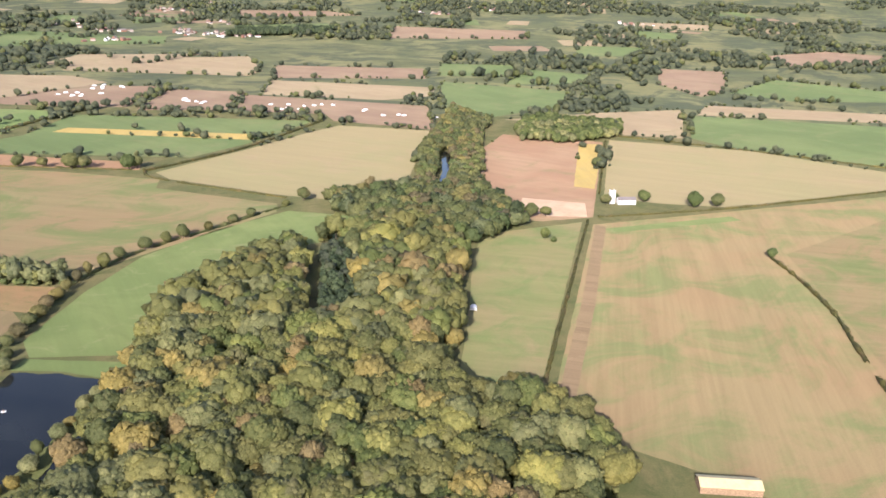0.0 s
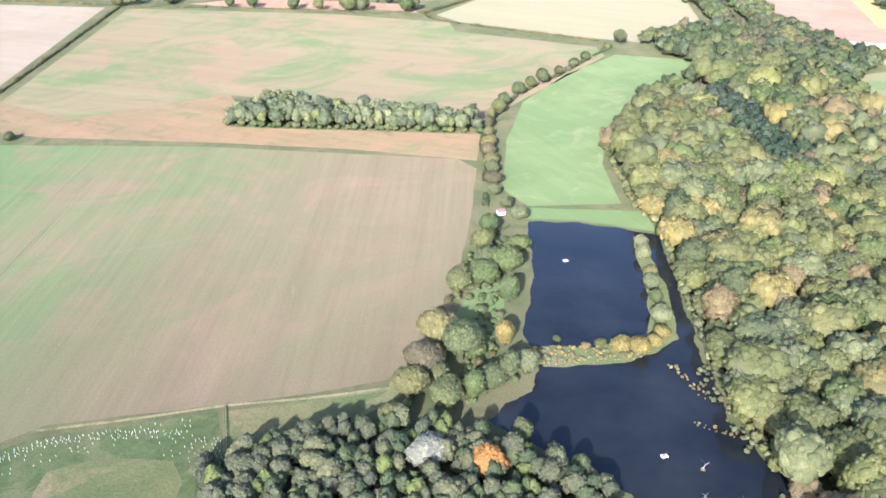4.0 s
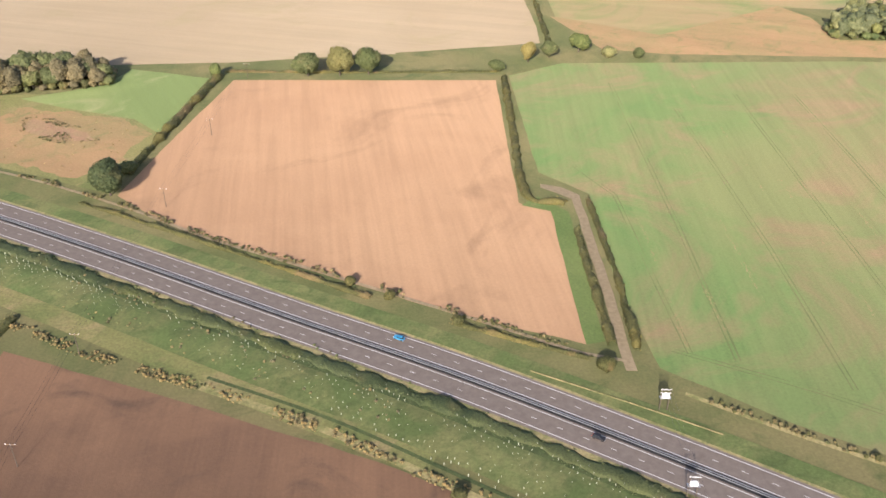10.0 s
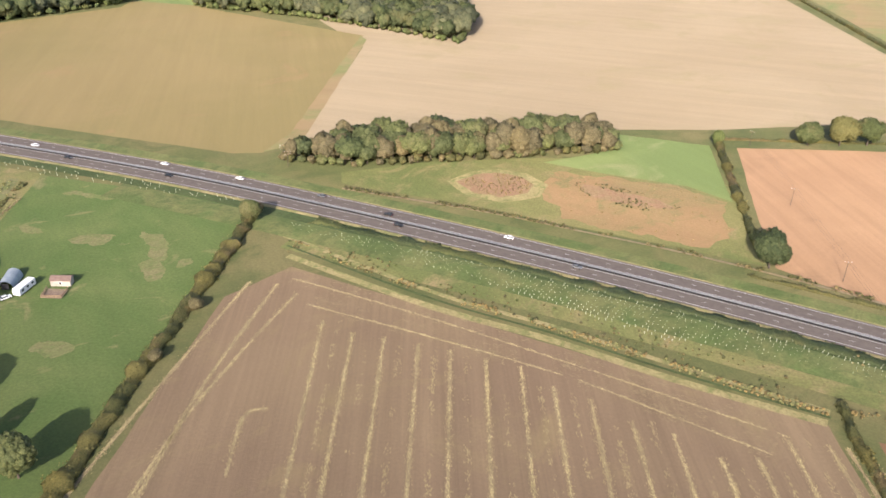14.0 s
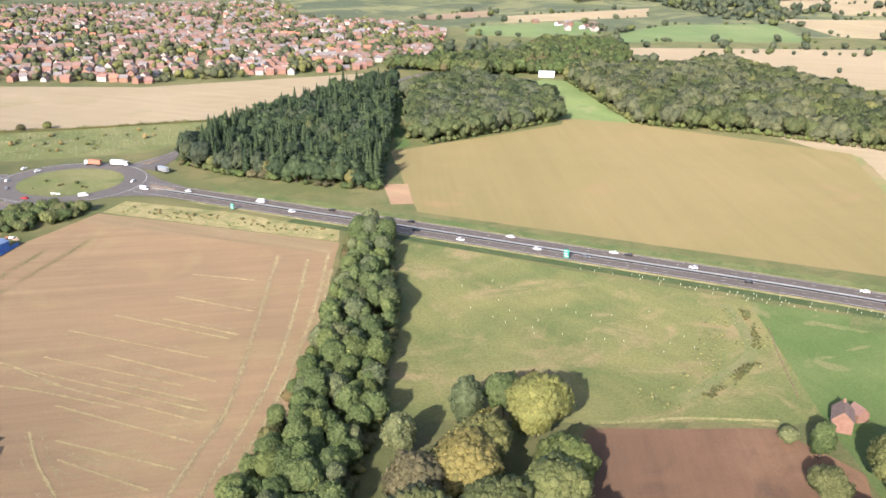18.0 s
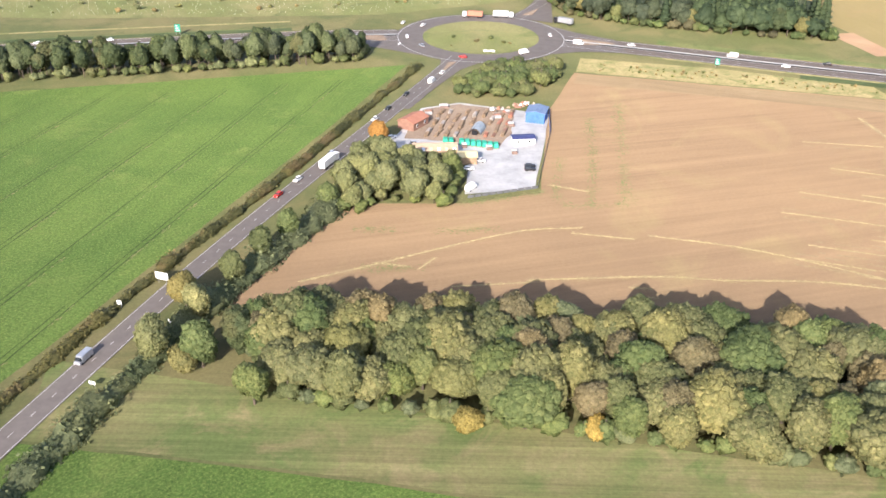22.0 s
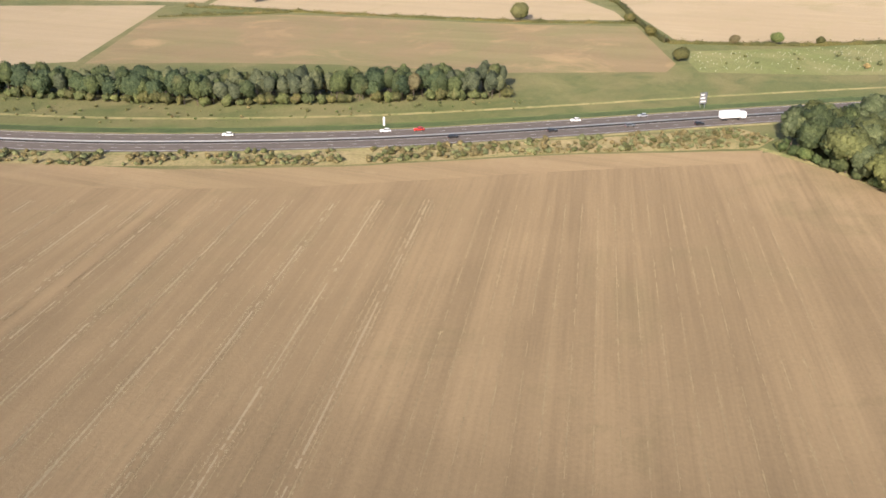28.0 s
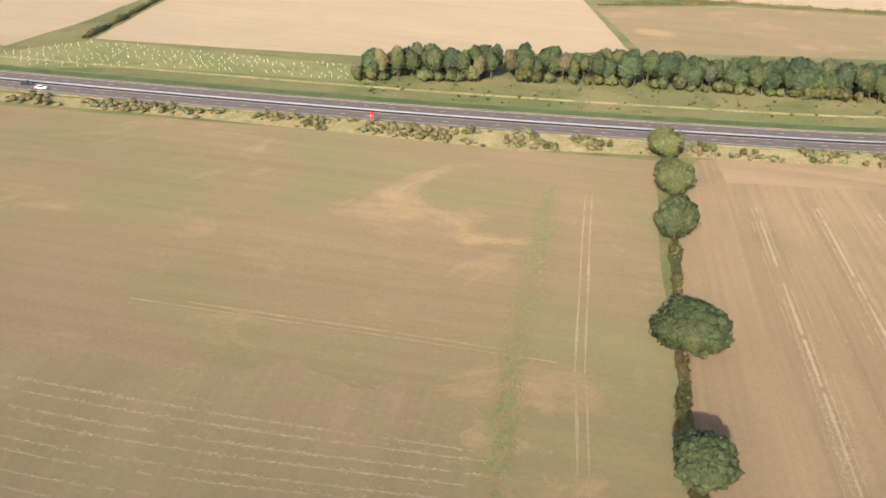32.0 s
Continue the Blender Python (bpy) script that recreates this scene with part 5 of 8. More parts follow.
tagged(put("verge", ribbon(bmesh.new(), offset(smooth_line(EAST[1:13]), 16.6), 3.4, 0.15), M["darkgrass"]), "strip of dark rank grass beside the road", "verge", kind="structure")
tagged(put("verge", ribbon(bmesh.new(), offset(smooth_line(EAST[4:9]), 39.5), 6.0, 0.145), M["rank"]), "strip of olive-brown rough grass below a bank", "verge", kind="structure")
bank(EAST[2:10], [(20.0, 0), (22.0, 0.35), (27.0, 0.8), (33.0, 0.3), (36.0, 0)], "verge", "low grass bank planted with saplings")
tagged(put("verge", ribbon(bmesh.new(), offset(smooth_line(WEST[1:]), -15), 3.2, 0.15), M["darkgrass"]), "strip of dark rank grass beside the road", "verge", kind="structure")
tagged(put("verge", ribbon(bmesh.new(), offset(smooth_line(WEST[1:]), -32), 1.4, 0.15), M["drygrass"]), "line of dry grass along a bank", "verge", kind="structure")
area("lane", M["soil_track"], [(-690, 405), (-680, 402), (-672.5, 395), (-668.5, 325), (-666, 270), (-670, 270), (-672.5, 325), (-676.5, 391), (-684, 397), (-690, 401)], 0.12, "bare farm track between hedges", "track")

# ---------------------------------------------------------------- woods
MIXED = (("broad", "olive", 4), ("oval", "sage", 3), ("broad", "lime", 1), ("broad", "oak", 4), ("oval", "deep", 3), ("broad", "yellow", 1), ("oval", "oak", 3), ("broad", "olive", 3), ("broad", "sage", 2), ("broad", "green", 3), ("broad", "lime", 1), ("oval", "brown", 3), ("broad", "oak", 3), ("broad", "brown", 1), ("broad", "yellow", 1))
BIG = [(-164, 698), (-111, 759), (-42, 822), (13, 774), (20, 711), (14, 556), (8, 490), (42, 464), (72, 446), (98, 414), (84, 325), (70, 300), (50, 222), (-166, 222), (-170, 262), (-177, 300), (-180, 345), (-180, 411), (-178, 475), (-190, 511), (-196, 610), (-152, 689)]
woodland("woodland", BIG, 13.8, MIXED, "dense autumn wood of oaks and ashes", 3, skip=lambda x, y: -108 < x + (y - 660) * 0.2 < -62 and 575 < y < 760, hug=1.14, size=(0.7, 1.3), skirt=("oak", "sage", "willow"))
woodland("woodland", [(-100, 727), (-70, 764), (-54, 590), (-83, 567)], 8.5, (("oval", "pine", 3), ("slim", "pine", 1), ("oval", "distant_dark", 2)), "block of dark evergreens within a wood", 4, hug=1.05)
woodland("woodland", [(-120, 908), (-35, 970), (-12, 960), (46, 969), (86, 838), (23, 758), (-40, 785), (-100, 850)], 12.5, MIXED, "riverside wood", 5, far=True, hug=1.0)
woodland("woodland", [(-28, 1175), (16, 1548), (81, 1445), (56, 1271), (49, 969), (12, 960), (16, 1128), (8, 1190), (-4, 1180), (-6, 960), (-26, 985)], 10.0, MIXED, "trees along a river", 6, far=True, hug=0.9)
woodland("woodland", [(118, 1385), (169, 1481), (290, 1436), (274, 1335), (181, 1273), (115, 1282)], 11.0, (("broad", "green", 1), ("oval", "willow", 1)), "copse beside a sand pit", 7, far=True)
woodland("woodland", [(-386, 262), (-340, 284), (-300, 286), (-262, 274), (-238, 258), (-232, 206), (-234, 192), (-378, 192)], 7.0, (("slim", "distant_dark", 3), ("slim", "pine", 2), ("oval", "distant", 2), ("slim", "green", 1), ("slim", "distant", 2)), "dense wet wood of alder and willow", 8, hug=1.2)
woodland("woodland", [(-474, 640), (-453, 668), (-351, 655), (-287, 640), (-286, 628), (-473, 625)], 8.0, (("slim", "lime", 1), ("oval", "sage", 2), ("slim", "willow", 1), ("oval", "olive", 1)), "narrow belt of mixed trees", 9, hug=1.35, skirt=("oak", "green"))
woodland("woodland", [(-1112, 478), (-1073, 508), (-998, 522), (-936, 530), (-932, 515), (-990, 497), (-1076, 474)], 8.0, (("broad", "deep", 2), ("oval", "brown", 2), ("broad", "oak", 2), ("oval", "green", 1)), "copse beside the main road", 10, hug=1.35, skirt=("oak", "hedge", "brown"))
woodland("woodland", [(-1253, 815), (-1313, 1023), (-1130, 1140), (-1052, 998), (-1016, 785), (-1024, 730), (-1082, 760), (-1160, 795)], 12.0, (("broad", "deep", 4), ("broad", "distant", 3), ("broad", "olive", 1)), "broadleaved wood behind fields", 11, far=True, hug=1.05, skirt=("oak", "green"))
woodland("woodland", [(-1579, 651), (-1562, 768), (-1504, 949), (-1484, 941), (-1456, 790), (-1428, 620), (-1424, 585), (-1457, 586), (-1532, 603), (-1567, 620)], 9.0, (("oval", "deep", 2), ("oval", "pine", 4), ("pine", "pine", 3), ("oval", "distant_dark", 2)), "dark wood of tall pines beside the road", 12, hug=1.3, skirt=("oak", "brown", "green"))
woodland("woodland", [(-1466, 914), (-1427, 999), (-1325, 909), (-1320, 812), (-1359, 766), (-1409, 712), (-1430, 727)], 10.0, (("broad", "deep", 4), ("broad", "distant", 2)), "rounded broadleaved wood", 13, far=True, hug=1.15, skirt=("oak", "green"))
woodland("woodland", [(-1520, 1060), (-1381, 1147), (-1352, 1268), (-1246, 1292), (-1247, 1139), (-1300, 1060), (-1360, 1050), (-1416, 1023)], 11.0, (("broad", "oak", 3), ("oval", "green", 2), ("oval", "brown", 1)), "parkland trees round a white house", 14, far=True, hug=1.1)
woodland("woodland", [(-1419, 508), (-1402, 512), (-1378, 410), (-1366, 316), (-1366, 180), (-1392, 180), (-1400, 379)], 7.6, (("oval", "green", 3), ("oval", "sage", 1), ("slim", "green", 3), ("oval", "deep", 1)), "double row of tall leafy trees", 15, singles=[(-1440, 200), (-1340, 200), (-1340, 372), (-1440, 372)], hug=1.25, skirt=("oak", "hedge"))
woodland("woodland", [(-1656, 260), (-1663, 280), (-1580, 287), (-1532, 286), (-1498, 280), (-1480, 259), (-1476, 239), (-1509, 240), (-1578, 247), (-1653, 253)], 7.7, (("oval", "sage", 1), ("oval", "pale", 2), ("oval", "green", 2), ("oval", "brown", 1), ("broad", "pale", 3), ("broad", "green", 1), ("oval", "olive", 1), ("broad", "olive", 1), ("oval", "lime", 1)), "belt of oaks along a field edge", 17, singles=[(-1720, 230), (-1450, 230), (-1450, 300), (-1720, 300)], hug=1.35, skirt=("oak", "green", "sage"))
woodland("woodland", [(-1660, 375), (-1649, 392), (-1617, 386), (-1618, 360), (-1642, 362), (-1652, 348)], 7.0, (("oval", "green", 2), ("oval", "sage", 2)), "trees that screen a yard", 18, hug=1.15, skirt=("oak", "green"))
woodland("woodland", [(-1624, 483), (-1608, 518), (-1575, 522), (-1578, 499), (-1595, 468), (-1625, 470)], 6.5, (("bushy", "oak", 2), ("bushy", "green", 2), ("bushy", "dry", 1)), "scrub beside the roundabout", 19, hug=1.5, size=(0.6, 1.5))
woodland("woodland", [(-1918, 450), (-1886, 474), (-1850, 480), (-1840, 460), (-1856, 395), (-1863, 352), (-1888, 398)], 9.5, (("broad", "deep", 2), ("oval", "sage", 2), ("broad", "olive", 1), ("oval", "deep", 1)), "wedge of oaks between two fields", 20, hug=1.15, skirt=("oak", "green"))
woodland("woodland", [(-1848, 462), (-1850, 478), (-1760, 503), (-1676, 532), (-1678, 516), (-1760, 489)], 6.6, (("slim", "distant", 2), ("slim", "sage", 1), ("slim", "deep", 3)), "screen of slender trees beside the road", 21, hug=1.7, skirt=("oak", "willow"))
woodland("woodland", [(-2360, 470), (-2280, 484), (-2150, 480), (-2023, 509), (-2027, 528), (-2148, 503), (-2230, 500), (-2330, 494)], 7.0, (("slim", "distant", 3), ("slim", "deep", 3), ("oval", "pine", 2), ("slim", "brown", 1)), "belt of tall ivy-grown trees", 22, hug=1.35, size=(0.85, 1.12), skirt=("oak", "hedge"))
woodland("woodland", [(-640, 2760), (-360, 2900), (-380, 2760), (-640, 2620)], 14.0, (("broad", "pine", 1),), "far dark wood", 23, far=True, hug=0.9)

# ---------------------------------------------------------------- hedges
hedge([(305, 761), (309, 699), (306, 624), (295, 561), (286, 500), (276, 426)], 3.2, 3.5, seed=31, gaps=0.1)
hedge([(153, 867), (99, 627), (61, 454)], 1.9, 2.6, "hedge", "low straggling hedge between two fields", 32, 0.1)
hedge([(166, 880), (318, 934), (543, 1042), (724, 1134)], 2.6, 3.0, seed=33)
hedge([(246, 1307), (182, 976)], 2.2, 2.5, seed=34)
hedge([(274, 1349), (418, 1287), (611, 1183), (760, 1090)], 2.6, 3.5, seed=35)
hedge([(-192, 1387), (-266, 1158), (-347, 1011)], 3.5, 4.5, seed=36)
hedge([(-640, 1020), (-609, 1271), (-577, 1410)], 4.5, 9, "hedge", "tall thick field hedge", 37)
hedge([(-353, 1018), (-321, 974), (-165, 912)], 2.4, 3, seed=38, gaps=0.1)
hedge([(-690, 990), (-676, 754), (-670, 605)], 2.8, 3.4, seed=39)
hedge([(-1250, 992), (-981, 996), (-797, 1008), (-693, 1000), (-543, 1007), (-366, 1013)], 2.6, 3.2, seed=40, gaps=0.1)
hedge([(-702, 541), (-700, 456), (-697, 394), (-680, 386)], 3.0, 4.0, seed=41)
hedge([(-677, 362), (-673, 284)], 3.0, 3.2, seed=42)
hedge([(-669, 390), (-665, 329), (-664, 282)], 3.0, 3.2, seed=43)
hedge([(-872, 533), (-879, 475), (-886, 404)], 3.5, 4.5, seed=44)
hedge([(-870, 540), (-780, 544), (-706, 550)], 1.6, 2.6, "hedge", "low dry hedge with weeds", 45, 0.2)
hedge([(-1112, 420), (-1118, 351), (-1121, 315), (-1124, 285), (-1127, 240), (-1130, 130)], 4.0, 6.5, "hedge", "overgrown thorn hedge beside a paddock", 46)
hedge([(-891, 290), (-893, 267), (-893, 228), (-893, 100)], 3.2, 4.0, "hedge", "autumn hedge beside bare earth", 47)
hedge([(-897, 376), (-861, 359), (-789, 323), (-738, 298), (-682, 276)], 1.7, 2.2, "hedge", "straggling dry hedge along a fence", 48, 0.25)
# This low hedge is added as the dark band of a shadowed ditch.
hedge([(-1865.5, 347), (-1871.5, 298), (-1879, 241), (-1892, 100)], 1.5, 2.4, "hedge", "low dark hedge in place of a ditch in shadow", 49)
tagged(put("grass_line", ribbon(bmesh.new(), [(-1857, 368), (-1864, 326), (-1869, 290), (-1876, 241), (-1888, 100)], 1.3, 0.15, 0.0, 3.0), M["drygrass"]), "rough pale grass between ditch and crop", "grass", kind="structure")
hedge([(-1646, 512), (-1680, 378), (-1704, 292), (-1724, 200), (-1744, 90)], 2.8, 4.2, "hedge", "brown autumn hedge along the road", 50, dense=16.0)
hedge([(-1652, 367), (-1662, 337), (-1672, 309), (-1682, 280), (-1692, 240), (-1712, 150)], 6.5, 8.5, "sage", "tall mixed hedge along the road", 51, clump=0.9, dense=26.0)
hedge([(-2250, 390), (-2259, 322), (-2265, 273), (-2268, 242), (-2272, 110)], 1.6, 2.6, "hedge", "low hedge under a row of oaks", 52)
hedge([(-2246, 717), (-2171, 710), (-2021, 697), (-1943, 703)], 2.2, 3.0, seed=53)
hedge([(-1989, 846), (-1950, 792), (-1940, 704), (-1931, 643)], 3.0, 4.0, seed=54)
hedge([(-1930, 643), (-1840, 650), (-1730, 690), (-1637, 739), (-1562, 780)], 2.4, 3.0, seed=55)
hedge([(-2494, 517), (-2504, 660)], 2.2, 3.0, seed=56)
hedge([(-2251, 679), (-2172, 706)], 2.0, 2.6, seed=57)
hedge([(-281, 500), (-281, 560), (-283, 620), (-276, 660), (-262, 705), (-240, 748), (-214, 788), (-188, 834), (-160, 882)], 2.6, 4.2, "oak", "uneven hedge along a meadow", 58, 0.15)
hedge(offset(smooth_line(EAST[2:9]), 15.6), 1.5, 6.4, "deep", "long low dark hedge beside the carriageway", 59, dense=10.0)
SCRUB_BANK = [(-2520, 428), (-2400, 419), (-2300, 413), (-2230, 411), (-2165, 413), (-2083, 427), (-2010, 448), (-1925, 474), (-1915, 462), (-1925, 449), (-2000, 434), (-2083, 411), (-2165, 400), (-2240, 399), (-2300, 396), (-2400, 408), (-2520, 418)]
area("bank", M["drybank"], SCRUB_BANK, 0.15, "bank of dry grass between road and field", "bank")
bushes("scrub_bushes", SCRUB_BANK, 2.5, ("hedge", "dry", "dry", "dry", "willow", "willow", "olive"), "low scrub and tufts on a dry bank", 3, (0.1, 0.46))
# ---------------------------------------------------------------- far country: trees on field edges, woods, hamlets
def masses(name, spots, mats, label, seed, level=1, category="woodland"):
    """Small far tree masses as one object: each a few lumpy boughs. spots: x, y, size, material number."""
    rng = np.random.default_rng(seed)
    bv, bf = BALLS[level]
    vs, ts, tm, n = [], [], [], 0
    for x, y, s, k in spots:
        for _ in range(2):
            r = s * rng.uniform(0.5, 0.75)
            c = np.array([x + rng.uniform(-0.45, 0.45) * s, y + rng.uniform(-0.45, 0.45) * s, rise(y) + s * rng.uniform(0.5, 0.95)])
            vs.append(bv * r * np.array([1, 1, 0.95]) * (1 + rng.uniform(-0.22, 0.22, (len(bv), 1))) + c)
            ts.append(bf + n)
            tm.append(np.full(len(bf), k))
            n += len(bv)
    me = arrays_mesh(name, np.concatenate(vs), np.concatenate(ts), np.zeros((0, 4), int), np.concatenate(tm), np.zeros(0), [LEAF[m] for m in mats])
    return tagged(new(name, me), label, category, kind="stuff")


# Mostly the greyed leaves, so haze over far trees comes from their colour.
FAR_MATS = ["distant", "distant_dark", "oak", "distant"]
TOWN = [(-2900, 1330), (-2500, 1560), (-1900, 1830), (-1764, 1560), (-1640, 1560), (-1500, 1440), (-1484, 1160), (-1535, 1050), (-1724, 918), (-1909, 888), (-2300, 830), (-2900, 900)]
rng = random.Random(77)
spots = []
for x, y in scatter([(-3700, 1150), (1900, 1150), (2200, 4850), (-4500, 4850)], 25, rng):
    w = noise.noise((x * 0.0022, y * 0.0022, 4.2)) + 0.55 * noise.noise((x * 0.008, y * 0.008, 1.2)) + (0.10 if y > 2300 else -0.06)
    if w > 0.16 and not any(inside(x, y, p) for p in FIELDS) and not inside(x, y, TOWN) and rng.random() < (0.9 if y < 1900 else 0.5):
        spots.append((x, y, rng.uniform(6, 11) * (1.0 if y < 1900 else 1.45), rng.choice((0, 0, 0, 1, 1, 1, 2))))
for p in FIELDS:
    if max(q[1] for q in p) < 1000:
        continue
    for a, b in zip(p, p[1:] + p[:1]):
        d = math.dist(a, b)
        s = rng.uniform(5, 30)
        while s < d:
            x, y = a[0] + (b[0] - a[0]) * s / d + rng.uniform(-4, 4), a[1] + (b[1] - a[1]) * s / d + rng.uniform(-4, 4)
            if y > 1040 and noise.noise((x * 0.006, y * 0.006, 8.8)) > -0.22:
                spots.append((x, y, rng.choice((3.0, 3.5, 4, 5, 7, 9)) * (1 if y < 2000 else 1.3), rng.choice((0, 0, 1, 2))))
            s += rng.uniform(7, 24) * (1 if noise.noise((x * 0.01, y * 0.01, 2)) > 0 else 3)
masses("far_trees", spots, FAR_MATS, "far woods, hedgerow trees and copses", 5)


# ---------------------------------------------------------------- buildings
def house_parts(w, d, h, pitch):
    """Walls, roof and chimney of a gabled house whose ridge runs along x."""
    a = bmesh.new()
    x, y, r = w / 2, d / 2, d / 2 * pitch
    low = [a.verts.new(p) for p in ((-x, -y, 0), (x, -y, 0), (x, y, 0), (-x, y, 0))]
    top = [a.verts.new(p) for p in ((-x, -y, h), (x, -y, h), (x, y, h), (-x, y, h))]
    g = [a.verts.new((-x, 0, h + r)), a.verts.new((x, 0, h + r))]
    for i in range(4):
        a.faces.new((low[i], low[(i + 1) % 4], top[(i + 1) % 4], top[i]))
    a.faces.new((top[3], top[0], g[0]))
    a.faces.new((top[1], top[2], g[1]))
    b = bmesh.new()
    o, t = 0.35, 0.16
    pts = [(-y - o, h - o * pitch), (0, h + r), (y + o, h - o * pitch), (y + o, h - o * pitch + t), (0, h + r + t * 1.2), (-y - o, h - o * pitch + t)]
    e0, e1 = ([b.verts.new((s * (x + 0.3), p, q + 0.03)) for p, q in pts] for s in (-1, 1))
    b.faces.new(e0)
    b.faces.new(e1[::-1])
    for i in range(6):
        b.faces.new((e0[i], e1[i], e1[(i + 1) % 6], e0[(i + 1) % 6]))
    c = bmesh.new()
    box(c, x * 0.55, -0.4, h + r - 0.9, x * 0.55 + 0.9, 0.4, h + r + 1.1, bevel=0.04)
    for m in (a, b):
        bmesh.ops.recalc_face_normals(m, faces=m.faces)
    return a, b, c


def window_bm(w, h):
    bm = bmesh.new()
    box(bm, -w / 2, -0.06, -h / 2, w / 2, 0.06, h / 2)
    return bm


def house(x, y, turn, w, d, h, wall, roof, label, category="house", pitch=0.8, windows=0, chimney=True, name="house", group=""):
    ob = thing(name, label, category, pose(x, y, rise(y), 0, 0, turn), group)
    a, b, c = house_parts(w, d, h, pitch)
    body = part("wall", a, M[wall], ob)
    part("roof", b, M[roof], ob)
    if chimney:
        part("chimney", c, M["brick"], ob)
    else:
        c.free()
    for k in range(windows):
        for s in (-1, 1):
            for z in ([1.5, 4.0] if h > 4.5 else [h * 0.55]):
                win = part("window", window_bm(1.1, 1.2), M["white"], ob, "white framed window")
                win.matrix_basis = pose(-w / 2 + w * (k + 0.5) / windows, s * d / 2, z)
                pane = part("pane", window_bm(0.9, 1.0), M["glass"], win)
                pane.matrix_basis = pose(0, s * 0.03, 0)
    return ob


# the town: streets of houses, the front rows as houses of their own, those behind joined
rng = random.Random(12)
WALLS, ROOFS = ["brick", "render", "render", "brick", "brick"], ["tile_red", "tile_brown", "tile_grey", "tile_brown", "tile_brown", "tile_red", "tile_grey"]
vs, qs, ts, qm, tm, n, own, green = [], [], [], [], [], 0, 0, []
mats = ["brick", "render", "tile_red", "tile_brown", "tile_grey", "tile_orange", "white"]
for x, y in scatter(TOWN, 12.4, rng, 0.2):
    k = noise.noise((x * 0.012, y * 0.012, 6.1))
    street = 35 * noise.noise((x * 0.003, y * 0.003, 9.3)) + 12
    if abs((y + street * 3) % 54 - 27) < 5.5 or abs((x + y * 0.35) % 210 - 105) < 6:
        continue
    if k > 0.34 or rng.random() < 0.34:
        green.append((x, y, rng.uniform(4, 8.5), rng.choice((0, 1, 1, 2))))
        continue
    w, d, h = rng.uniform(7.0, 10.5), rng.uniform(6, 7.6), rng.choice((2.7, 5.0, 5.0, 5.2))
    turn = street + rng.choice((0, 0, 90)) + rng.uniform(-5, 5)
    wall = rng.choice(WALLS)
    roof = rng.choice(ROOFS) if k < 0.2 else rng.choice(("tile_red", "tile_orange", "tile_brown"))
    if y < 880 + max(0, (x + 1909)) * 0.42 + 34 and x > -2330 and own < 110:
        own += 1
        house(x, y, turn, w, d, h, wall, roof, "%s house with a %s roof at a town edge" % ({"brick": "brick", "render": "pale", "white": "white"}[wall], {"tile_red": "red tiled", "tile_brown": "brown tiled", "tile_grey": "grey tiled", "tile_orange": "bright orange tiled"}[roof]), group="houses on the edge of the town")
        continue
    c, s = math.cos(radians(turn)), math.sin(radians(turn))
    a, b, r = w / 2, d / 2, d / 2 * 0.8
    local = [(-a, -b, 0), (a, -b, 0), (a, b, 0), (-a, b, 0), (-a, -b, h), (a, -b, h), (a, b, h), (-a, b, h), (-a, 0, h + r), (a, 0, h + r), (-a - 0.3, -b - 0.4, h - 0.2), (a + 0.3, -b - 0.4, h - 0.2), (a + 0.3, 0, h + r + 0.12), (-a - 0.3, 0, h + r + 0.12), (a + 0.3, b + 0.4, h - 0.2), (-a - 0.3, b + 0.4, h - 0.2)]
    vs += [(x + p * c - q * s, y + p * s + q * c, rise(y) + z) for p, q, z in local]
    qs += [(n + 0, n + 1, n + 5, n + 4), (n + 1, n + 2, n + 6, n + 5), (n + 2, n + 3, n + 7, n + 6), (n + 3, n + 0, n + 4, n + 7), (n + 10, n + 11, n + 12, n + 13), (n + 13, n + 12, n + 14, n + 15)]
    qm += [mats.index(wall)] * 4 + [mats.index(roof)] * 2
    ts += [(n + 7, n + 4, n + 8), (n + 5, n + 6, n + 9)]
    tm += [mats.index(wall)] * 2
    n += 16
me = arrays_mesh("far_houses", np.array(vs), np.array(ts), np.array(qs), np.array(tm), np.array(qm), [M[m] for m in mats], False)
tagged(new("far_houses", me), "crowded brick houses of a town with red and brown roofs", "houses", kind="stuff")
masses("garden_trees", green, FAR_MATS, "garden trees among the town's houses", 6, category="trees")
area("town_ground", M["ground"], TOWN, 0.06, "streets and gardens of a town", "town")

house(206, 940, 8, 20, 8, 5, "white", "tile_grey", "white church with a grey roof among yews", "church", 0.7, 3, False, "church")
tower = thing("church_tower", "square pale church tower beside a nave", "tower", pose(190, 940, 0, 0, 0, 8))
bm = bmesh.new()
box(bm, -3, -3, 0, 3, 3, 14, 0.97, 0.15)
part("tower_wall", bm, M["white"], tower)
for s in (-1, 1):
    for q in (-1, 1):
        bm = bmesh.new()
        box(bm, s * 2.5 - 0.4, q * 2.5 - 0.4, 13.9, s * 2.5 + 0.4, q * 2.5 + 0.4, 15.4, 0.6)
        part("pinnacle", bm, M["white"], tower)
house(150, 382, -3, 31, 11, 4.0, "timber", "creamroof", "long low barn with a cream sheet roof", "barn", 0.35, 0, False, "barn")
bales = thing("bale_stack", "long stack of pale wrapped bales beside a barn", "bales", pose(160, 366, 0, 0, 0, -5))
rng = random.Random(5)
bale = bpy.data.meshes.new("bale")
bm = bmesh.new()
bmesh.ops.create_cone(bm, cap_ends=True, segments=10, radius1=0.75, radius2=0.75, depth=1.5, matrix=pose(0, 0, 0.75, 90))
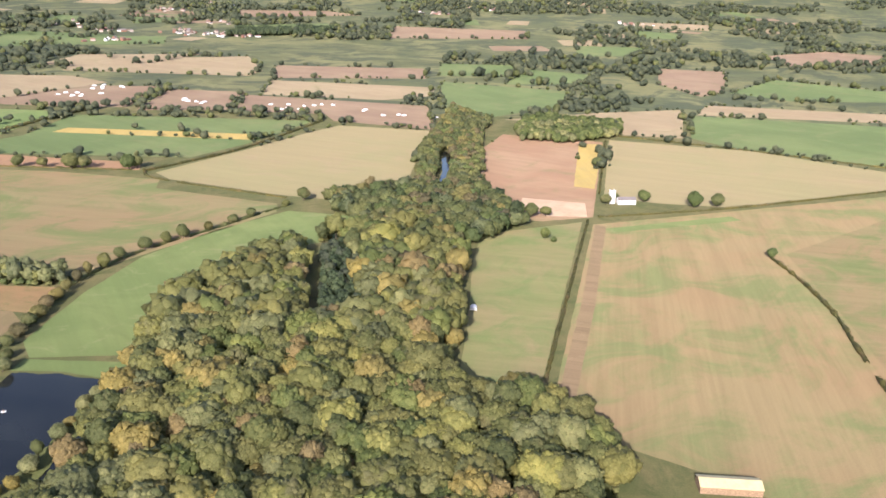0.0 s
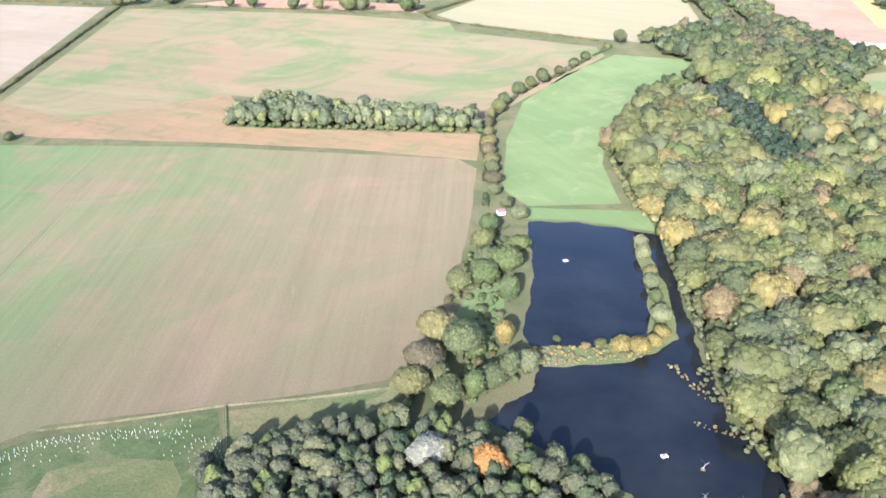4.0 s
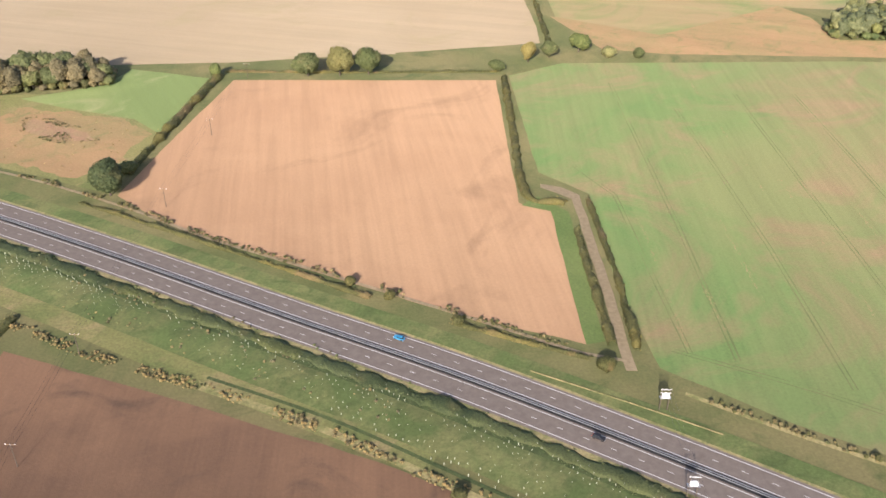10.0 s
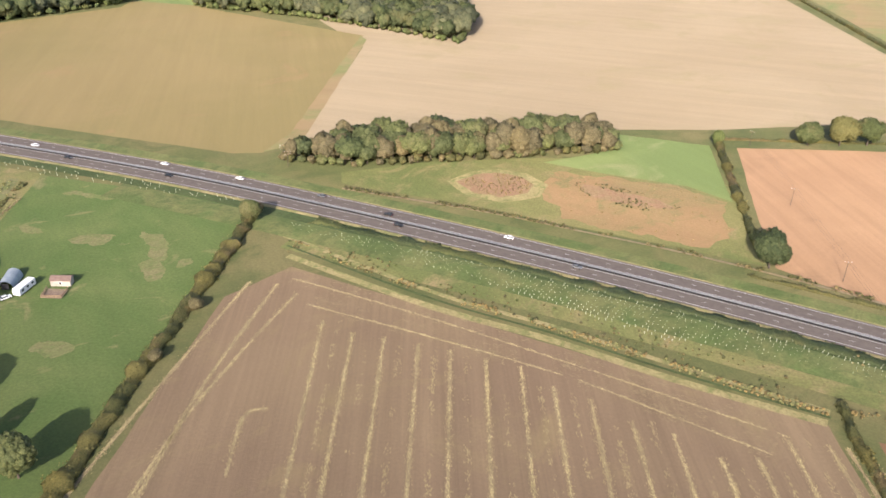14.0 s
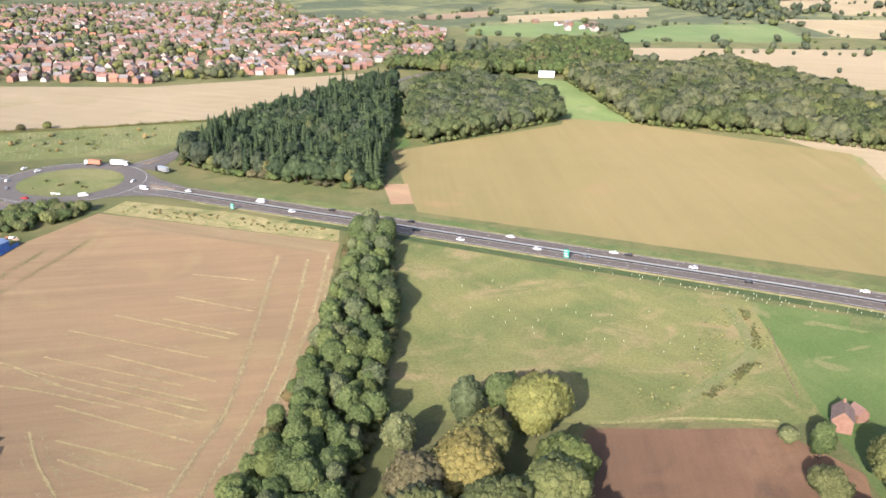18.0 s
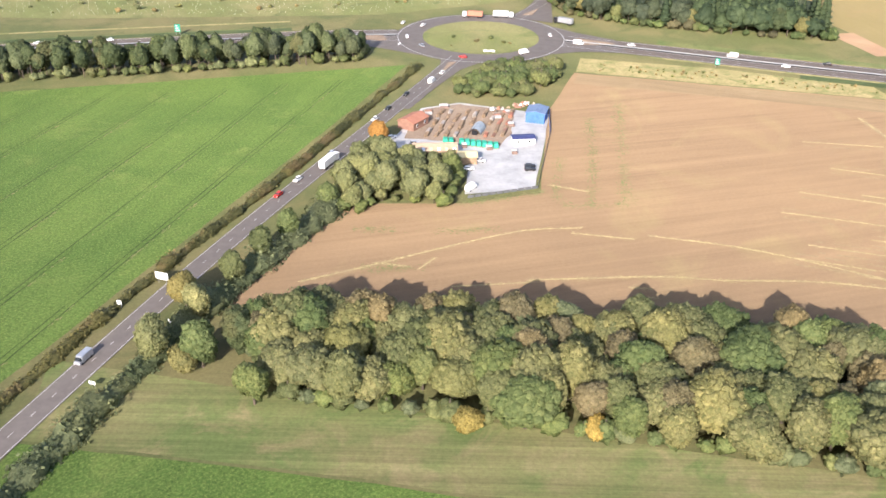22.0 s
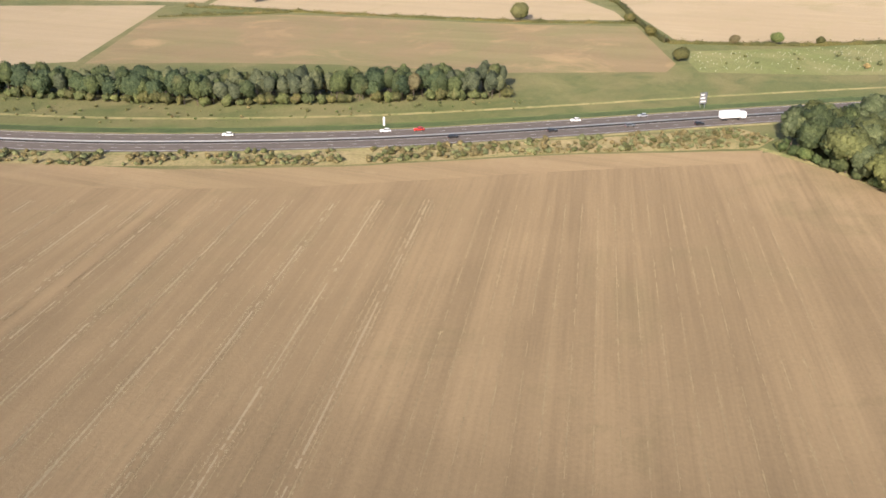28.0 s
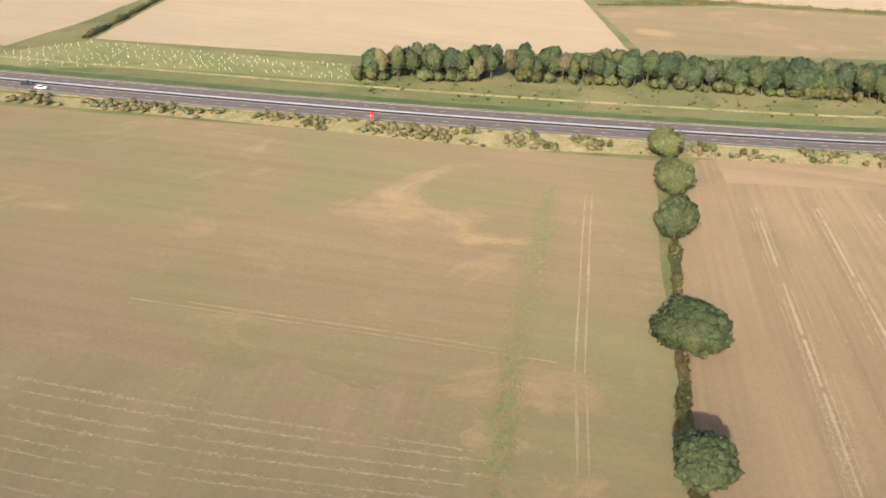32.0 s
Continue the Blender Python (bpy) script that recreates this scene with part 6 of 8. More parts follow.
bmesh.ops.bevel(bm, geom=[e for e in bm.edges if e.is_boundary or e.calc_face_angle(0) > 1], offset=0.1, segments=1, affect="EDGES")
bm.to_mesh(bale)
bm.free()
bale.materials.append(M["spoil"])
for i in range(30):
    for j in range(3):
        ob = new("bale", bale)
        ob.parent, ob.matrix_basis = bales, pose(-28 + i * 1.62, (j - 1) * 1.7, 0.0 if j != 1 else 0.5, 0, 0, rng.uniform(-4, 4))
house(-272, 490, 20, 4.5, 3.5, 2.4, "white", "tile_red", "small white hut with a red roof by a pond", "hut", 0.6, 1, False, "hut")
house(-1213, 343, 75, 9, 6.6, 4.8, "brick", "tile_brown", "red-brick cottage with a tiled roof beside a tall oak", "cottage", 0.95, 3, True, "cottage")
house(-1206, 349, 115, 5, 4.5, 3.2, "brick", "tile_red", "red-tiled wing of a brick cottage", "cottage", 0.9, 1, False, "cottage")
house(-1335, 1046, 0, 17, 8, 5.0, "white", "white", "large white house on a lawn among trees", "house", 0.3, 4, False, "house")
house(-1172, 344, 4, 7.5, 4.0, 2.6, "render", "tile_brown", "small pale stable with a dark roof in a paddock", "stable", 0.5, 1, False, "stable")
area("bare_patch", M["dirt"], [(-1176, 333), (-1168, 333), (-1168, 340), (-1176, 340)], 0.1, "trodden earth in a pen", "bare ground", "stuff", 0.3)
pen = thing("goat_pen", "wooden pen with bare earth beside a stable", "pen", pose(-1172, 337, 0, 0, 0, 4))
for i, (a, b, c, d) in enumerate(((-4, -4, 4, -3.85), (-4, -4, -3.85, 3), (3.85, -4, 4, 3))):
    for z in (0.35, 0.8, 1.2):
        bm = bmesh.new()
        box(bm, a, b, z, c, d, z + 0.16)
        part("rail", bm, M["timber"], pen)
arch = thing("arched_barn", "grey arched tin barn beside a cottage", "barn", pose(-1192, 343, 0, 0, 0, 8))
bm = bmesh.new()
prof = [(math.cos(math.pi * i / 12) * 3.2, math.sin(math.pi * i / 12) * 3.6) for i in range(13)]
rows = [[bm.verts.new((p, y, q)) for p, q in prof] for y in np.linspace(-5.5, 5.5, 12)]
for r, s in zip(rows, rows[1:]):
    for i in range(12):
        bm.faces.new((r[i], s[i], s[i + 1], r[i + 1]))
bm.faces.new(rows[-1])
part("arched_sheet", bm, M["sheet"], arch)
# Black panel at the end paints the shade inside the barn.
bm = bmesh.new()
box(bm, -1.4, -5.6, 0, 1.4, -5.45, 2.6)
part("doorway", bm, M["black"], arch, "black panel standing for the shade inside a barn")
van = thing("static_caravan", "long white static caravan in a paddock", "caravan", pose(-1184, 338, 0, 0, 0, 80))
bm = bmesh.new()
box(bm, -5, -1.6, 0.5, 5, 1.6, 3.2, 0.97, 0.12)
part("caravan_body", bm, M["white"], van)
for x in (-3, 0, 3):
    bm = bmesh.new()
    box(bm, x - 0.6, -1.66, 1.6, x + 0.6, 1.66, 2.5)
    part("window", bm, M["glass"], van)
bm = bmesh.new()
box(bm, -2, -1.3, 0.0, 2, 1.3, 0.55)
part("chassis", bm, M["black"], van)

# builders' yard
house(-1639, 433, 62, 11, 8, 3.4, "brick", "tile_orange", "yard office with a bright red roof", "office", 0.36, 2, False, "office")
house(-1587.5, 446, 80, 9, 8, 4.6, "deep_blue", "slate_blue", "blue steel shed with a dull blue roof", "shed", 0.2, 0, False, "shed")
house(-1593, 420, 12, 9, 4.5, 2.6, "white", "night_blue", "white cabin with a dark blue roof", "cabin", 0.15, 2, False, "cabin")
heap = thing("rubble_heap", "heap of pale and orange rubble at a yard's edge", "rubble", pose(-1596, 461, 0.1, 0, 0, 20))
lump = random.Random(17)
for k in range(26):
    bm = bmesh.new()
    w, h = lump.uniform(0.5, 1.4), lump.uniform(0.4, 1.3)
    box(bm, -w, -w * 0.7, 0, w, w * 0.7, h, lump.uniform(0.5, 0.9), 0.1)
    piece = part("rubble", bm, M[lump.choice(("white", "spoil", "tile_orange", "render", "brick"))], heap)
    piece.matrix_basis = pose(lump.gauss(0, 4.5), lump.gauss(0, 1.8), 0, lump.uniform(-15, 15), 0, lump.uniform(0, 180))
arch2 = copy_thing(arch, pose(-1612, 430, 0, 0, 0, -12) @ Matrix.Diagonal((0.8, 0.8, 0.8, 1)))
tagged(arch2, "blue-grey arched tin shed in a yard", "shed")
store = house(-1627, 404.5, 8, 17, 8, 3.0, "timber", "spoil", "open-sided store with a pale sheet roof", "store", 0.25, 0, False, "store")
for k in range(6):
    bm = bmesh.new()
    box(bm, -8.2 + k * 3.0, -4.2, 0, -7.0 + k * 3.0, 4.2, 0.06)
    strip = part("roof_sheet", bm, M["white" if k % 2 else "creamroof"], store, "paler roof sheet")
    strip.matrix_basis = pose(0, -2.1, 3.62, 14, 0, 0) @ Matrix.Diagonal((1, 0.5, 1, 1))
# The front wall is closed; a black sheet over it paints interior shade.
bm = bmesh.new()
box(bm, -7.5, -4.08, 0.2, 7.5, -4.02, 2.3)
part("open_front", bm, M["black"], store, "black sheet standing for the shade of an open side")
house(-1614, 399, 8, 7, 6, 3, "timber", "creamroof", "small timber shed with a pale roof", "shed", 0.3, 0, False, "shed")
rng = random.Random(9)
pal = bpy.data.meshes.new("plank_layer")
bm = bmesh.new()
for i in range(5):
    box(bm, -1.5, -0.6 + i * 0.25, 0, 1.5, -0.4 + i * 0.25, 0.18)
bm.to_mesh(pal)
bm.free()
pal.materials.append(M["timber"])
stack_mats = [pal]
for nm_ in ("render", "brick", "tile_orange"):
    other = pal.copy()
    other.materials[0] = M[nm_]
    stack_mats.append(other)
for row_ in range(9):
    for k in range(7):
        x, y = -1632 + row_ * 3.9 + rng.uniform(-0.5, 0.5) + k * 0.55, 423 + k * 4.4 + row_ * 0.45 + rng.uniform(-0.6, 0.6)
        if rng.random() < 0.12 or math.dist((x, y), (-1612, 430)) < 6 or y > 459 - abs(x + 1620) * 0.25:
            continue
        made = rng.choice((0, 0, 0, 1, 2, 3) if row_ > 5 else (0, 0, 0, 0, 1))
        st = thing("timber_stack" if made == 0 else "block_stack", "stack of sawn timber in a yard" if made == 0 else "stack of pale and red blocks in a yard", "timber" if made == 0 else "blocks", pose(x, y, 0.14, 0, 0, 80 + rng.uniform(-4, 4)), "stacks in the yard")
        for z in range(rng.randint(2, 6)):
            ob = new("plank_layer" if made == 0 else "block_layer", stack_mats[made])
            ob.parent, ob.matrix_basis = st, pose(rng.uniform(-0.1, 0.1), 0, z * 0.24) @ Matrix.Diagonal((rng.uniform(1.1, 1.5), 1.15, 1, 1))
for i in range(9):
    bag = thing("covered_pallet", "pallet under a bright green cover", "pallet", pose(-1624 + i * 2.3 + (2 if i > 1 else 0), 416.5 - i * 0.35, 0.1, 0, 0, 8), "green covered pallets")
    bm = bmesh.new()
    box(bm, -1.0, -1.6, 0.15, 1.0, 1.6, 2.0, 0.9, 0.15)
    part("cover", bm, M["teal"], bag)
    bm = bmesh.new()
    box(bm, -1.0, -1.6, 0, 1.0, 1.6, 0.14)
    part("pallet_base", bm, M["timber"], bag)
area("yard_ground", M["dirt"], ragged([(-1641, 440), (-1636, 453), (-1622, 461), (-1598, 455), (-1597, 430), (-1602, 415), (-1641, 419)], 1.2), 0.14, "trodden brown earth of a yard", "yard", "structure", 0.0)
for px_, py_, w_, n_ in ((-1604, 446, 3.0, 3), (-1600, 451, 2.4, 2), (-1634, 447, 3.2, 3), (-1628, 455, 4.0, 2), (-1598, 437, 2.6, 2), (-1616, 412, 2.0, 2), (-1606, 411, 2.4, 2), (-1596, 408, 2.2, 2)):
    bay = thing("storage_bay", "open bay of bricks and blocks in a yard", "bay", pose(px_, py_, 0.14, 0, 0, 10), "storage bays in the yard")
    for k_ in range(n_):
        bm = bmesh.new()
        box(bm, -w_ / 2, k_ * 1.7 - 0.6, 0, w_ / 2, k_ * 1.7 + 0.6, 1.0 + 0.4 * (k_ % 2), 0.96, 0.06)
        part("block_pack", bm, M[("brick", "render", "tile_brown", "concrete")[(k_ + n_) % 4]], bay)
fence = thing("yard_fence", "blue sheet fence round a yard", "fence")
for a, b in (((-1582, 456), (-1582, 430)), ((-1582, 430), (-1587, 379)), ((-1587, 378), (-1612, 367))):
    k = int(math.dist(a, b) / 2.5)
    for i in range(k):
        bm = bmesh.new()
        box(bm, 0, -0.03, 0, 2.4, 0.03, 2.0 if a[1] > 440 else 1.1)
        p = part("fence_panel", bm, M["deep_blue"] if a[1] > 440 else M["grey"], fence)
        p.matrix_basis = pose(a[0] + (b[0] - a[0]) * i / k, a[1] + (b[1] - a[1]) * i / k, 0, 0, 0, math.degrees(bearing(a, b)))


# ---------------------------------------------------------------- vehicles
def wheel_mesh(r, w):
    bm = bmesh.new()
    bmesh.ops.create_cone(bm, cap_ends=True, segments=14, radius1=r, radius2=r, depth=w, matrix=pose(0, 0, 0, 90))
    me = bpy.data.meshes.new("wheel")
    bm.to_mesh(me)
    bm.free()
    me.materials.append(M["rubber"])
    return me


WHEEL, BIGWHEEL = wheel_mesh(0.33, 0.24), wheel_mesh(0.5, 0.34)


def wheels(ob, xs, y, me, r):
    for x in xs:
        for s in (-1, 1):
            w = new("wheel", me)
            w.parent, w.matrix_basis = ob, pose(x, s * y, r)


def lamps(ob, x, y, z):
    for s in (-1, 1):
        for k, mat, nm in ((x, "white", "headlight"), (-x, "carred", "tail_light")):
            bm = bmesh.new()
            box(bm, k - 0.04, s * y - 0.16, z - 0.08, k + 0.04, s * y + 0.16, z + 0.08)
            part(nm, bm, M[mat], ob)


def make_car(paint, label):
    ob = thing("car", label, "car")
    bm = bmesh.new()
    box(bm, -2.15, -0.88, 0.25, 2.15, 0.88, 0.92, 0.96, 0.12)
    part("body", bm, M[paint], ob)
    bm = bmesh.new()
    box(bm, -1.75, -0.78, 0.9, 0.75, 0.78, 1.38, 0.8, 0.06)
    part("glass_house", bm, M["glass"], ob, "dark tinted glass")
    bm = bmesh.new()
    box(bm, -1.45, -0.63, 1.37, 0.45, 0.63, 1.46, 0.92, 0.03)
    part("roof", bm, M[paint], ob)
    wheels(ob, (-1.3, 1.35), 0.78, WHEEL, 0.33)
    lamps(ob, 2.12, 0.6, 0.65)
    return ob


def make_van(paint, label, length=5.6):
    ob = thing("van", label, "van")
    bm = bmesh.new()
    box(bm, -length / 2, -1.0, 0.35, length / 2 - 1.1, 1.0, 2.35, 0.96, 0.12)
    part("cargo_body", bm, M[paint], ob)
    bm = bmesh.new()
    box(bm, length / 2 - 1.5, -0.97, 0.35, length / 2, 0.97, 1.25, 0.95, 0.12)
    part("bonnet", bm, M[paint], ob)
    bm = bmesh.new()
    box(bm, length / 2 - 1.9, -0.9, 1.2, length / 2 - 0.55, 0.9, 1.95, 0.8, 0.05)
    part("windscreen", bm, M["glass"], ob)
    wheels(ob, (-length / 2 + 1.1, length / 2 - 0.9), 0.88, WHEEL, 0.36)
    lamps(ob, length / 2 - 0.02, 0.7, 0.8)
    return ob


def make_lorry(cab, load, label, length=12.0):
    ob = thing("lorry", label, "lorry")
    bm = bmesh.new()
    box(bm, length / 2 - 2.4, -1.2, 0.7, length / 2, 1.2, 3.3, 0.96, 0.12)
    part("cab", bm, M[cab], ob)
    bm = bmesh.new()
    box(bm, length / 2 - 0.3, -1.05, 1.8, length / 2 + 0.03, 1.05, 2.8)
    part("windscreen", bm, M["glass"], ob)
    bm = bmesh.new()
    box(bm, -length / 2, -1.25, 1.1, length / 2 - 2.9, 1.25, 3.9, 1.0, 0.06)
    part("trailer_box", bm, M[load], ob)
    bm = bmesh.new()
    box(bm, -length / 2 + 0.3, -0.5, 0.7, length / 2 - 0.6, 0.5, 1.1)
    part("chassis", bm, M["black"], ob)
    wheels(ob, (-length / 2 + 1.2, -length / 2 + 2.5, length / 2 - 3.6, length / 2 - 1.2), 1.02, BIGWHEEL, 0.5)
    return ob


FLEET = {
    "w": make_car("white", "white hatchback on the road"),
    "k": make_car("black", "black car on the road"),
    "s": make_car("silver", "silver car on the road"),
    "g": make_car("grey", "dark grey car on the road"),
    "b": make_car("blue", "bright blue car on the road"),
    "r": make_car("carred", "red car on the road"),
    "V": make_van("white", "white delivery van on the road"),
    "G": make_van("silver", "silver van on the road"),
    "L": make_lorry("white", "white", "white box lorry on the road"),
    "T": make_lorry("black", "silver", "articulated tanker with a silver trailer"),
    "R": make_lorry("white", "tile_orange", "lorry with an orange-red load"),
}
used = set()


def park(code, x, y, turn=None):
    """Stands a vehicle on the road that it is on, in its lane, on its own wheels."""
    z = 0.225
    if turn is None:
        best = None
        for line in (EAST, WEST, SOUTH, NORTH):
            q = smooth_line(line, 6.0)
            for a, b in zip(q, q[1:]):
                d = math.dist(((a[0] + b[0]) / 2, (a[1] + b[1]) / 2), (x, y))
                if best is None or d < best[0]:
                    t = bearing(a, b)
                    best = (d, t, a, line)
        _, t, a, line = best
        side = -(x - a[0]) * math.sin(t) + (y - a[1]) * math.cos(t)
        lanes = (3.9, 7.8, -3.9, -7.8) if line in (EAST, WEST) else (2.1, -2.1)
        lane = min(lanes, key=lambda v: abs(v - side))
        x, y = x + math.sin(t) * (side - lane), y - math.cos(t) * (side - lane)
        turn = math.degrees(t) + (180 if lane > 0 else 0)
    m = pose(x, y, z, 0, 0, turn)
    if code in used:
        copy_thing(FLEET[code], m)
    else:
        used.add(code)
        FLEET[code].matrix_basis = m


for code, x, y in (
    ("b", -748, 286), ("k", -683, 238), ("k", -638, 213), ("V", -629, 209), ("w", -996, 402), ("g", -970, 374), ("k", -1053, 415), ("g", -1083, 441), ("k", -1163, 453),
    ("w", -1170, 466), ("k", -1221, 468), ("w", -1335, 514), ("w", -1361, 504), ("g", -1296, 491), ("k", -1274, 498), ("w", -1126, 458), ("k", -1045, 411), ("k", -1440, 541),
    ("w", -1462, 535), ("V", -1487, 544), ("k", -1391, 530), ("k", -1386, 517), ("w", -1321, 495), ("w", -1281, 501), ("w", -1245, 481), ("w", -1537, 560), ("V", -1565, 560),
    ("G", -1702, 262), ("r", -1678, 361), ("L", -1662, 388), ("w", -1673, 374), ("s", -1670, 400), ("k", -1651, 450), ("w", -1655, 437), ("k", -1645, 469), ("V", -1638, 489), ("w", -1634, 503),
    ("w", -1995, 481), ("k", -1942, 478), ("w", -1850, 526), ("w", -1828, 529), ("w", -1767, 544), ("w", -2073, 462), ("g", -1971, 471), ("s", -1965, 489), ("w", -1815, 536), ("s", -1729, 553),
    ("r", -2060, 465), ("w", -2131, 439), ("k", -2043, 448), ("L", -1926, 486), ("k", -2004, 462), ("w", -2470, 433), ("k", -2478, 437), ("w", -1559, 749), ("w", -1548, 800), ("g", -1575, 680), ("w", -1535, 845),
):
    park(code, x, y)
for code, x, y, t in (("R", -1625, 608, 176), ("L", -1607, 610, 0), ("V", -1594, 540, 40), ("T", -1572, 600, 150), ("w", -1652, 586, 70), ("w", -1658, 562, 100), ("s", -1648, 546, 125), ("r", -1625, 529, 170), ("w", -1664, 590, 80), ("w", -1580, 575, 95)):
    park(code, x, y, t)
for code, x, y, t in (("k", -1590, 396, 8), ("k", -1590, 393, 8), ("w", -1609, 399, -15), ("w", -1613, 391, 10), ("V", -1611, 374, 60), ("s", -1636, 413, 10), ("w", -1646, 418, 40)):
    park(code, x, y, t)
park("w", -1188, 331, 50)


# ---------------------------------------------------------------- posts, signs and power lines
def pole(x, y, h, label, arms=1, turn=0.0, frame=False):
    ob = thing("power_pole", label, "pole", pose(x, y, 0, 0, 0, turn), "power poles")
    for dx in ((-1.3, 1.3) if frame else (0,)):
        bm = bmesh.new()
        bmesh.ops.create_cone(bm, cap_ends=True, segments=8, radius1=0.17, radius2=0.11, depth=h, matrix=pose(dx, 0, h / 2))
        part("shaft", bm, M["bark"], ob)
    for i in range(arms):
        bm = bmesh.new()
        box(bm, -1.7, -0.07, h - 0.5 - i * 1.4, 1.7, 0.07, h - 0.36 - i * 1.4)
        part("cross_arm", bm, M["white" if frame else "timber"], ob)
        for dx in (-1.4, 0, 1.4):
            bm = bmesh.new()
            bmesh.ops.create_cone(bm, cap_ends=True, segments=8, radius1=0.12, radius2=0.07, depth=0.4, matrix=pose(dx, 0, h - 0.16 - i * 1.4))
            part("insulator", bm, M["white"], ob, "white insulator")
    if frame:
        bm = bmesh.new()
        box(bm, -1.2, -0.5, h - 3.6, 1.2, 0.5, h - 2.3, 1.0, 0.08)
        part("transformer", bm, M["white"], ob, "pale transformer box")
        bm = bmesh.new()
        box(bm, -1.8, -0.7, h - 3.75, 1.8, 0.7, h - 3.6)
        part("platform", bm, M["steel"], ob)
    return ob


def cable(a, b, ha, hb, sag=1.2, spread=1.4, turn=0.0):
    for k in (-1, 0, 1):
        bm = bmesh.new()
        o = Vector((math.cos(radians(turn)), math.sin(radians(turn)), 0)) * k * spread
        pts = []
        for i in range(13):
            s = i / 12
            pts.append(Vector((a[0] + (b[0] - a[0]) * s, a[1] + (b[1] - a[1]) * s, ha + (hb - ha) * s - sag * 4 * s * (1 - s))) + o)
        w = Vector((0.025, 0.025, 0))
        rows = [[bm.verts.new(p - w), bm.verts.new(p + w), bm.verts.new(p + Vector((0, 0, 0.04)))] for p in pts]
        for r, q in zip(rows, rows[1:]):
            for i in range(3):
                bm.faces.new((r[i], q[i], q[(i + 1) % 3], r[(i + 1) % 3]))
        tagged(put("power_cable", bm, M["black"]), "thin black overhead power cable", "cable")


POLES = [(-858, 170), (-858, 219), (-859, 271), (-859, 375), (-857, 450), (-855, 530)]
for x, y in POLES:
    pole(x, y, 9.5, "wooden power pole in a field", 1)
for a, b in zip(POLES, POLES[1:]):
    cable(a, b, 9.4, 9.4, 0.9)
pole(-661, 251, 9.0, "twin power pole with a transformer beside the road", 2, 0, True)
pole(-660, 214, 9.0, "twin power pole with a platform beside the road", 1, 0, True)
cable((-661, 251), (-660, 214), 9.2, 9.2, 0.5)
cable((-660, 214), (-660, 120), 9.2, 9.2, 0.8)
for x, y, h in ((-1108, 470, 9), (-1112, 478, 9)):
    pole(x, y, h, "wooden power pole beside a copse", 2, 25)


def road_sign(x, y, turn, w, h, top, face, label, legs=2, bars=3):
    """A sign board on posts, with plain bars where it is lettered."""
    ob = thing("road_sign", label, "sign", pose(x, y, 0, 0, 0, turn))
    bm = bmesh.new()
    box(bm, -w / 2, -0.05, top - h, w / 2, 0.05, top, 1.0, 0.02)
    board = part("board", bm, M[face], ob)
    for i in range(bars):
        bm = bmesh.new()
        z = top - h * (i + 0.7) / (bars + 0.4)
        box(bm, -w * 0.36, -0.07, z - h * 0.05, w * (0.1 + 0.25 * ((i * 7) % 3) / 2), -0.052, z + h * 0.05)
        part("bar", bm, M["white" if face != "white" else "black"], board)
    for s in ([-0.3, 0.3] if legs == 2 else [0.0]):
        bm = bmesh.new()
        bmesh.ops.create_cone(bm, cap_ends=True, segments=8, radius1=0.07, radius2=0.07, depth=top, matrix=pose(s * w, 0.09, top / 2))
        part("post", bm, M["steel"], ob)
    return ob


road_sign(-1697, 301, -12, 4.2, 2.4, 3.6, "white", "large white road sign with a green panel")
road_sign(-1704, 287, -12, 1.5, 1.3, 2.4, "white", "small white road sign")
road_sign(-1696, 252, -12, 1.8, 1.0, 2.0, "white", "small white road sign")
road_sign(-1686, 278, -12, 1.0, 2.0, 3.4, "white", "narrow white road sign by a hedge", 1, 1)
road_sign(-1936, 504, 20, 3.6, 5.0, 7.2, "grey", "tall grey-backed direction sign")
road_sign(-1783, 551, 20, 3.0, 4.2, 6.0, "signgreen", "tall green direction sign")
road_sign(-1306, 484, -18, 2.6, 4.4, 5.6, "signgreen", "green direction sign beside the road")
road_sign(-1497, 530, -18, 2.2, 3.2, 4.4, "signgreen", "green direction sign beside the road")
road_sign(-2346, 414, 0, 1.2, 2.6, 4.2, "carred", "red-backed road sign on a post", 1, 1)
road_sign(-2072, 459, 0, 0.7, 3.6, 4.4, "white", "slim white marker sign", 1, 0)
road_sign(-1660, 545, 60, 2.2, 1.2, 2.2, "white", "white chevron sign at the roundabout")
road_sign(-1612, 540, 0, 6.0, 1.0, 1.5, "white", "long pale board on the traffic island")
kerb = thing("lay_by_kerb", "grassed kerb of a lay-by", "kerb")
bm = ribbon(bmesh.new(), [(-703, 268.5), (-672, 254), (-644, 240)], 0.16, 0.0)
for v in bmesh.ops.extrude_face_region(bm, geom=bm.faces[:])["geom"]:
    if isinstance(v, bmesh.types.BMVert):
        v.co.z += 0.45
part("kerb_run", bm, M["drygrass"], kerb)


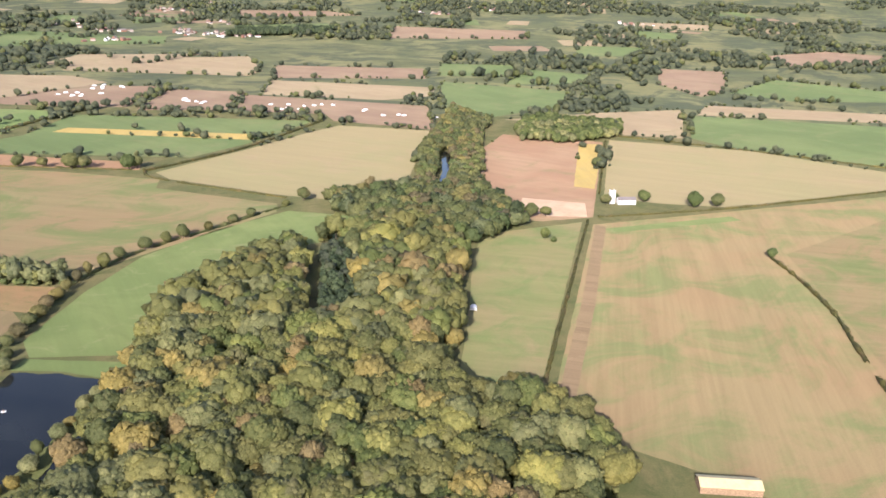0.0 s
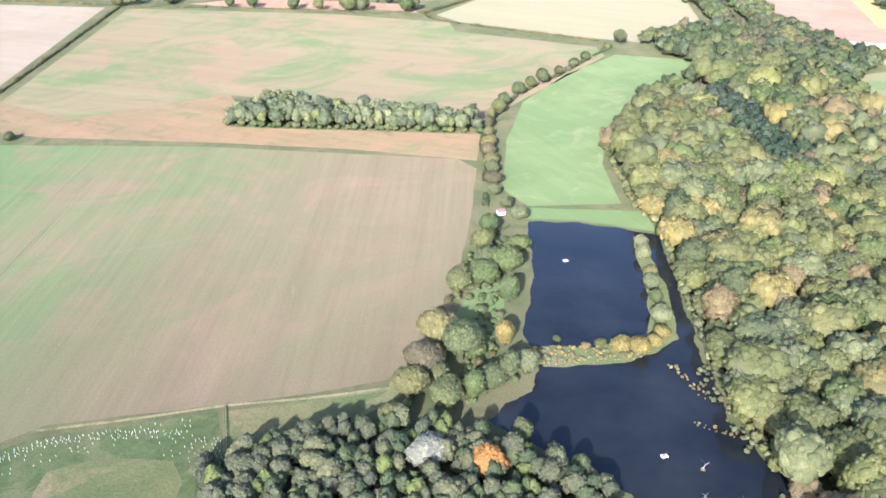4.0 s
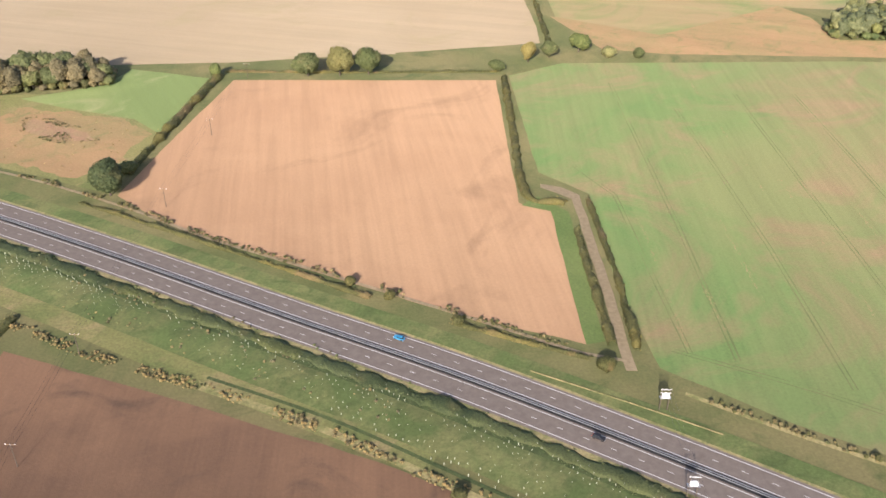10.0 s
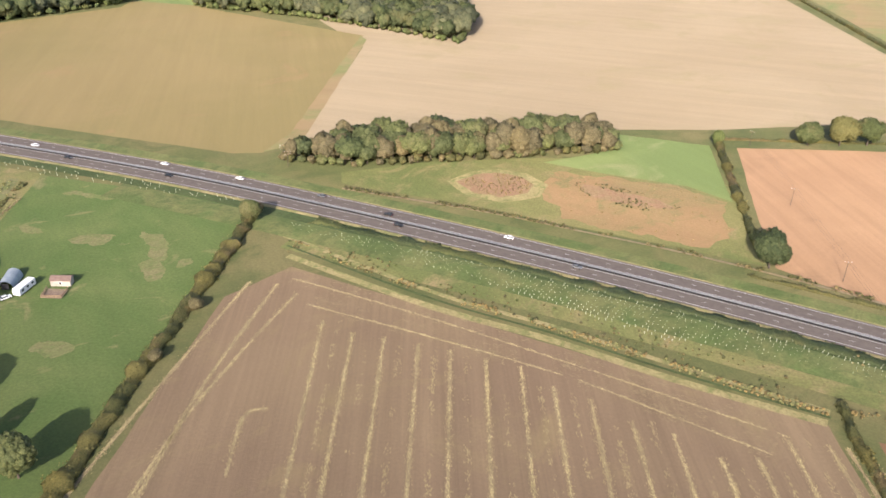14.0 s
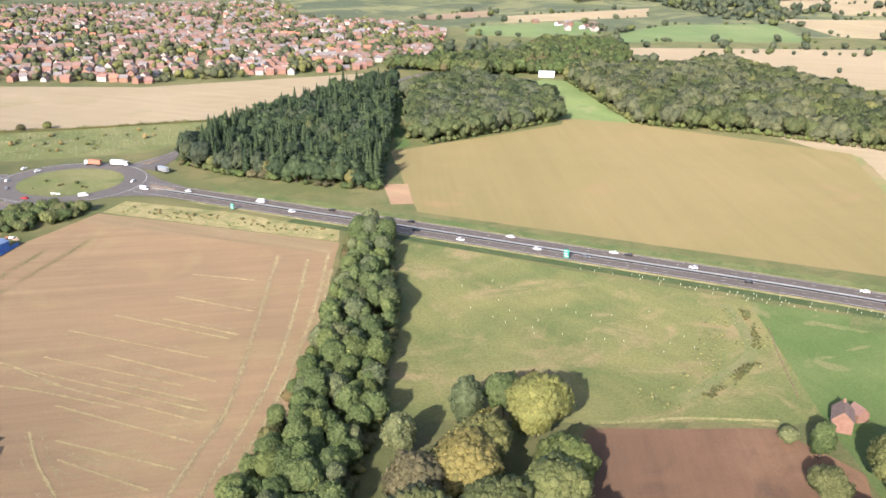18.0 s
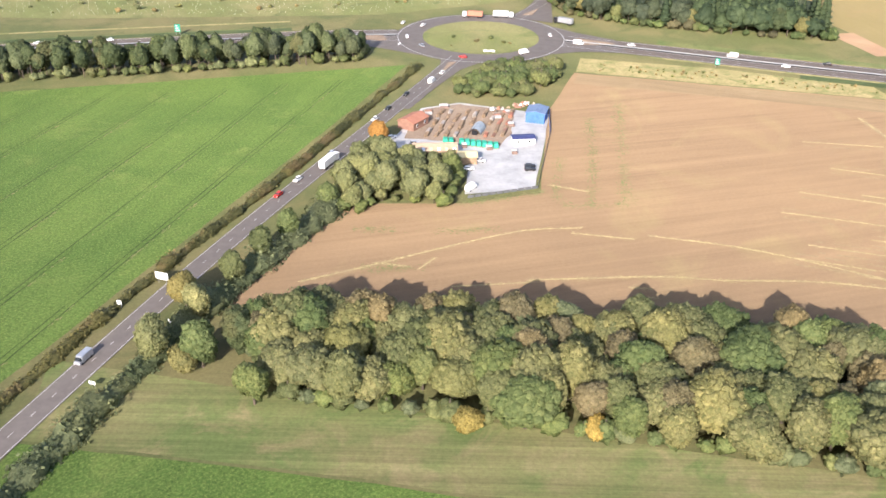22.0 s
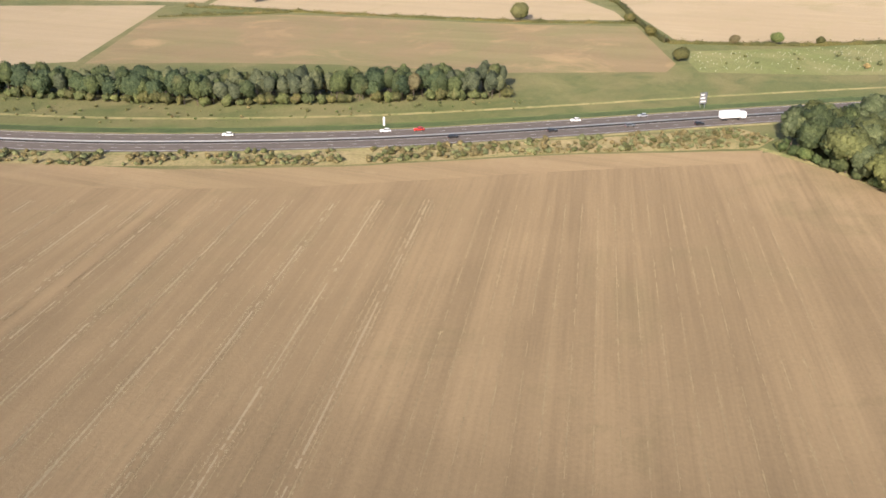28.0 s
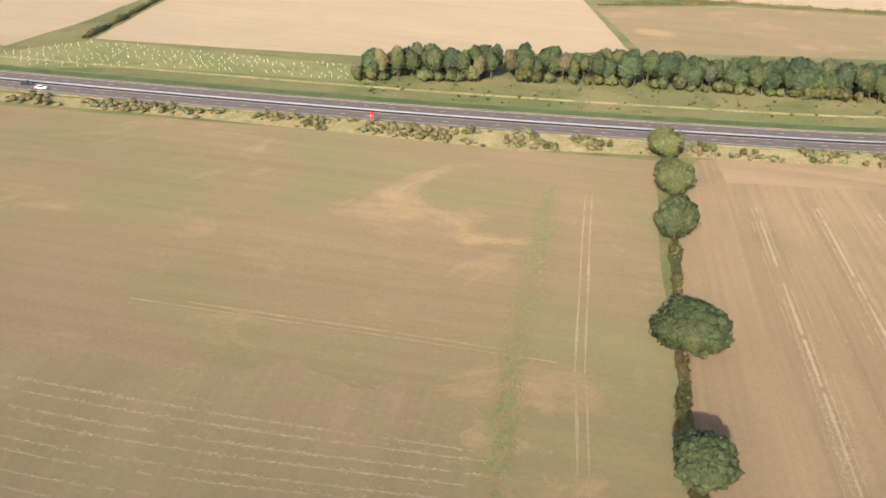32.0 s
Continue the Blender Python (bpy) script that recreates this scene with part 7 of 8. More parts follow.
# ---------------------------------------------------------------- straw rows, wheel tracks
def straw(rows, label, half, lift, seed, keep, mat="straw", per=7.0, fleck=1.0, band=0.0, under="swath"):
    """Loose straw along lines over a field: small flecks strewn across each row, thick here and thin there, as one mass."""
    rng = np.random.default_rng(seed)
    vs, laid = [], []
    for pts in rows:
        line = np.array(smooth_line(pts, 1.0))
        way = np.gradient(line, axis=0)
        way /= np.linalg.norm(way, axis=1)[:, None]
        thick = np.array([max(0.0, noise.noise((x * 0.055, y * 0.055, seed)) * 0.9 + noise.noise((x * 0.3, y * 0.3, seed + 3.0)) * 0.7 + keep) for x, y in line])
        for p, w, k in zip(line, way, thick):
            for _ in range(rng.poisson(per * half * min(k, 1.5))):
                a = math.atan2(w[1], w[0]) + rng.normal() * 0.3
                o = rng.normal() * half * 0.55
                c = p + np.array([-w[1], w[0]]) * o + w * rng.uniform(-0.6, 0.6)
                e, u = rng.uniform(0.25, 0.75) * fleck, rng.uniform(0.06, 0.17) * fleck
                d, q = np.array([math.cos(a), math.sin(a)]) * e, np.array([-math.sin(a), math.cos(a)]) * u
                z = 0.1 + lift * rng.uniform(0, 1)
                vs += [(*(c - d - q), z), (*(c + d * 0.8 - q * 0.6), z + rng.uniform(-0.03, 0.06)), (*(c + d + q), z), (*(c - d * 0.7 + q), z + rng.uniform(-0.03, 0.06))]
        if band:
            # the trodden swath under the flecks
            wide = band * np.array([0.35 + 0.75 * min(1.0, max(0.0, noise.noise((x * 0.09, y * 0.09, seed + 7.0)) + 0.55)) for x, y in line]) + rng.uniform(-0.12, 0.12, len(line)) * band
            nrm = np.stack([-way[:, 1], way[:, 0]], 1)
            mid = line + nrm * rng.uniform(-0.12, 0.12, (len(line), 1)) * band
            a, b = mid - nrm * wide[:, None], mid + nrm * wide[:, None]
            for k in range(len(line) - 1):
                if thick[k] > 0.08:
                    laid += [(*a[k], 0.088), (*a[k + 1], 0.088), (*b[k + 1], 0.088), (*b[k], 0.088)]
    quads = np.arange(len(vs) + len(laid)).reshape(-1, 4)
    me = arrays_mesh("straw", np.array(vs + laid), np.zeros((0, 3), int), quads, np.zeros(0), np.arange(len(quads)) >= len(vs) // 4, [M[mat], M[under]])
    return tagged(new("straw", me), label, "straw", kind="stuff")


ROWS = [[(-1084, 356), (-1049, 341), (-1017, 326), (-962, 298), (-913, 272)], [(-1075, 337), (-1028, 319), (-981, 299), (-952, 282), (-922, 264)]]
straw(ROWS, "long rows of yellow straw along a headland", 0.6, 0.12, 3, 0.7, "straw", 14.0, 0.7, 0.5)
straw([offset(smooth_line(r), d) for r in ROWS for d in (-1.8, 1.9, 5.4)], "thin spread straw beside the rows", 1.5, 0.04, 4, 0.25, "swath", 7.0, 0.8)
across = [[(-1090, 351), (-1101, 282), (-1105, 232), (-1114, 150)], [(-1101, 352), (-1121, 250), (-1130, 190)], [(-1081, 345), (-1094, 300), (-1104, 254), (-1112, 180)], [(-1078, 274), (-1084, 269), (-1083, 243)], [(-1068, 326), (-1066, 262), (-1065, 221), (-1063, 140)]]
for i in range(15):
    top = (319, 317, 314, 311, 307, 303, 292, 287, 276, 271, 261, 262, 271, 269, 268)[i]
    x = (-1056, -1044.5, -1032, -1020.5, -1008, -996, -985.5, -974, -962, -950, -938, -926.5, -914.5, -902.5, -897)[i]
    across.append([(x, top), (x + 0.8, 250), (x + 1.3, 215), (x + 2, 130)])
straw(across, "parallel rows of straw on chopped stubble", 0.6, 0.12, 5, 0.4, "straw", 16.0, 0.7)
straw(across, "thin pale straw along the rows", 1.2, 0.03, 6, 0.75, "thinstraw", 8.0, 0.7, 0.75)
straw([offset(smooth_line(r), 5.8) for r in across[4:]], "faint straw between the rows", 1.1, 0.03, 16, 0.1, "thinstraw")
SIDE = [[(-1448, 464), (-1423, 345), (-1418, 314), (-1418, 291), (-1417, 259)], [(-1424, 471), (-1413, 409), (-1404, 336), (-1403, 277), (-1404, 257)], [(-1417, 451), (-1402, 359), (-1394, 294)], [(-1432, 462), (-1417, 385), (-1410, 334), (-1408, 265)]]
straw(SIDE, "rows of straw down the side of a tilled field", 0.6, 0.1, 7, 0.4, "straw", 16.0, 0.65)
straw(SIDE, "thin straw along the side rows", 1.7, 0.03, 8, 0.7, "thinstraw", 7.0, 0.7, 1.0)
CURVES = [[(-1493, 385), (-1438, 372)], [(-1503, 368), (-1440, 355)], [(-1479, 351), (-1430, 338)], [(-1507, 336), (-1480, 330), (-1425, 318)], [(-1470, 332), (-1431, 324)], [(-1462, 326), (-1431, 319)], [(-1489, 327), (-1424, 311)], [(-1477, 313), (-1422, 299)], [(-1465, 293), (-1420, 284)], [(-1458, 283), (-1424, 273)], [(-1476, 296), (-1464, 281), (-1447, 264)], [(-1480, 434), (-1449, 432)], [(-1476, 408), (-1438, 399)], [(-1471, 385), (-1436, 376)], [(-1500, 345), (-1470, 339), (-1440, 333)]]
CURVES += [[(-1657, 306), (-1642, 315), (-1596, 343), (-1573, 349)], [(-1590, 314), (-1552, 320), (-1530, 320)], [(-1533, 320), (-1498, 322), (-1454, 315)], [(-1637, 319), (-1626, 318)], [(-1623, 317), (-1619, 324)], [(-1576, 345), (-1556, 343)], [(-1583, 381), (-1569, 377)], [(-1560, 313), (-1554, 313)], [(-1559, 308), (-1553, 308)], [(-1612, 308), (-1589, 313)], [(-1551, 346), (-1519, 340), (-1483, 326)]]
straw(CURVES, "broken curved rows of straw on a tilled field", 0.5, 0.1, 9, 0.65, "straw", 16.0, 0.65)
straw(CURVES, "thin straw along curved rows", 1.1, 0.03, 10, 0.75, "thinstraw", 7.0, 0.7, 0.45, "thinstraw")
straw([offset(smooth_line(r), d) for r in CURVES[:15] for d in (-4.0, 3.4)], "faint straw between curved rows", 0.9, 0.03, 17, 0.2, "thinstraw", 7.0, 0.6, 0.3)
straw([[(-1565, 451), (-1566, 403), (-1569, 365)], [(-1551, 470), (-1554, 409), (-1557, 364)], [(-1578, 406), (-1580, 369), (-1566, 366), (-1552, 372)], [(-1647, 340), (-1622, 341), (-1600, 346)], [(-1640, 315), (-1622, 318)], [(-1585, 376), (-1600, 368), (-1620, 360)]], "green regrowth among straw", 2.2, 0.05, 11, 0.5, "drift")
LINES = [[(x, 372 + (x + 2127) * 0.12), (x - 20, 150)] for x in (-2232, -2215, -2199, -2188, -2173, -2160, -2147, -2135, -2127, -2113, -2102, -2091, -2076, -2062, -2046)]
straw(LINES, "broken lines of pale straw over drilled rows", 0.5, 0.04, 12, 0.35, "far_pale", 14.0, 0.6, 0.32, "stubble_far")
straw([offset(smooth_line(r), d) for r in LINES for d in (-1.3, 1.2)], "faint lines of straw beside them", 0.5, 0.03, 18, 0.42, "far_pale", 12.0, 0.5, 0.16, "swath")
straw([[(x, 368 + (x + 2127) * 0.12), (x - 20, 150)] for x in np.arange(-2240, -1935, 5.3)], "faint drilled rows of chaff", 0.6, 0.03, 19, 0.25, "swath", 8.0, 0.6, 0.12)
straw([[(-2360 + k * 1.2, 262 - k * 7.5), (-2290 + k * 0.6, 246 - k * 7.5)] for k in range(-1, 16)], "faint rows of chaff on a tan field", 0.5, 0.03, 20, 0.1, "swath", 12.0, 0.6)


def wheel_track(a, b, mat, label, gap=0.95, half=0.2, z=0.09):
    """A pair of wheel marks from a to b, of uneven width, that fade out here and there."""
    bm = bmesh.new()
    t = bearing(a, b)
    k = max(2, int(math.dist(a, b) / 3.0))
    for s in (-gap, gap):
        prev = None
        for i in range(k + 1):
            x, y = a[0] + (b[0] - a[0]) * i / k, a[1] + (b[1] - a[1]) * i / k
            w = half * (0.75 + 0.9 * noise.noise((x * 0.05, y * 0.05, s + 4.0)) + 0.3 * noise.noise((x * 0.4, y * 0.4, s)))
            o = s + 0.25 * noise.noise((x * 0.03, y * 0.03, 7.7))
            if w < half * 0.3:
                prev = None
                continue
            row = [bm.verts.new((x - math.sin(t) * (o + e * w), y + math.cos(t) * (o + e * w), z)) for e in (1, -1)]
            if prev:
                bm.faces.new((prev[0], prev[1], row[1], row[0]))
            prev = row
    bmesh.ops.recalc_face_normals(bm, faces=bm.faces)
    return tagged(put("wheel_track", bm, M[mat]), label, "track", kind="structure")


for a, b in (((-1831, 435), (-1880, 150)), ((-1805, 443), (-1855, 150)), ((-1781, 450), (-1831, 150)), ((-1754, 461), (-1806, 150)), ((-1730, 469), (-1782, 150)), ((-1705, 480), (-1757, 175)), ((-1680, 487), (-1745, 150))):
    wheel_track(a, b, "rut", "pair of dark wheel tracks in a green crop", 0.95, 0.26)
    straw([offset(smooth_line([a, b]), 1.5)], "pale flattened plants beside a wheel track", 0.5, 0.05, 40, 0.15, "drift")
for line in ([(-639, 536), (-632, 370), (-630, 277)], [(-607, 500), (-597, 353), (-594, 263)], [(-568, 522), (-563, 384), (-557, 248)], [(-533, 524), (-526, 338), (-523, 240)], [(-672, 425), (-656, 396), (-646, 280)], [(-652, 282), (-607, 262), (-568, 241)]):
    for a, b in zip(line, line[1:]):
        wheel_track(a, b, "tram", "pair of faint wheel tracks in young wheat", 0.9, 0.3)
straw([[(-648, 375), (-646, 282)], [(-634, 391), (-630, 279)], [(-574, 415), (-573, 358), (-570, 272)], [(-527, 374), (-533, 252)], [(-555, 236), (-510, 264)], [(-548, 420), (-545, 260)], [(-505, 470), (-500, 280)], [(-480, 480), (-472, 300)], [(-455, 520), (-445, 300)], [(-420, 500), (-405, 320)], [(-390, 500), (-372, 330)], [(-350, 480), (-335, 330)], [(-590, 540), (-585, 400)], [(-615, 470), (-610, 300)]], "thin bare streaks in young wheat", 0.9, 0.02, 21, 0.12, "greenish", 6.0)
wheel_track((-2375, 286), (-2288, 274), "swath", "faint wheel tracks across a tan field", 0.9, 0.3)
wheel_track((-2284, 266), (-2290, 110), "swath", "faint wheel tracks along a hedge", 0.9, 0.3)
wheel_track((-2277, 360), (-2284, 270), "swath", "faint wheel tracks along a hedge", 0.9, 0.3)
straw([[(-2287, 366), (-2289, 345), (-2293, 305), (-2296, 280), (-2298, 245), (-2301, 215)]], "green flush of weeds in a tan field", 2.6, 0.05, 51, 0.5, "drift", 9.0, 1.3)
area("sown_patch", M["sown"], ragged([(-2470, 262), (-2392, 265), (-2338, 264), (-2304, 260), (-2299, 245), (-2297, 225), (-2300, 150), (-2440, 150)], 6.0, 2.5), 0.075, "redder sown ground at a field's end", "field")
SOWN = [[(-2440 + 4 * i, y + 8 + 0.4 * i), (-2386 + 2 * i, y), (-2345, y - 6 + 0.5 * i), (-2303 + i % 3 * 3, y - 10 + i)] for i, y in enumerate((255, 251.5, 247, 243.5, 239, 236, 231.5, 228, 224, 220, 216))]
straw(SOWN, "broken pale lines across sown ground", 0.5, 0.03, 52, 0.5, "far_pale", 14.0, 0.5, 0.2, "swath")


# ---------------------------------------------------------------- planted tubes
def tubes(poly, gap, seed, label, keep=0.8, h=1.0, r=0.115):
    rng = random.Random(seed)
    vs, qs, n = [], [], 0
    for x, y in scatter(poly, gap, rng, 0.22):
        if rng.random() > keep:
            continue
        a = rng.uniform(0, 1.5)
        for z, k in ((0, 1.0), (h * rng.uniform(0.8, 1.1), 0.95)):
            vs += [(x + math.cos(a + j * 1.5708) * r * k, y + math.sin(a + j * 1.5708) * r * k, z + rise(y)) for j in range(4)]
        qs += [(n, n + 1, n + 5, n + 4), (n + 1, n + 2, n + 6, n + 5), (n + 2, n + 3, n + 7, n + 6), (n + 3, n, n + 4, n + 7), (n + 4, n + 5, n + 6, n + 7)]
        n += 8
    me = arrays_mesh("tree_tubes", np.array(vs), np.zeros((0, 3), int), np.array(qs), np.zeros(0), np.zeros(len(qs)), [M["tube"]])
    return tagged(new("tree_tubes", me), label, "tree tubes", kind="stuff")


# small fields and hamlets of the far country
rng = random.Random(23)
for i in range(70):
    x, y = rng.uniform(-3600, 1700), rng.uniform(2250, 4700)
    w, d, t = rng.uniform(60, 190), rng.uniform(45, 120) * (1 + (y - 2250) / 2500), rng.uniform(-0.4, 0.4)
    c, s = math.cos(t), math.sin(t)
    quad = [(x + p * w * c - q * d * s, y + p * w * s + q * d * c) for p, q in ((-0.5, -0.5), (0.45, -0.5), (0.5, 0.5), (-0.4, 0.45))]
    if max(q[1] for q in quad) < 4880 and not any(inside(x, y, f) or inside(*quad[0], f) or inside(*quad[2], f) for f in FIELDS):
        area("field", M[rng.choice(("far_meadow", "far_meadow", "far_pale", "far_brown", "far_pale"))], quad, 0.35 + i * 0.002, "small field in far country", "field")
for x, y, k in ((-640, 2660, 26), (-760, 2690, 18), (-1000, 3300, 14), (-60, 3500, 12), (180, 3700, 14), (-1300, 1560, 14), (-1200, 2800, 12), (-880, 2450, 10), (-900, 3500, 16), (700, 3400, 10), (-500, 4100, 16), (-1500, 2650, 16), (-1900, 3000, 14), (400, 4300, 10), (-2300, 2500, 16), (-760, 3000, 10), (-980, 2650, 12)):
    for _ in range(k):
        hx, hy = x + rng.gauss(0, 45), y + rng.gauss(0, 30)
        house(hx, hy, rng.uniform(0, 180), rng.uniform(8, 15), rng.uniform(7, 9), rng.choice((3, 5)), rng.choice(("white", "render", "render", "brick")), rng.choice(("tile_brown", "tile_grey", "tile_red")), "small house in a far hamlet", group="houses of far hamlets", chimney=False)


PALE_TUBES = "hundreds of pale tubes round newly planted saplings"
tubes([(-840, 301), (-751, 259), (-695, 230), (-655, 211), (-600, 178), (-560, 150), (-600, 150), (-698, 202), (-764, 244), (-825, 278)], 2.6, 1, PALE_TUBES, 0.55)
tubes([(-1102, 408), (-1022, 380), (-948, 352), (-879, 320), (-842, 302), (-850, 294), (-911, 318), (-943, 324), (-1013, 362), (-1091, 399)], 2.3, 2, PALE_TUBES, 0.75)
tubes([(-1300, 472), (-1228, 446), (-1120, 424), (-1118, 430), (-1225, 456), (-1300, 478)], 3.2, 3, PALE_TUBES, 0.5)
tubes([(-512, 228), (-475, 252), (-455, 270), (-398, 288), (-388, 262), (-400, 262), (-412, 275), (-450, 256), (-475, 236), (-500, 205)], 3.0, 4, PALE_TUBES, 0.5)
tubes([(-1925, 575), (-1859, 580), (-1752, 598), (-1679, 614), (-1607, 655), (-1577, 720), (-1575, 764), (-1640, 731), (-1732, 682), (-1857, 636), (-1925, 616)], 4.2, 5, PALE_TUBES, 0.45, 0.8, 0.09)
tubes([(-2514, 484), (-2490, 513), (-2363, 493), (-2356, 470), (-2437, 474), (-2496, 462)], 3.4, 6, PALE_TUBES, 0.55, 0.9, 0.12)
tubes([(-1370, 470), (-1330, 450), (-1240, 420), (-1250, 380), (-1340, 400)], 9.0, 7, "sparse pale tubes round saplings in rough grass", 0.35)

for pts, half, mat, lab in (
    ([(-1095, 393), (-1027, 350), (-981, 329), (-943, 309), (-896, 286)], 1.3, "drygrass", "line of tall dry grass along a bank"),
    ([(-1090, 375), (-1031, 341), (-985, 321), (-942, 299), (-899, 280)], 1.9, "drygrass", "margin of dry grass beside a field"),
    ([(-1092, 384), (-1029, 346), (-983, 325), (-942, 304), (-897, 283)], 0.6, "darkgrass", "dark ditch of rank grass"),
    ([(-813, 256), (-768, 237), (-726, 214), (-704, 202), (-660, 178)], 1.5, "drygrass", "margin of dry grass beside a ploughed field"),
    ([(-812, 261), (-767, 242), (-725, 219), (-703, 207), (-660, 183)], 0.7, "darkgrass", "dark ditch of rank grass"),
    ([(-652, 259), (-626, 244), (-605, 233), (-581, 221), (-553, 207)], 0.9, "drygrass", "line of dry grass along a field fence"),
    ([(-1236, 440), (-1232, 410), (-1234, 391), (-1249, 370), (-1264, 353)], 2.6, "worn", "dry grass along a winding ditch"),
    ([(-1299, 331), (-1280, 335), (-1263, 340), (-1233, 343)], 0.8, "drygrass", "pale line of dry grass beside a plot"),
    ([(-459, 276), (-423, 286), (-388, 297), (-353, 305), (-315, 316)], 0.8, "drygrass", "line of dry grass along a field fence"),
    ([(-1924, 449), (-1902, 425), (-1880, 385), (-1870, 349), (-1876, 305), (-1885, 244), (-1894, 100)], 1.7, "drygrass", "pale grass margin round a tan field"),
    ([(-388, 297), (-380, 270), (-374, 246)], 0.8, "verge", "grass line along a fence"),
):
    tagged(put("grass_line", ribbon(bmesh.new(), pts, half, 0.16, 0.0, 3.0), M[mat]), lab, "grass", kind="structure")
for pts, lab in (([(-1077, 446), (-1008, 427), (-959, 409), (-918, 393), (-872, 371), (-835, 350), (-794, 331), (-749, 310), (-711, 292), (-684, 279), (-668, 275)], "narrow bare path along a field edge"),):
    tagged(put("path", ribbon(bmesh.new(), pts, 0.8, 0.17), M["soil_track"]), lab, "path", kind="structure")
area("bare_patch", M["rank"], [(-443, 242), (-443, 254), (-425, 263), (-399, 263), (-392, 252), (-392, 235), (-430, 225)], 0.12, "pale worn middle of a planted plot", "bare ground", "stuff", 2.0)
area("bare_patch", M["rank"], [(-386, 294), (-353, 302), (-323, 312), (-340, 283), (-360, 276), (-376, 265)], 0.12, "pale grassy corner beside a wood", "grass", "stuff", 2.0)
tubes([(-464, 263), (-449, 273), (-426, 279), (-401, 281), (-384, 276), (-376, 248), (-382, 248), (-391, 273), (-402, 276), (-429, 273), (-451, 267), (-462, 256)], 1.9, 8, PALE_TUBES, 0.75)
# post and rail fences
for pts, lab in (([(-1222, 417), (-1223, 388), (-1223, 359)], "post and rail fence across a paddock"), ([(-553, 212), (-538, 222), (-523, 232)], "post and rail fence at a field corner"), ([(-388, 297), (-381, 272), (-374, 246)], "post and rail fence beside a planted plot")):
    fence = thing("field_fence", lab, "fence")
    line = smooth_line(pts, 3.0)
    for a, b in zip(line, line[1:]):
        bm = bmesh.new()
        box(bm, -0.09, -0.09, 0, 0.09, 0.09, 1.3)
        post = part("post", bm, M["timber"], fence)
        post.matrix_basis = pose(a[0], a[1], 0.1)
        for z in (0.6, 1.1):
            bm = bmesh.new()
            box(bm, 0, -0.04, z, math.dist(a, b), 0.04, z + 0.12)
            rail = part("rail", bm, M["timber"], fence)
            rail.matrix_basis = pose(a[0], a[1], 0.1, 0, 0, math.degrees(bearing(a, b)))

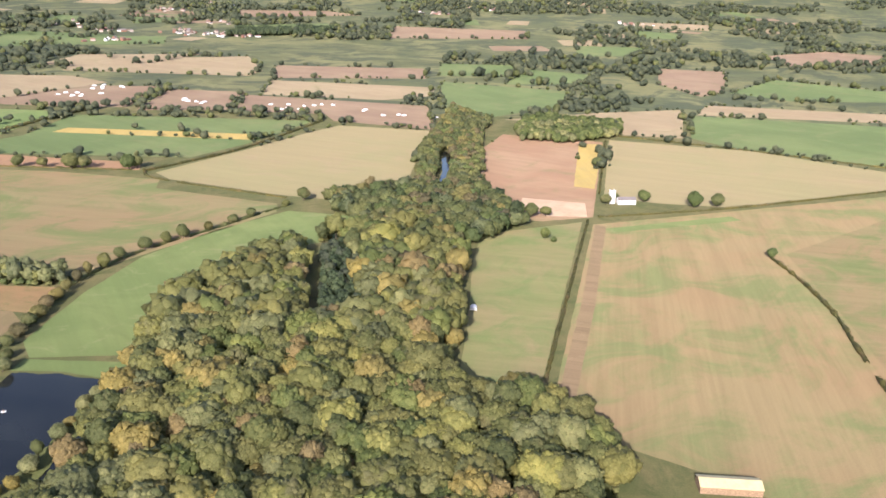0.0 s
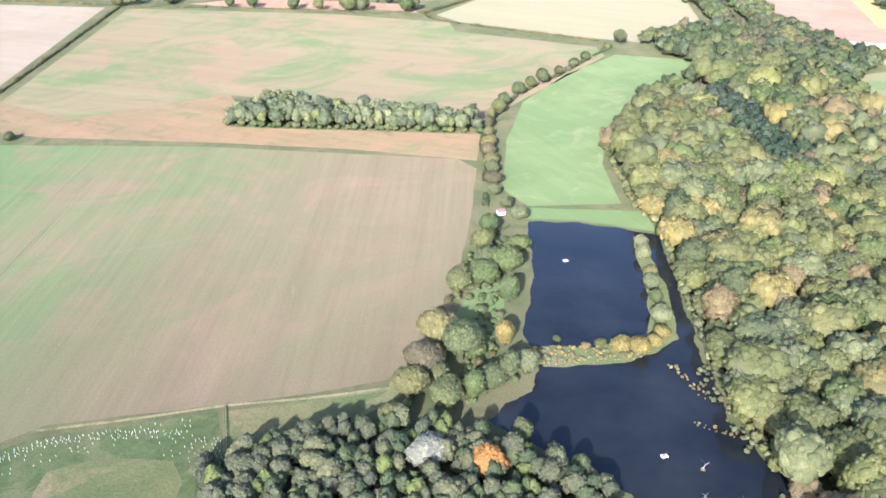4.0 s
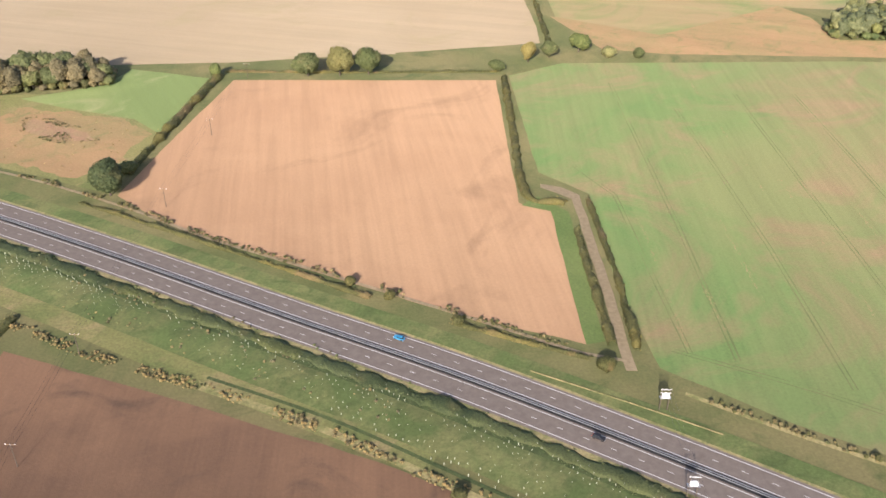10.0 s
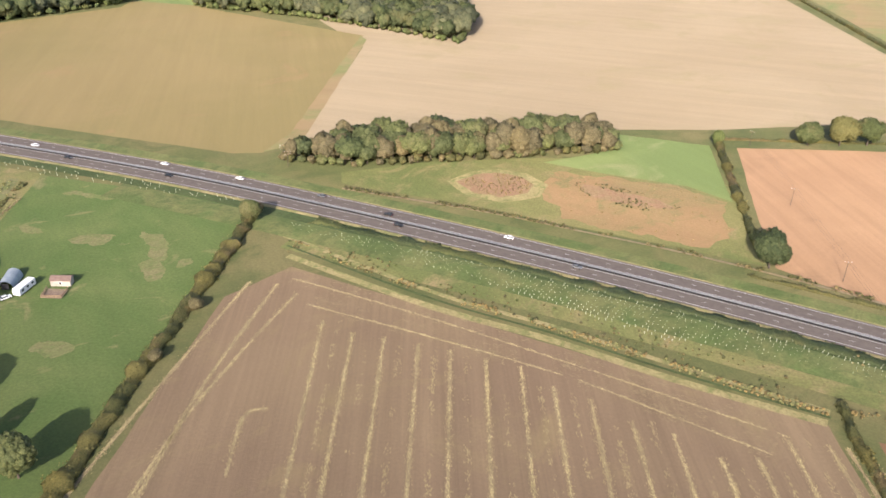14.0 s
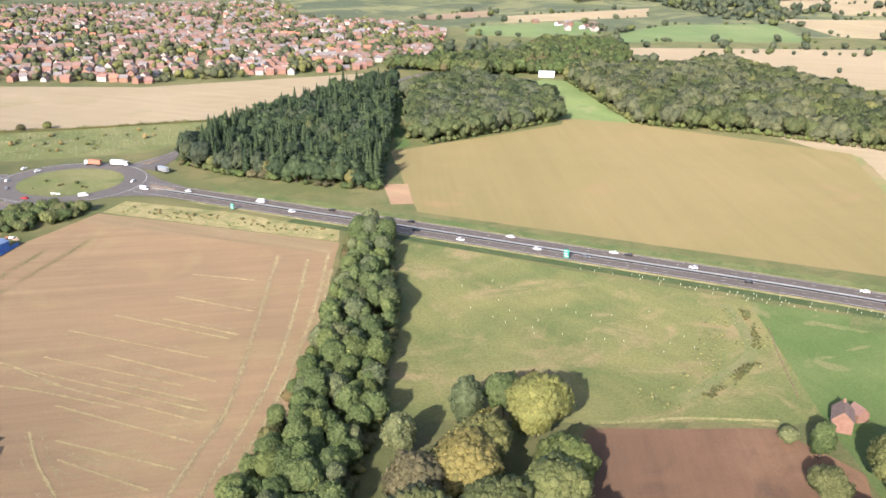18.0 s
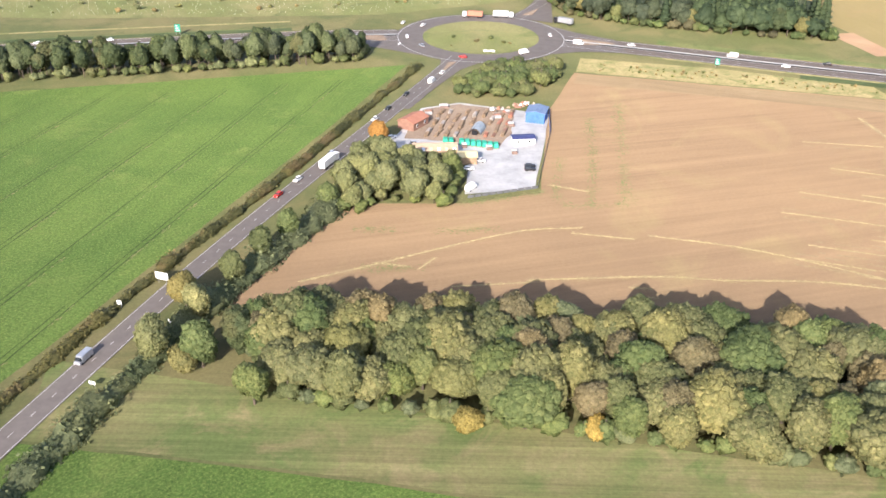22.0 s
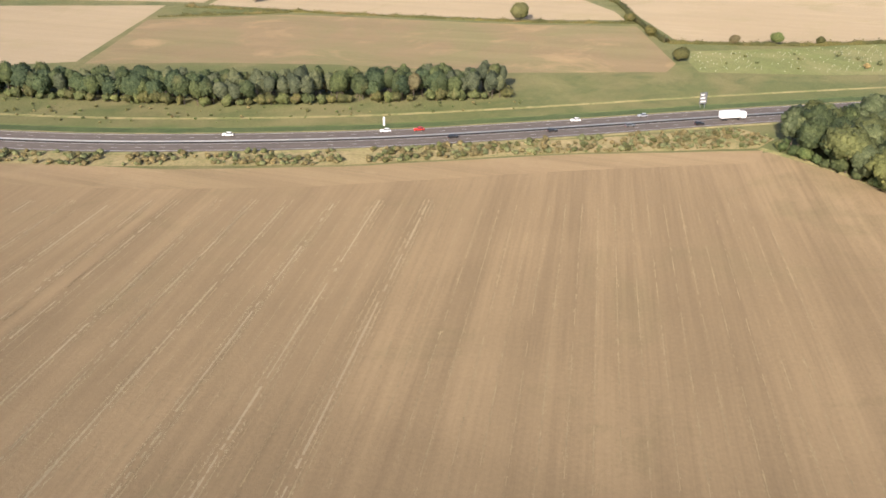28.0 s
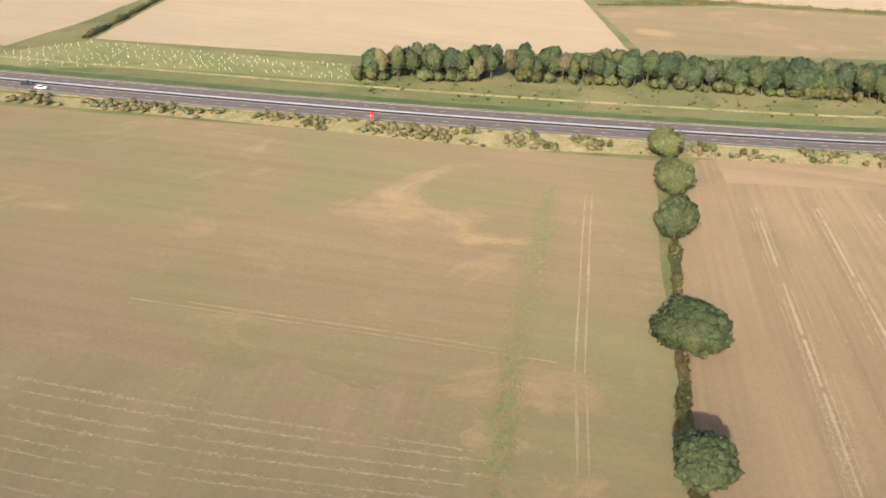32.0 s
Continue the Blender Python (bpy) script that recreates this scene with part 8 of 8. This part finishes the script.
# ---------------------------------------------------------------- single trees and bushes
rng = random.Random(41)
for x, y, shape, leaf, s in (
    # row of oaks
    (-2252, 393, "broad", "oak", 0.95), (-2255, 362, "broad", "oak", 1.0), (-2258, 333, "broad", "deep", 1.0), (-2264, 278, "broad", "deep", 1.15), (-2268, 240, "broad", "deep", 0.98),
    (-887, 384, "broad", "deep", 1.5), (-820, 536, "broad", "oak", 1.4), (-801, 538, "broad", "yellow", 1.5), (-784, 541, "broad", "oak", 1.5), (-706, 553, "bushy", "oak", 1.6), (-686, 568, "oval", "yellow", 1.2),
    (-672, 577, "broad", "oak", 1.1), (-652, 588, "broad", "green", 1.2), (-634, 580, "bushy", "willow", 1.6), (-615, 580, "bushy", "oak", 1.4), (-874, 529, "oval", "green", 0.8), (-886, 406, "bushy", "oak", 1.4),
    (-677, 270, "bushy", "hedge", 1.2), (-728, 294, "bushy", "hedge", 0.87), (-754, 308, "bushy", "hedge", 0.87), (-770, 317, "bushy", "hedge", 0.87), (-727, 211, "bushy", "hedge", 0.87), (-599, 231, "bushy", "hedge", 0.5),
    (-1112, 404, "oval", "oak", 1.1), (-1116, 330, "bushy", "brown", 1), (-1120, 296, "bushy", "brown", 1),
    (-1207, 305, "grand", "oak", 1.0), (-1225, 322, "oval", "green", 1.1), (-1229, 298, "broad", "olive", 1.2), (-1222, 284, "broad", "yellow", 1.0), (-1214, 286, "bushy", "gold", 1.5), (-1233, 330, "bushy", "willow", 1.2), (-1197, 312, "oval", "oak", 1.1),
    (-1315, 340, "broad", "gold", 1.23), (-1314, 320, "broad", "lime", 1.95), (-1329, 309, "oval", "gold", 1.30), (-1333, 284, "broad", "yellow", 1.95), (-1308, 276, "broad", "lime", 2.08), (-1325, 331, "broad", "green", 1.43), (-1337, 322, "oval", "sage", 1.56), (-1330, 297, "broad", "olive", 1.69), (-1346, 276, "broad", "brown", 1.69), (-1303, 295, "broad", "green", 1.56), (-1322, 262, "broad", "olive", 1.95), (-1300, 255, "broad", "yellow", 1.82), (-1340, 255, "broad", "oak", 1.95), (-1313, 238, "broad", "green", 1.95), (-1334, 230, "broad", "olive", 1.95), (-1355, 300, "oval", "sage", 1.43), (-1350, 240, "broad", "brown", 1.56),
    (-1254, 253, "broad", "sage", 1.50), (-1235, 258, "broad", "lime", 1.45), (-1211, 260, "oval", "orange", 1.05), (-1178, 259, "broad", "green", 1.60), (-1219, 252, "broad", "olive", 1.20), (-1193, 250, "broad", "oak", 1.20), (-1226, 279, "broad", "olive", 1.20), (-1157, 248, "oval", "green", 1.0), (-1140, 238, "broad", "deep", 1.3), (-1200, 230, "broad", "green", 1.4),
    # by the ponds
    (-262, 482, "bushy", "willow", 1.6), (-263, 444, "bushy", "green", 1.6), (-280, 462, "oval", "green", 1), (-283, 441, "broad", "oak", 1), (-281, 418, "broad", "oak", 1), (-295, 396, "broad", "oak", 0.98), (-271, 416, "broad", "green", 1.1), (-270, 388, "oval", "green", 1), (-284, 403, "broad", "green", 1.1),
    (-303, 349, "broad", "yellow", 1.3), (-292, 337, "broad", "oak", 1.3), (-309, 324, "broad", "brown", 1.2), (-313, 309, "broad", "yellow", 1), (-298, 304, "broad", "oak", 1), (-287, 308, "oval", "green", 1), (-273, 350, "oval", "gold", 0.98), (-272, 323, "oval", "oak", 1), (-264, 330, "bushy", "willow", 1.6), (-286, 340, "bushy", "green", 1.6), (-280, 318, "bushy", "oak", 1.8), (-302, 318, "bushy", "oak", 1.7),
    (-195, 440, "bushy", "willow", 1.7), (-195, 420, "bushy", "yellow", 1.4), (-196, 408, "bushy", "willow", 1.7), (-198, 388, "slim", "oak", 0.98), (-197, 376, "bushy", "willow", 1.8), (-199, 362, "bushy", "gold", 1.4), (-212, 349, "bushy", "gold", 1.7), (-220, 349, "bushy", "gold", 1.6), (-229, 352, "bushy", "oak", 1), (-249, 354, "bushy", "oak", 0.78), (-204, 354, "bushy", "gold", 1.4), (-194, 455, "bushy", "willow", 1.4), (-236, 350, "bushy", "dry", 0.78),
    (-172, 512, "broad", "yellow", 1.4), (-164, 498, "broad", "willow", 1.5), (-176, 418, "broad", "gold", 1.2), (-166, 404, "broad", "yellow", 1.3), (-304, 266, "broad", "grey", 1.3), (-280, 262, "broad", "orange", 1.25), (-268, 280, "oval", "oak", 1.2), (-320, 290, "broad", "yellow", 1),
    (-46, 402, "oval", "orange", 0.85), (-60, 520, "broad", "orange", 0.8),
    # meadow hedge
    (-145, 903, "broad", "oak", 1.3), (-160, 880, "bushy", "oak", 1.6), (-186, 836, "bushy", "oak", 1.8), (-199, 814, "bushy", "oak", 1.7), (-215, 785, "bushy", "hedge", 1.8), (-231, 758, "broad", "oak", 1.2), (-242, 744, "broad", "oak", 1), (-254, 722, "broad", "oak", 1), (-266, 694, "broad", "oak", 1), (-271, 672, "oval", "oak", 1.2), (-277, 655, "oval", "yellow", 1), (-279, 638, "oval", "brown", 1), (-279, 618, "oval", "yellow", 0.91), (-279, 600, "bushy", "yellow", 2), (-279, 585, "bushy", "brown", 2.1), (-278, 568, "bushy", "yellow", 2), (-277, 552, "bushy", "oak", 2), (-277, 535, "bushy", "brown", 2.1), (-276, 518, "bushy", "oak", 1.8), (-268, 500, "bushy", "oak", 1.6),
    # far hedge trees
    (-957, 1004, "broad", "oak", 1.3), (-881, 1013, "broad", "oak", 1.4), (-846, 1011, "broad", "oak", 1.7), (-791, 1008, "broad", "oak", 1.2), (-692, 992, "broad", "oak", 1.4), (-676, 1007, "broad", "oak", 1.3), (-568, 1007, "broad", "oak", 1), (-543, 1008, "broad", "green", 1.2), (-496, 1006, "broad", "oak", 1.3), (-468, 1008, "broad", "oak", 1.2), (-433, 1006, "broad", "oak", 1.7), (-418, 1008, "broad", "oak", 1.4), (-369, 1014, "broad", "green", 1.6), (-362, 1022, "broad", "oak", 1.4), (-640, 1010, "broad", "oak", 1.3),
    (279, 932, "broad", "green", 1.6), (307, 940, "broad", "oak", 1.4), (227, 950, "broad", "green", 1.2), (182, 932, "broad", "oak", 1.1), (195, 955, "bushy", "oak", 1.8), (101, 795, "oval", "green", 1.1), (108, 788, "bushy", "green", 1.2), (305, 762, "broad", "green", 0.88), (62, 862, "broad", "yellow", 1.4), (80, 868, "broad", "green", 1.5), (95, 872, "broad", "oak", 1.4), (110, 876, "broad", "oak", 1.1),
    (-2017, 698, "broad", "oak", 1), (-1892, 644, "bushy", "brown", 1.3), (-1868, 645, "broad", "green", 0.75), (-1841, 652, "bushy", "hedge", 1), (-1732, 693, "bushy", "brown", 1.2), (-1716, 704, "bushy", "oak", 1.2), (-2205, 742, "broad", "oak", 0.8), (-1931, 596, "bushy", "hedge", 1.5), (-1946, 705, "bushy", "hedge", 1.4), (-1938, 664, "bushy", "hedge", 1.3),
    # along the country road
    (-1650, 410, "oval", "orange", 0.98), (-1686, 290, "broad", "yellow", 0.86), (-1680, 284, "oval", "willow", 1), (-1672, 318, "oval", "oak", 1), (-1666, 330, "oval", "green", 0.98), (-1658, 352, "oval", "green", 1), (-1676, 303, "oval", "oak", 1), (-1676, 262, "bushy", "yellow", 1.4), (-1655, 250, "oval", "green", 1.1), (-1604, 246, "bushy", "gold", 1.4), (-1574, 247, "bushy", "gold", 1),
    (-1438, 235, "broad", "oak", 0.8), (-1456, 238.5, "bushy", "green", 0.9), (-1463, 240, "bushy", "brown", 1.0), (-1469, 239, "bushy", "olive", 1.1), (-1477, 238.5, "bushy", "brown", 0.9),
    (-1672, 263, "oval", "green", 1.3), (-1685, 264, "oval", "sage", 1.15), (-1664, 270, "oval", "deep", 1.3),
    (-1242, 895, "broad", "green", 0.9), (-1250, 890, "bushy", "green", 1.6), (-1440, 590, "broad", "yellow", 1), (-1456, 596, "broad", "oak", 1), (-1560, 625, "broad", "yellow", 1), (-1574, 642, "broad", "oak", 1.1), (-1540, 610, "oval", "oak", 1), (-1500, 600, "oval", "yellow", 1), (-1478, 594, "oval", "yellow", 1.1),
):
    if -316 < x < -258 and 296 < y < 500:
        s *= 1.3
    nm, cat = ("bush", "bush") if shape == "bushy" else ("tree", "tree")
    tree(x, y, shape, leaf, s, rng, (SINGLE_LABEL[leaf] if nm == "tree" else {"oak": "dull green rounded bush", "green": "dense green rounded bush", "yellow": "bush with yellowing leaves", "gold": "golden autumn bush by the water", "orange": "bush with orange autumn leaves", "brown": "bush with browning autumn leaves", "deep": "dark green rounded bush", "sage": "grey-green rounded bush", "olive": "dull olive rounded bush", "lime": "pale green rounded bush", "willow": "pale grey-green willow bush", "hedge": "dark thorn bush in a hedgerow", "dry": "dry straw-coloured reed clump"}[leaf]), cat, name=nm)
bushes("reeds", [(-182, 345), (-176, 330), (-172, 300), (-166, 275), (-160, 245), (-172, 240), (-178, 270), (-184, 300), (-190, 330)], 3.2, ("dry", "willow", "brown"), "reeds and fallen boughs at the pond's edge", 21, (0.2, 0.5))
bushes("reeds", [(-202, 340), (-198, 342), (-184, 312), (-172, 304), (-174, 300), (-188, 306)], 2.6, ("dry", "willow", "brown"), "reeds and fallen boughs in the water", 36, (0.12, 0.32))
bushes("reeds", [(-199, 302), (-174, 290), (-173, 286), (-198, 297)], 2.4, ("dry", "willow", "brown"), "reeds and fallen boughs in the water", 39, (0.12, 0.3))
bushes("reeds", [(-262, 349), (-231, 351), (-205, 362), (-204, 350), (-217, 341), (-257, 334)], 2.6, ("dry", "willow", "gold"), "reeds on a low bank between ponds", 22, (0.15, 0.4))
area("grass_patch", M["meadow"], ragged([(-300, 352), (-292, 392), (-280, 420), (-272, 400), (-276, 360), (-284, 345)], 3.0), 0.12, "bright grass between pondside trees", "grass", "stuff", 0.0)
bushes("undergrowth", [(-316, 300), (-310, 345), (-298, 400), (-286, 470), (-264, 480), (-270, 430), (-268, 390), (-276, 350), (-268, 322), (-290, 300)], 5.0, ("oak", "green", "hedge"), "undergrowth beneath pondside trees", 23, (0.35, 0.8))
bushes("scrub_bushes", [(-880, 325), (-800, 290), (-740, 260), (-745, 240), (-800, 262), (-880, 300)], 3.6, ("dry", "brown", "oak"), "dead bramble and tufts on a bank", 24, (0.06, 0.22))
bushes("scrub_bushes", [(-1095, 395), (-1000, 352), (-905, 308), (-900, 290), (-1000, 335), (-1090, 376)], 3.4, ("dry", "brown", "oak", "dry"), "dead bramble and tufts on a bank", 25, (0.06, 0.24))
bushes("scrub_bushes", [(-1565, 528), (-1500, 520), (-1425, 505), (-1425, 494), (-1565, 516)], 4.5, ("dry", "dry", "oak"), "dry tufts along the road", 27, (0.12, 0.3))
bushes("scrub_bushes", circle(27)[::4], 12.0, ("oak", "dry", "hedge"), "low shrubs on a traffic island", 28, (0.2, 0.5))
bushes("scrub_bushes", [(-1930, 575), (-1860, 585), (-1700, 620), (-1610, 665), (-1580, 740), (-1700, 690), (-1860, 632), (-1926, 612)], 16.0, ("sage", "olive", "dry"), "scattered shrubs in a young plantation", 29, (0.3, 0.7))
bushes("scrub_bushes", [(-2360, 450), (-2240, 446), (-2150, 452), (-2020, 488), (-2000, 500), (-2025, 510), (-2150, 480), (-2280, 480), (-2360, 468)], 7.0, ("oak", "dry", "hedge", "green"), "low shrubs and tufts below a belt of trees", 30, (0.08, 0.28))
bushes("dead_weeds", [(-1019, 460), (-1012, 470), (-1000, 474), (-988, 470), (-982, 462), (-986, 452), (-999, 445), (-1011, 449)], 2.0, ("brown", "dry", "brown", "dry"), "reddish dead weeds in a round bed", 31, (0.06, 0.18))
bushes("rushes", [(-960, 468), (-946, 466), (-922, 453), (-912, 440), (-930, 436), (-952, 444), (-962, 456)], 2.0, ("hedge", "dry", "brown", "brown"), "dark dead rushes in a boggy patch", 32, (0.06, 0.22))
bushes("dead_weeds", [(-970, 478), (-944, 474), (-904, 462), (-890, 447), (-893, 421), (-908, 404), (-938, 411), (-968, 426)], 5.0, ("dry", "dry", "brown"), "dry weeds over bare ground", 33, (0.05, 0.13))
bushes("rank_tufts", [(-1250, 440), (-1228, 436), (-1222, 400), (-1234, 376), (-1262, 345), (-1290, 345), (-1262, 372), (-1252, 400)], 3.4, ("willow", "sage", "willow"), "pale rank tufts along a ditch", 34, (0.1, 0.24))
bushes("ditch_rushes", [(-1231, 436), (-1227, 436), (-1227, 408), (-1229, 388), (-1245, 366), (-1262, 344), (-1264, 346), (-1248, 368), (-1233, 390), (-1230, 410)], 1.5, ("hedge", "olive", "hedge"), "dark rushes along a winding ditch", 38, (0.12, 0.26))
bushes("rank_weeds", [(-1090, 388.6), (-1027, 351.6), (-981, 330.6), (-943, 310.6), (-897, 287.6), (-897, 282.4), (-943, 305.4), (-981, 325.4), (-1027, 346.4), (-1090, 383.4)], 1.5, ("dry", "dry", "dry", "willow"), "tall dry grass and brambles along a field edge", 60, (0.07, 0.22))
bushes("rank_weeds", [(-890, 289.6), (-856, 273.6), (-813, 258.6), (-768, 239.6), (-726, 216.6), (-690, 198.6), (-660, 180.6), (-660, 175.4), (-690, 193.4), (-726, 211.4), (-768, 234.4), (-813, 253.4), (-856, 268.4), (-890, 284.4)], 1.5, ("dry", "dry", "dry", "brown"), "tall dry grass and brambles along a ploughed field", 61, (0.07, 0.24))
bushes("rank_weeds", [(-1077, 448.6), (-1008, 429.6), (-959, 411.6), (-918, 395.6), (-872, 373.6), (-835, 352.6), (-794, 333.6), (-749, 312.6), (-711, 294.6), (-684, 281.6), (-684, 278.4), (-711, 291.4), (-749, 309.4), (-794, 330.4), (-835, 349.4), (-872, 370.4), (-918, 392.4), (-959, 408.4), (-1008, 426.4), (-1077, 445.4)], 1.5, ("dry", "hedge", "hedge", "brown"), "straggling weeds and thorn along a path", 62, (0.08, 0.3))
bushes("rank_weeds", [(-652, 261.6), (-626, 246.6), (-605, 235.6), (-581, 223.6), (-553, 209.6), (-553, 206.4), (-581, 220.4), (-605, 232.4), (-626, 243.4), (-652, 258.4)], 2.0, ("dry", "dry", "hedge"), "dry weeds along a field fence", 63, (0.1, 0.3))
bushes("reeds", [(-398, 196), (-398, 216), (-380, 228), (-352, 230), (-338, 216), (-340, 190), (-360, 180), (-384, 182)], 4.0, ("brown", "dry", "olive", "hedge"), "brown reeds and brambles round a muddy pool", 35, (0.25, 0.7))
bushes("thicket", [(-490, 203), (-484, 214), (-474, 222), (-462, 226), (-452, 216), (-452, 200), (-470, 192)], 4.0, ("brown", "dry", "willow", "brown"), "brown thicket of willow scrub and brambles", 37, (0.4, 0.95))
# dead stems that stand in the lower pond
rng = random.Random(6)
for x, y in ((-215, 240), (-208, 243), (-195, 245), (-186, 241), (-203, 255), (-200, 271), (-190, 252), (-212, 232), (-180, 236), (-198, 232), (-176, 290)):
    ob = thing("dead_tree", "bleached dead tree standing in a pond", "dead tree", pose(x, y, 0.1, rng.uniform(-8, 8), rng.uniform(-8, 8), rng.uniform(0, 360)), "dead trees in the pond")
    part("dead_trunk", trunk_bm(rng.uniform(2.5, 4.5), 0.16, 0.3, 3, rng.randrange(99)), M["birch"], ob)
    bm = bmesh.new()
    bmesh.ops.create_icosphere(bm, subdivisions=2, radius=0.9, matrix=pose(0.4, 0.2, 0.1))
    for v in bm.verts:
        v.co += Vector((rng.uniform(-0.3, 0.3), rng.uniform(-0.3, 0.3), rng.uniform(-0.2, 0.3)))
        v.co.z = max(-0.05, v.co.z)
    part("reed_tuft", bm, LEAF["dry"], ob)
for x, y in ((-238, 434), (-213, 278)):
    raft = thing("nest_raft", "small white floating raft on a pond", "raft", pose(x, y, 0.1, 0, 0, 20))
    bm = bmesh.new()
    box(bm, -1.4, -1.0, 0, 1.4, 1.0, 0.35, 0.95, 0.05)
    part("deck", bm, M["white"], raft)
    bm = bmesh.new()
    box(bm, -0.5, -0.5, 0.35, 0.5, 0.5, 1.1, 0.7)
    part("shelter", bm, M["timber"], raft)
# pig huts in far paddocks
rng = random.Random(2)
hut_me = bpy.data.meshes.new("hut_shell")
bm = bmesh.new()
rows = [[bm.verts.new((math.cos(math.pi * i / 8) * 2.6, y, math.sin(math.pi * i / 8) * 2.4)) for i in range(9)] for y in (-3.5, 0, 3.5)]
for r, s in zip(rows, rows[1:]):
    for i in range(8):
        bm.faces.new((r[i], s[i], s[i + 1], r[i + 1]))
bm.faces.new(rows[0][::-1])
bm.faces.new(rows[-1])
bm.to_mesh(hut_me)
bm.free()
hut_me.materials.append(M["white"])
for cx, cy, k in ((-650, 1560, 9), (-640, 1660, 8), (-446, 1534, 8), (-272, 1512, 4), (-196, 1530, 3), (-114, 1490, 3), (-42, 1488, 3), (36, 640, 1), (-250, 1515, 3)):
    for _ in range(k):
        x, y = cx + rng.uniform(-34, 34), cy + rng.uniform(-30, 30)
        ob = thing("pig_hut", "white arched pig hut in a far paddock", "hut", pose(x, y, rise(y) + 0.06, 0, 0, rng.uniform(0, 180)), "pig huts")
        new("hut_shell", hut_me).parent = ob
glass_row = thing("polytunnel", "long low white tunnel beside a wood", "tunnel", pose(15, 597, 0, 0, 0, -3))
bm = bmesh.new()
rows = [[bm.verts.new((math.cos(math.pi * i / 8) * 2.2, y, math.sin(math.pi * i / 8) * 2.2)) for i in range(9)] for y in np.linspace(-38, 38, 20)]
for r, s in zip(rows, rows[1:]):
    for i in range(8):
        bm.faces.new((r[i], s[i], s[i + 1], r[i + 1]))
part("tunnel_cover", bm, M["white"], glass_row)

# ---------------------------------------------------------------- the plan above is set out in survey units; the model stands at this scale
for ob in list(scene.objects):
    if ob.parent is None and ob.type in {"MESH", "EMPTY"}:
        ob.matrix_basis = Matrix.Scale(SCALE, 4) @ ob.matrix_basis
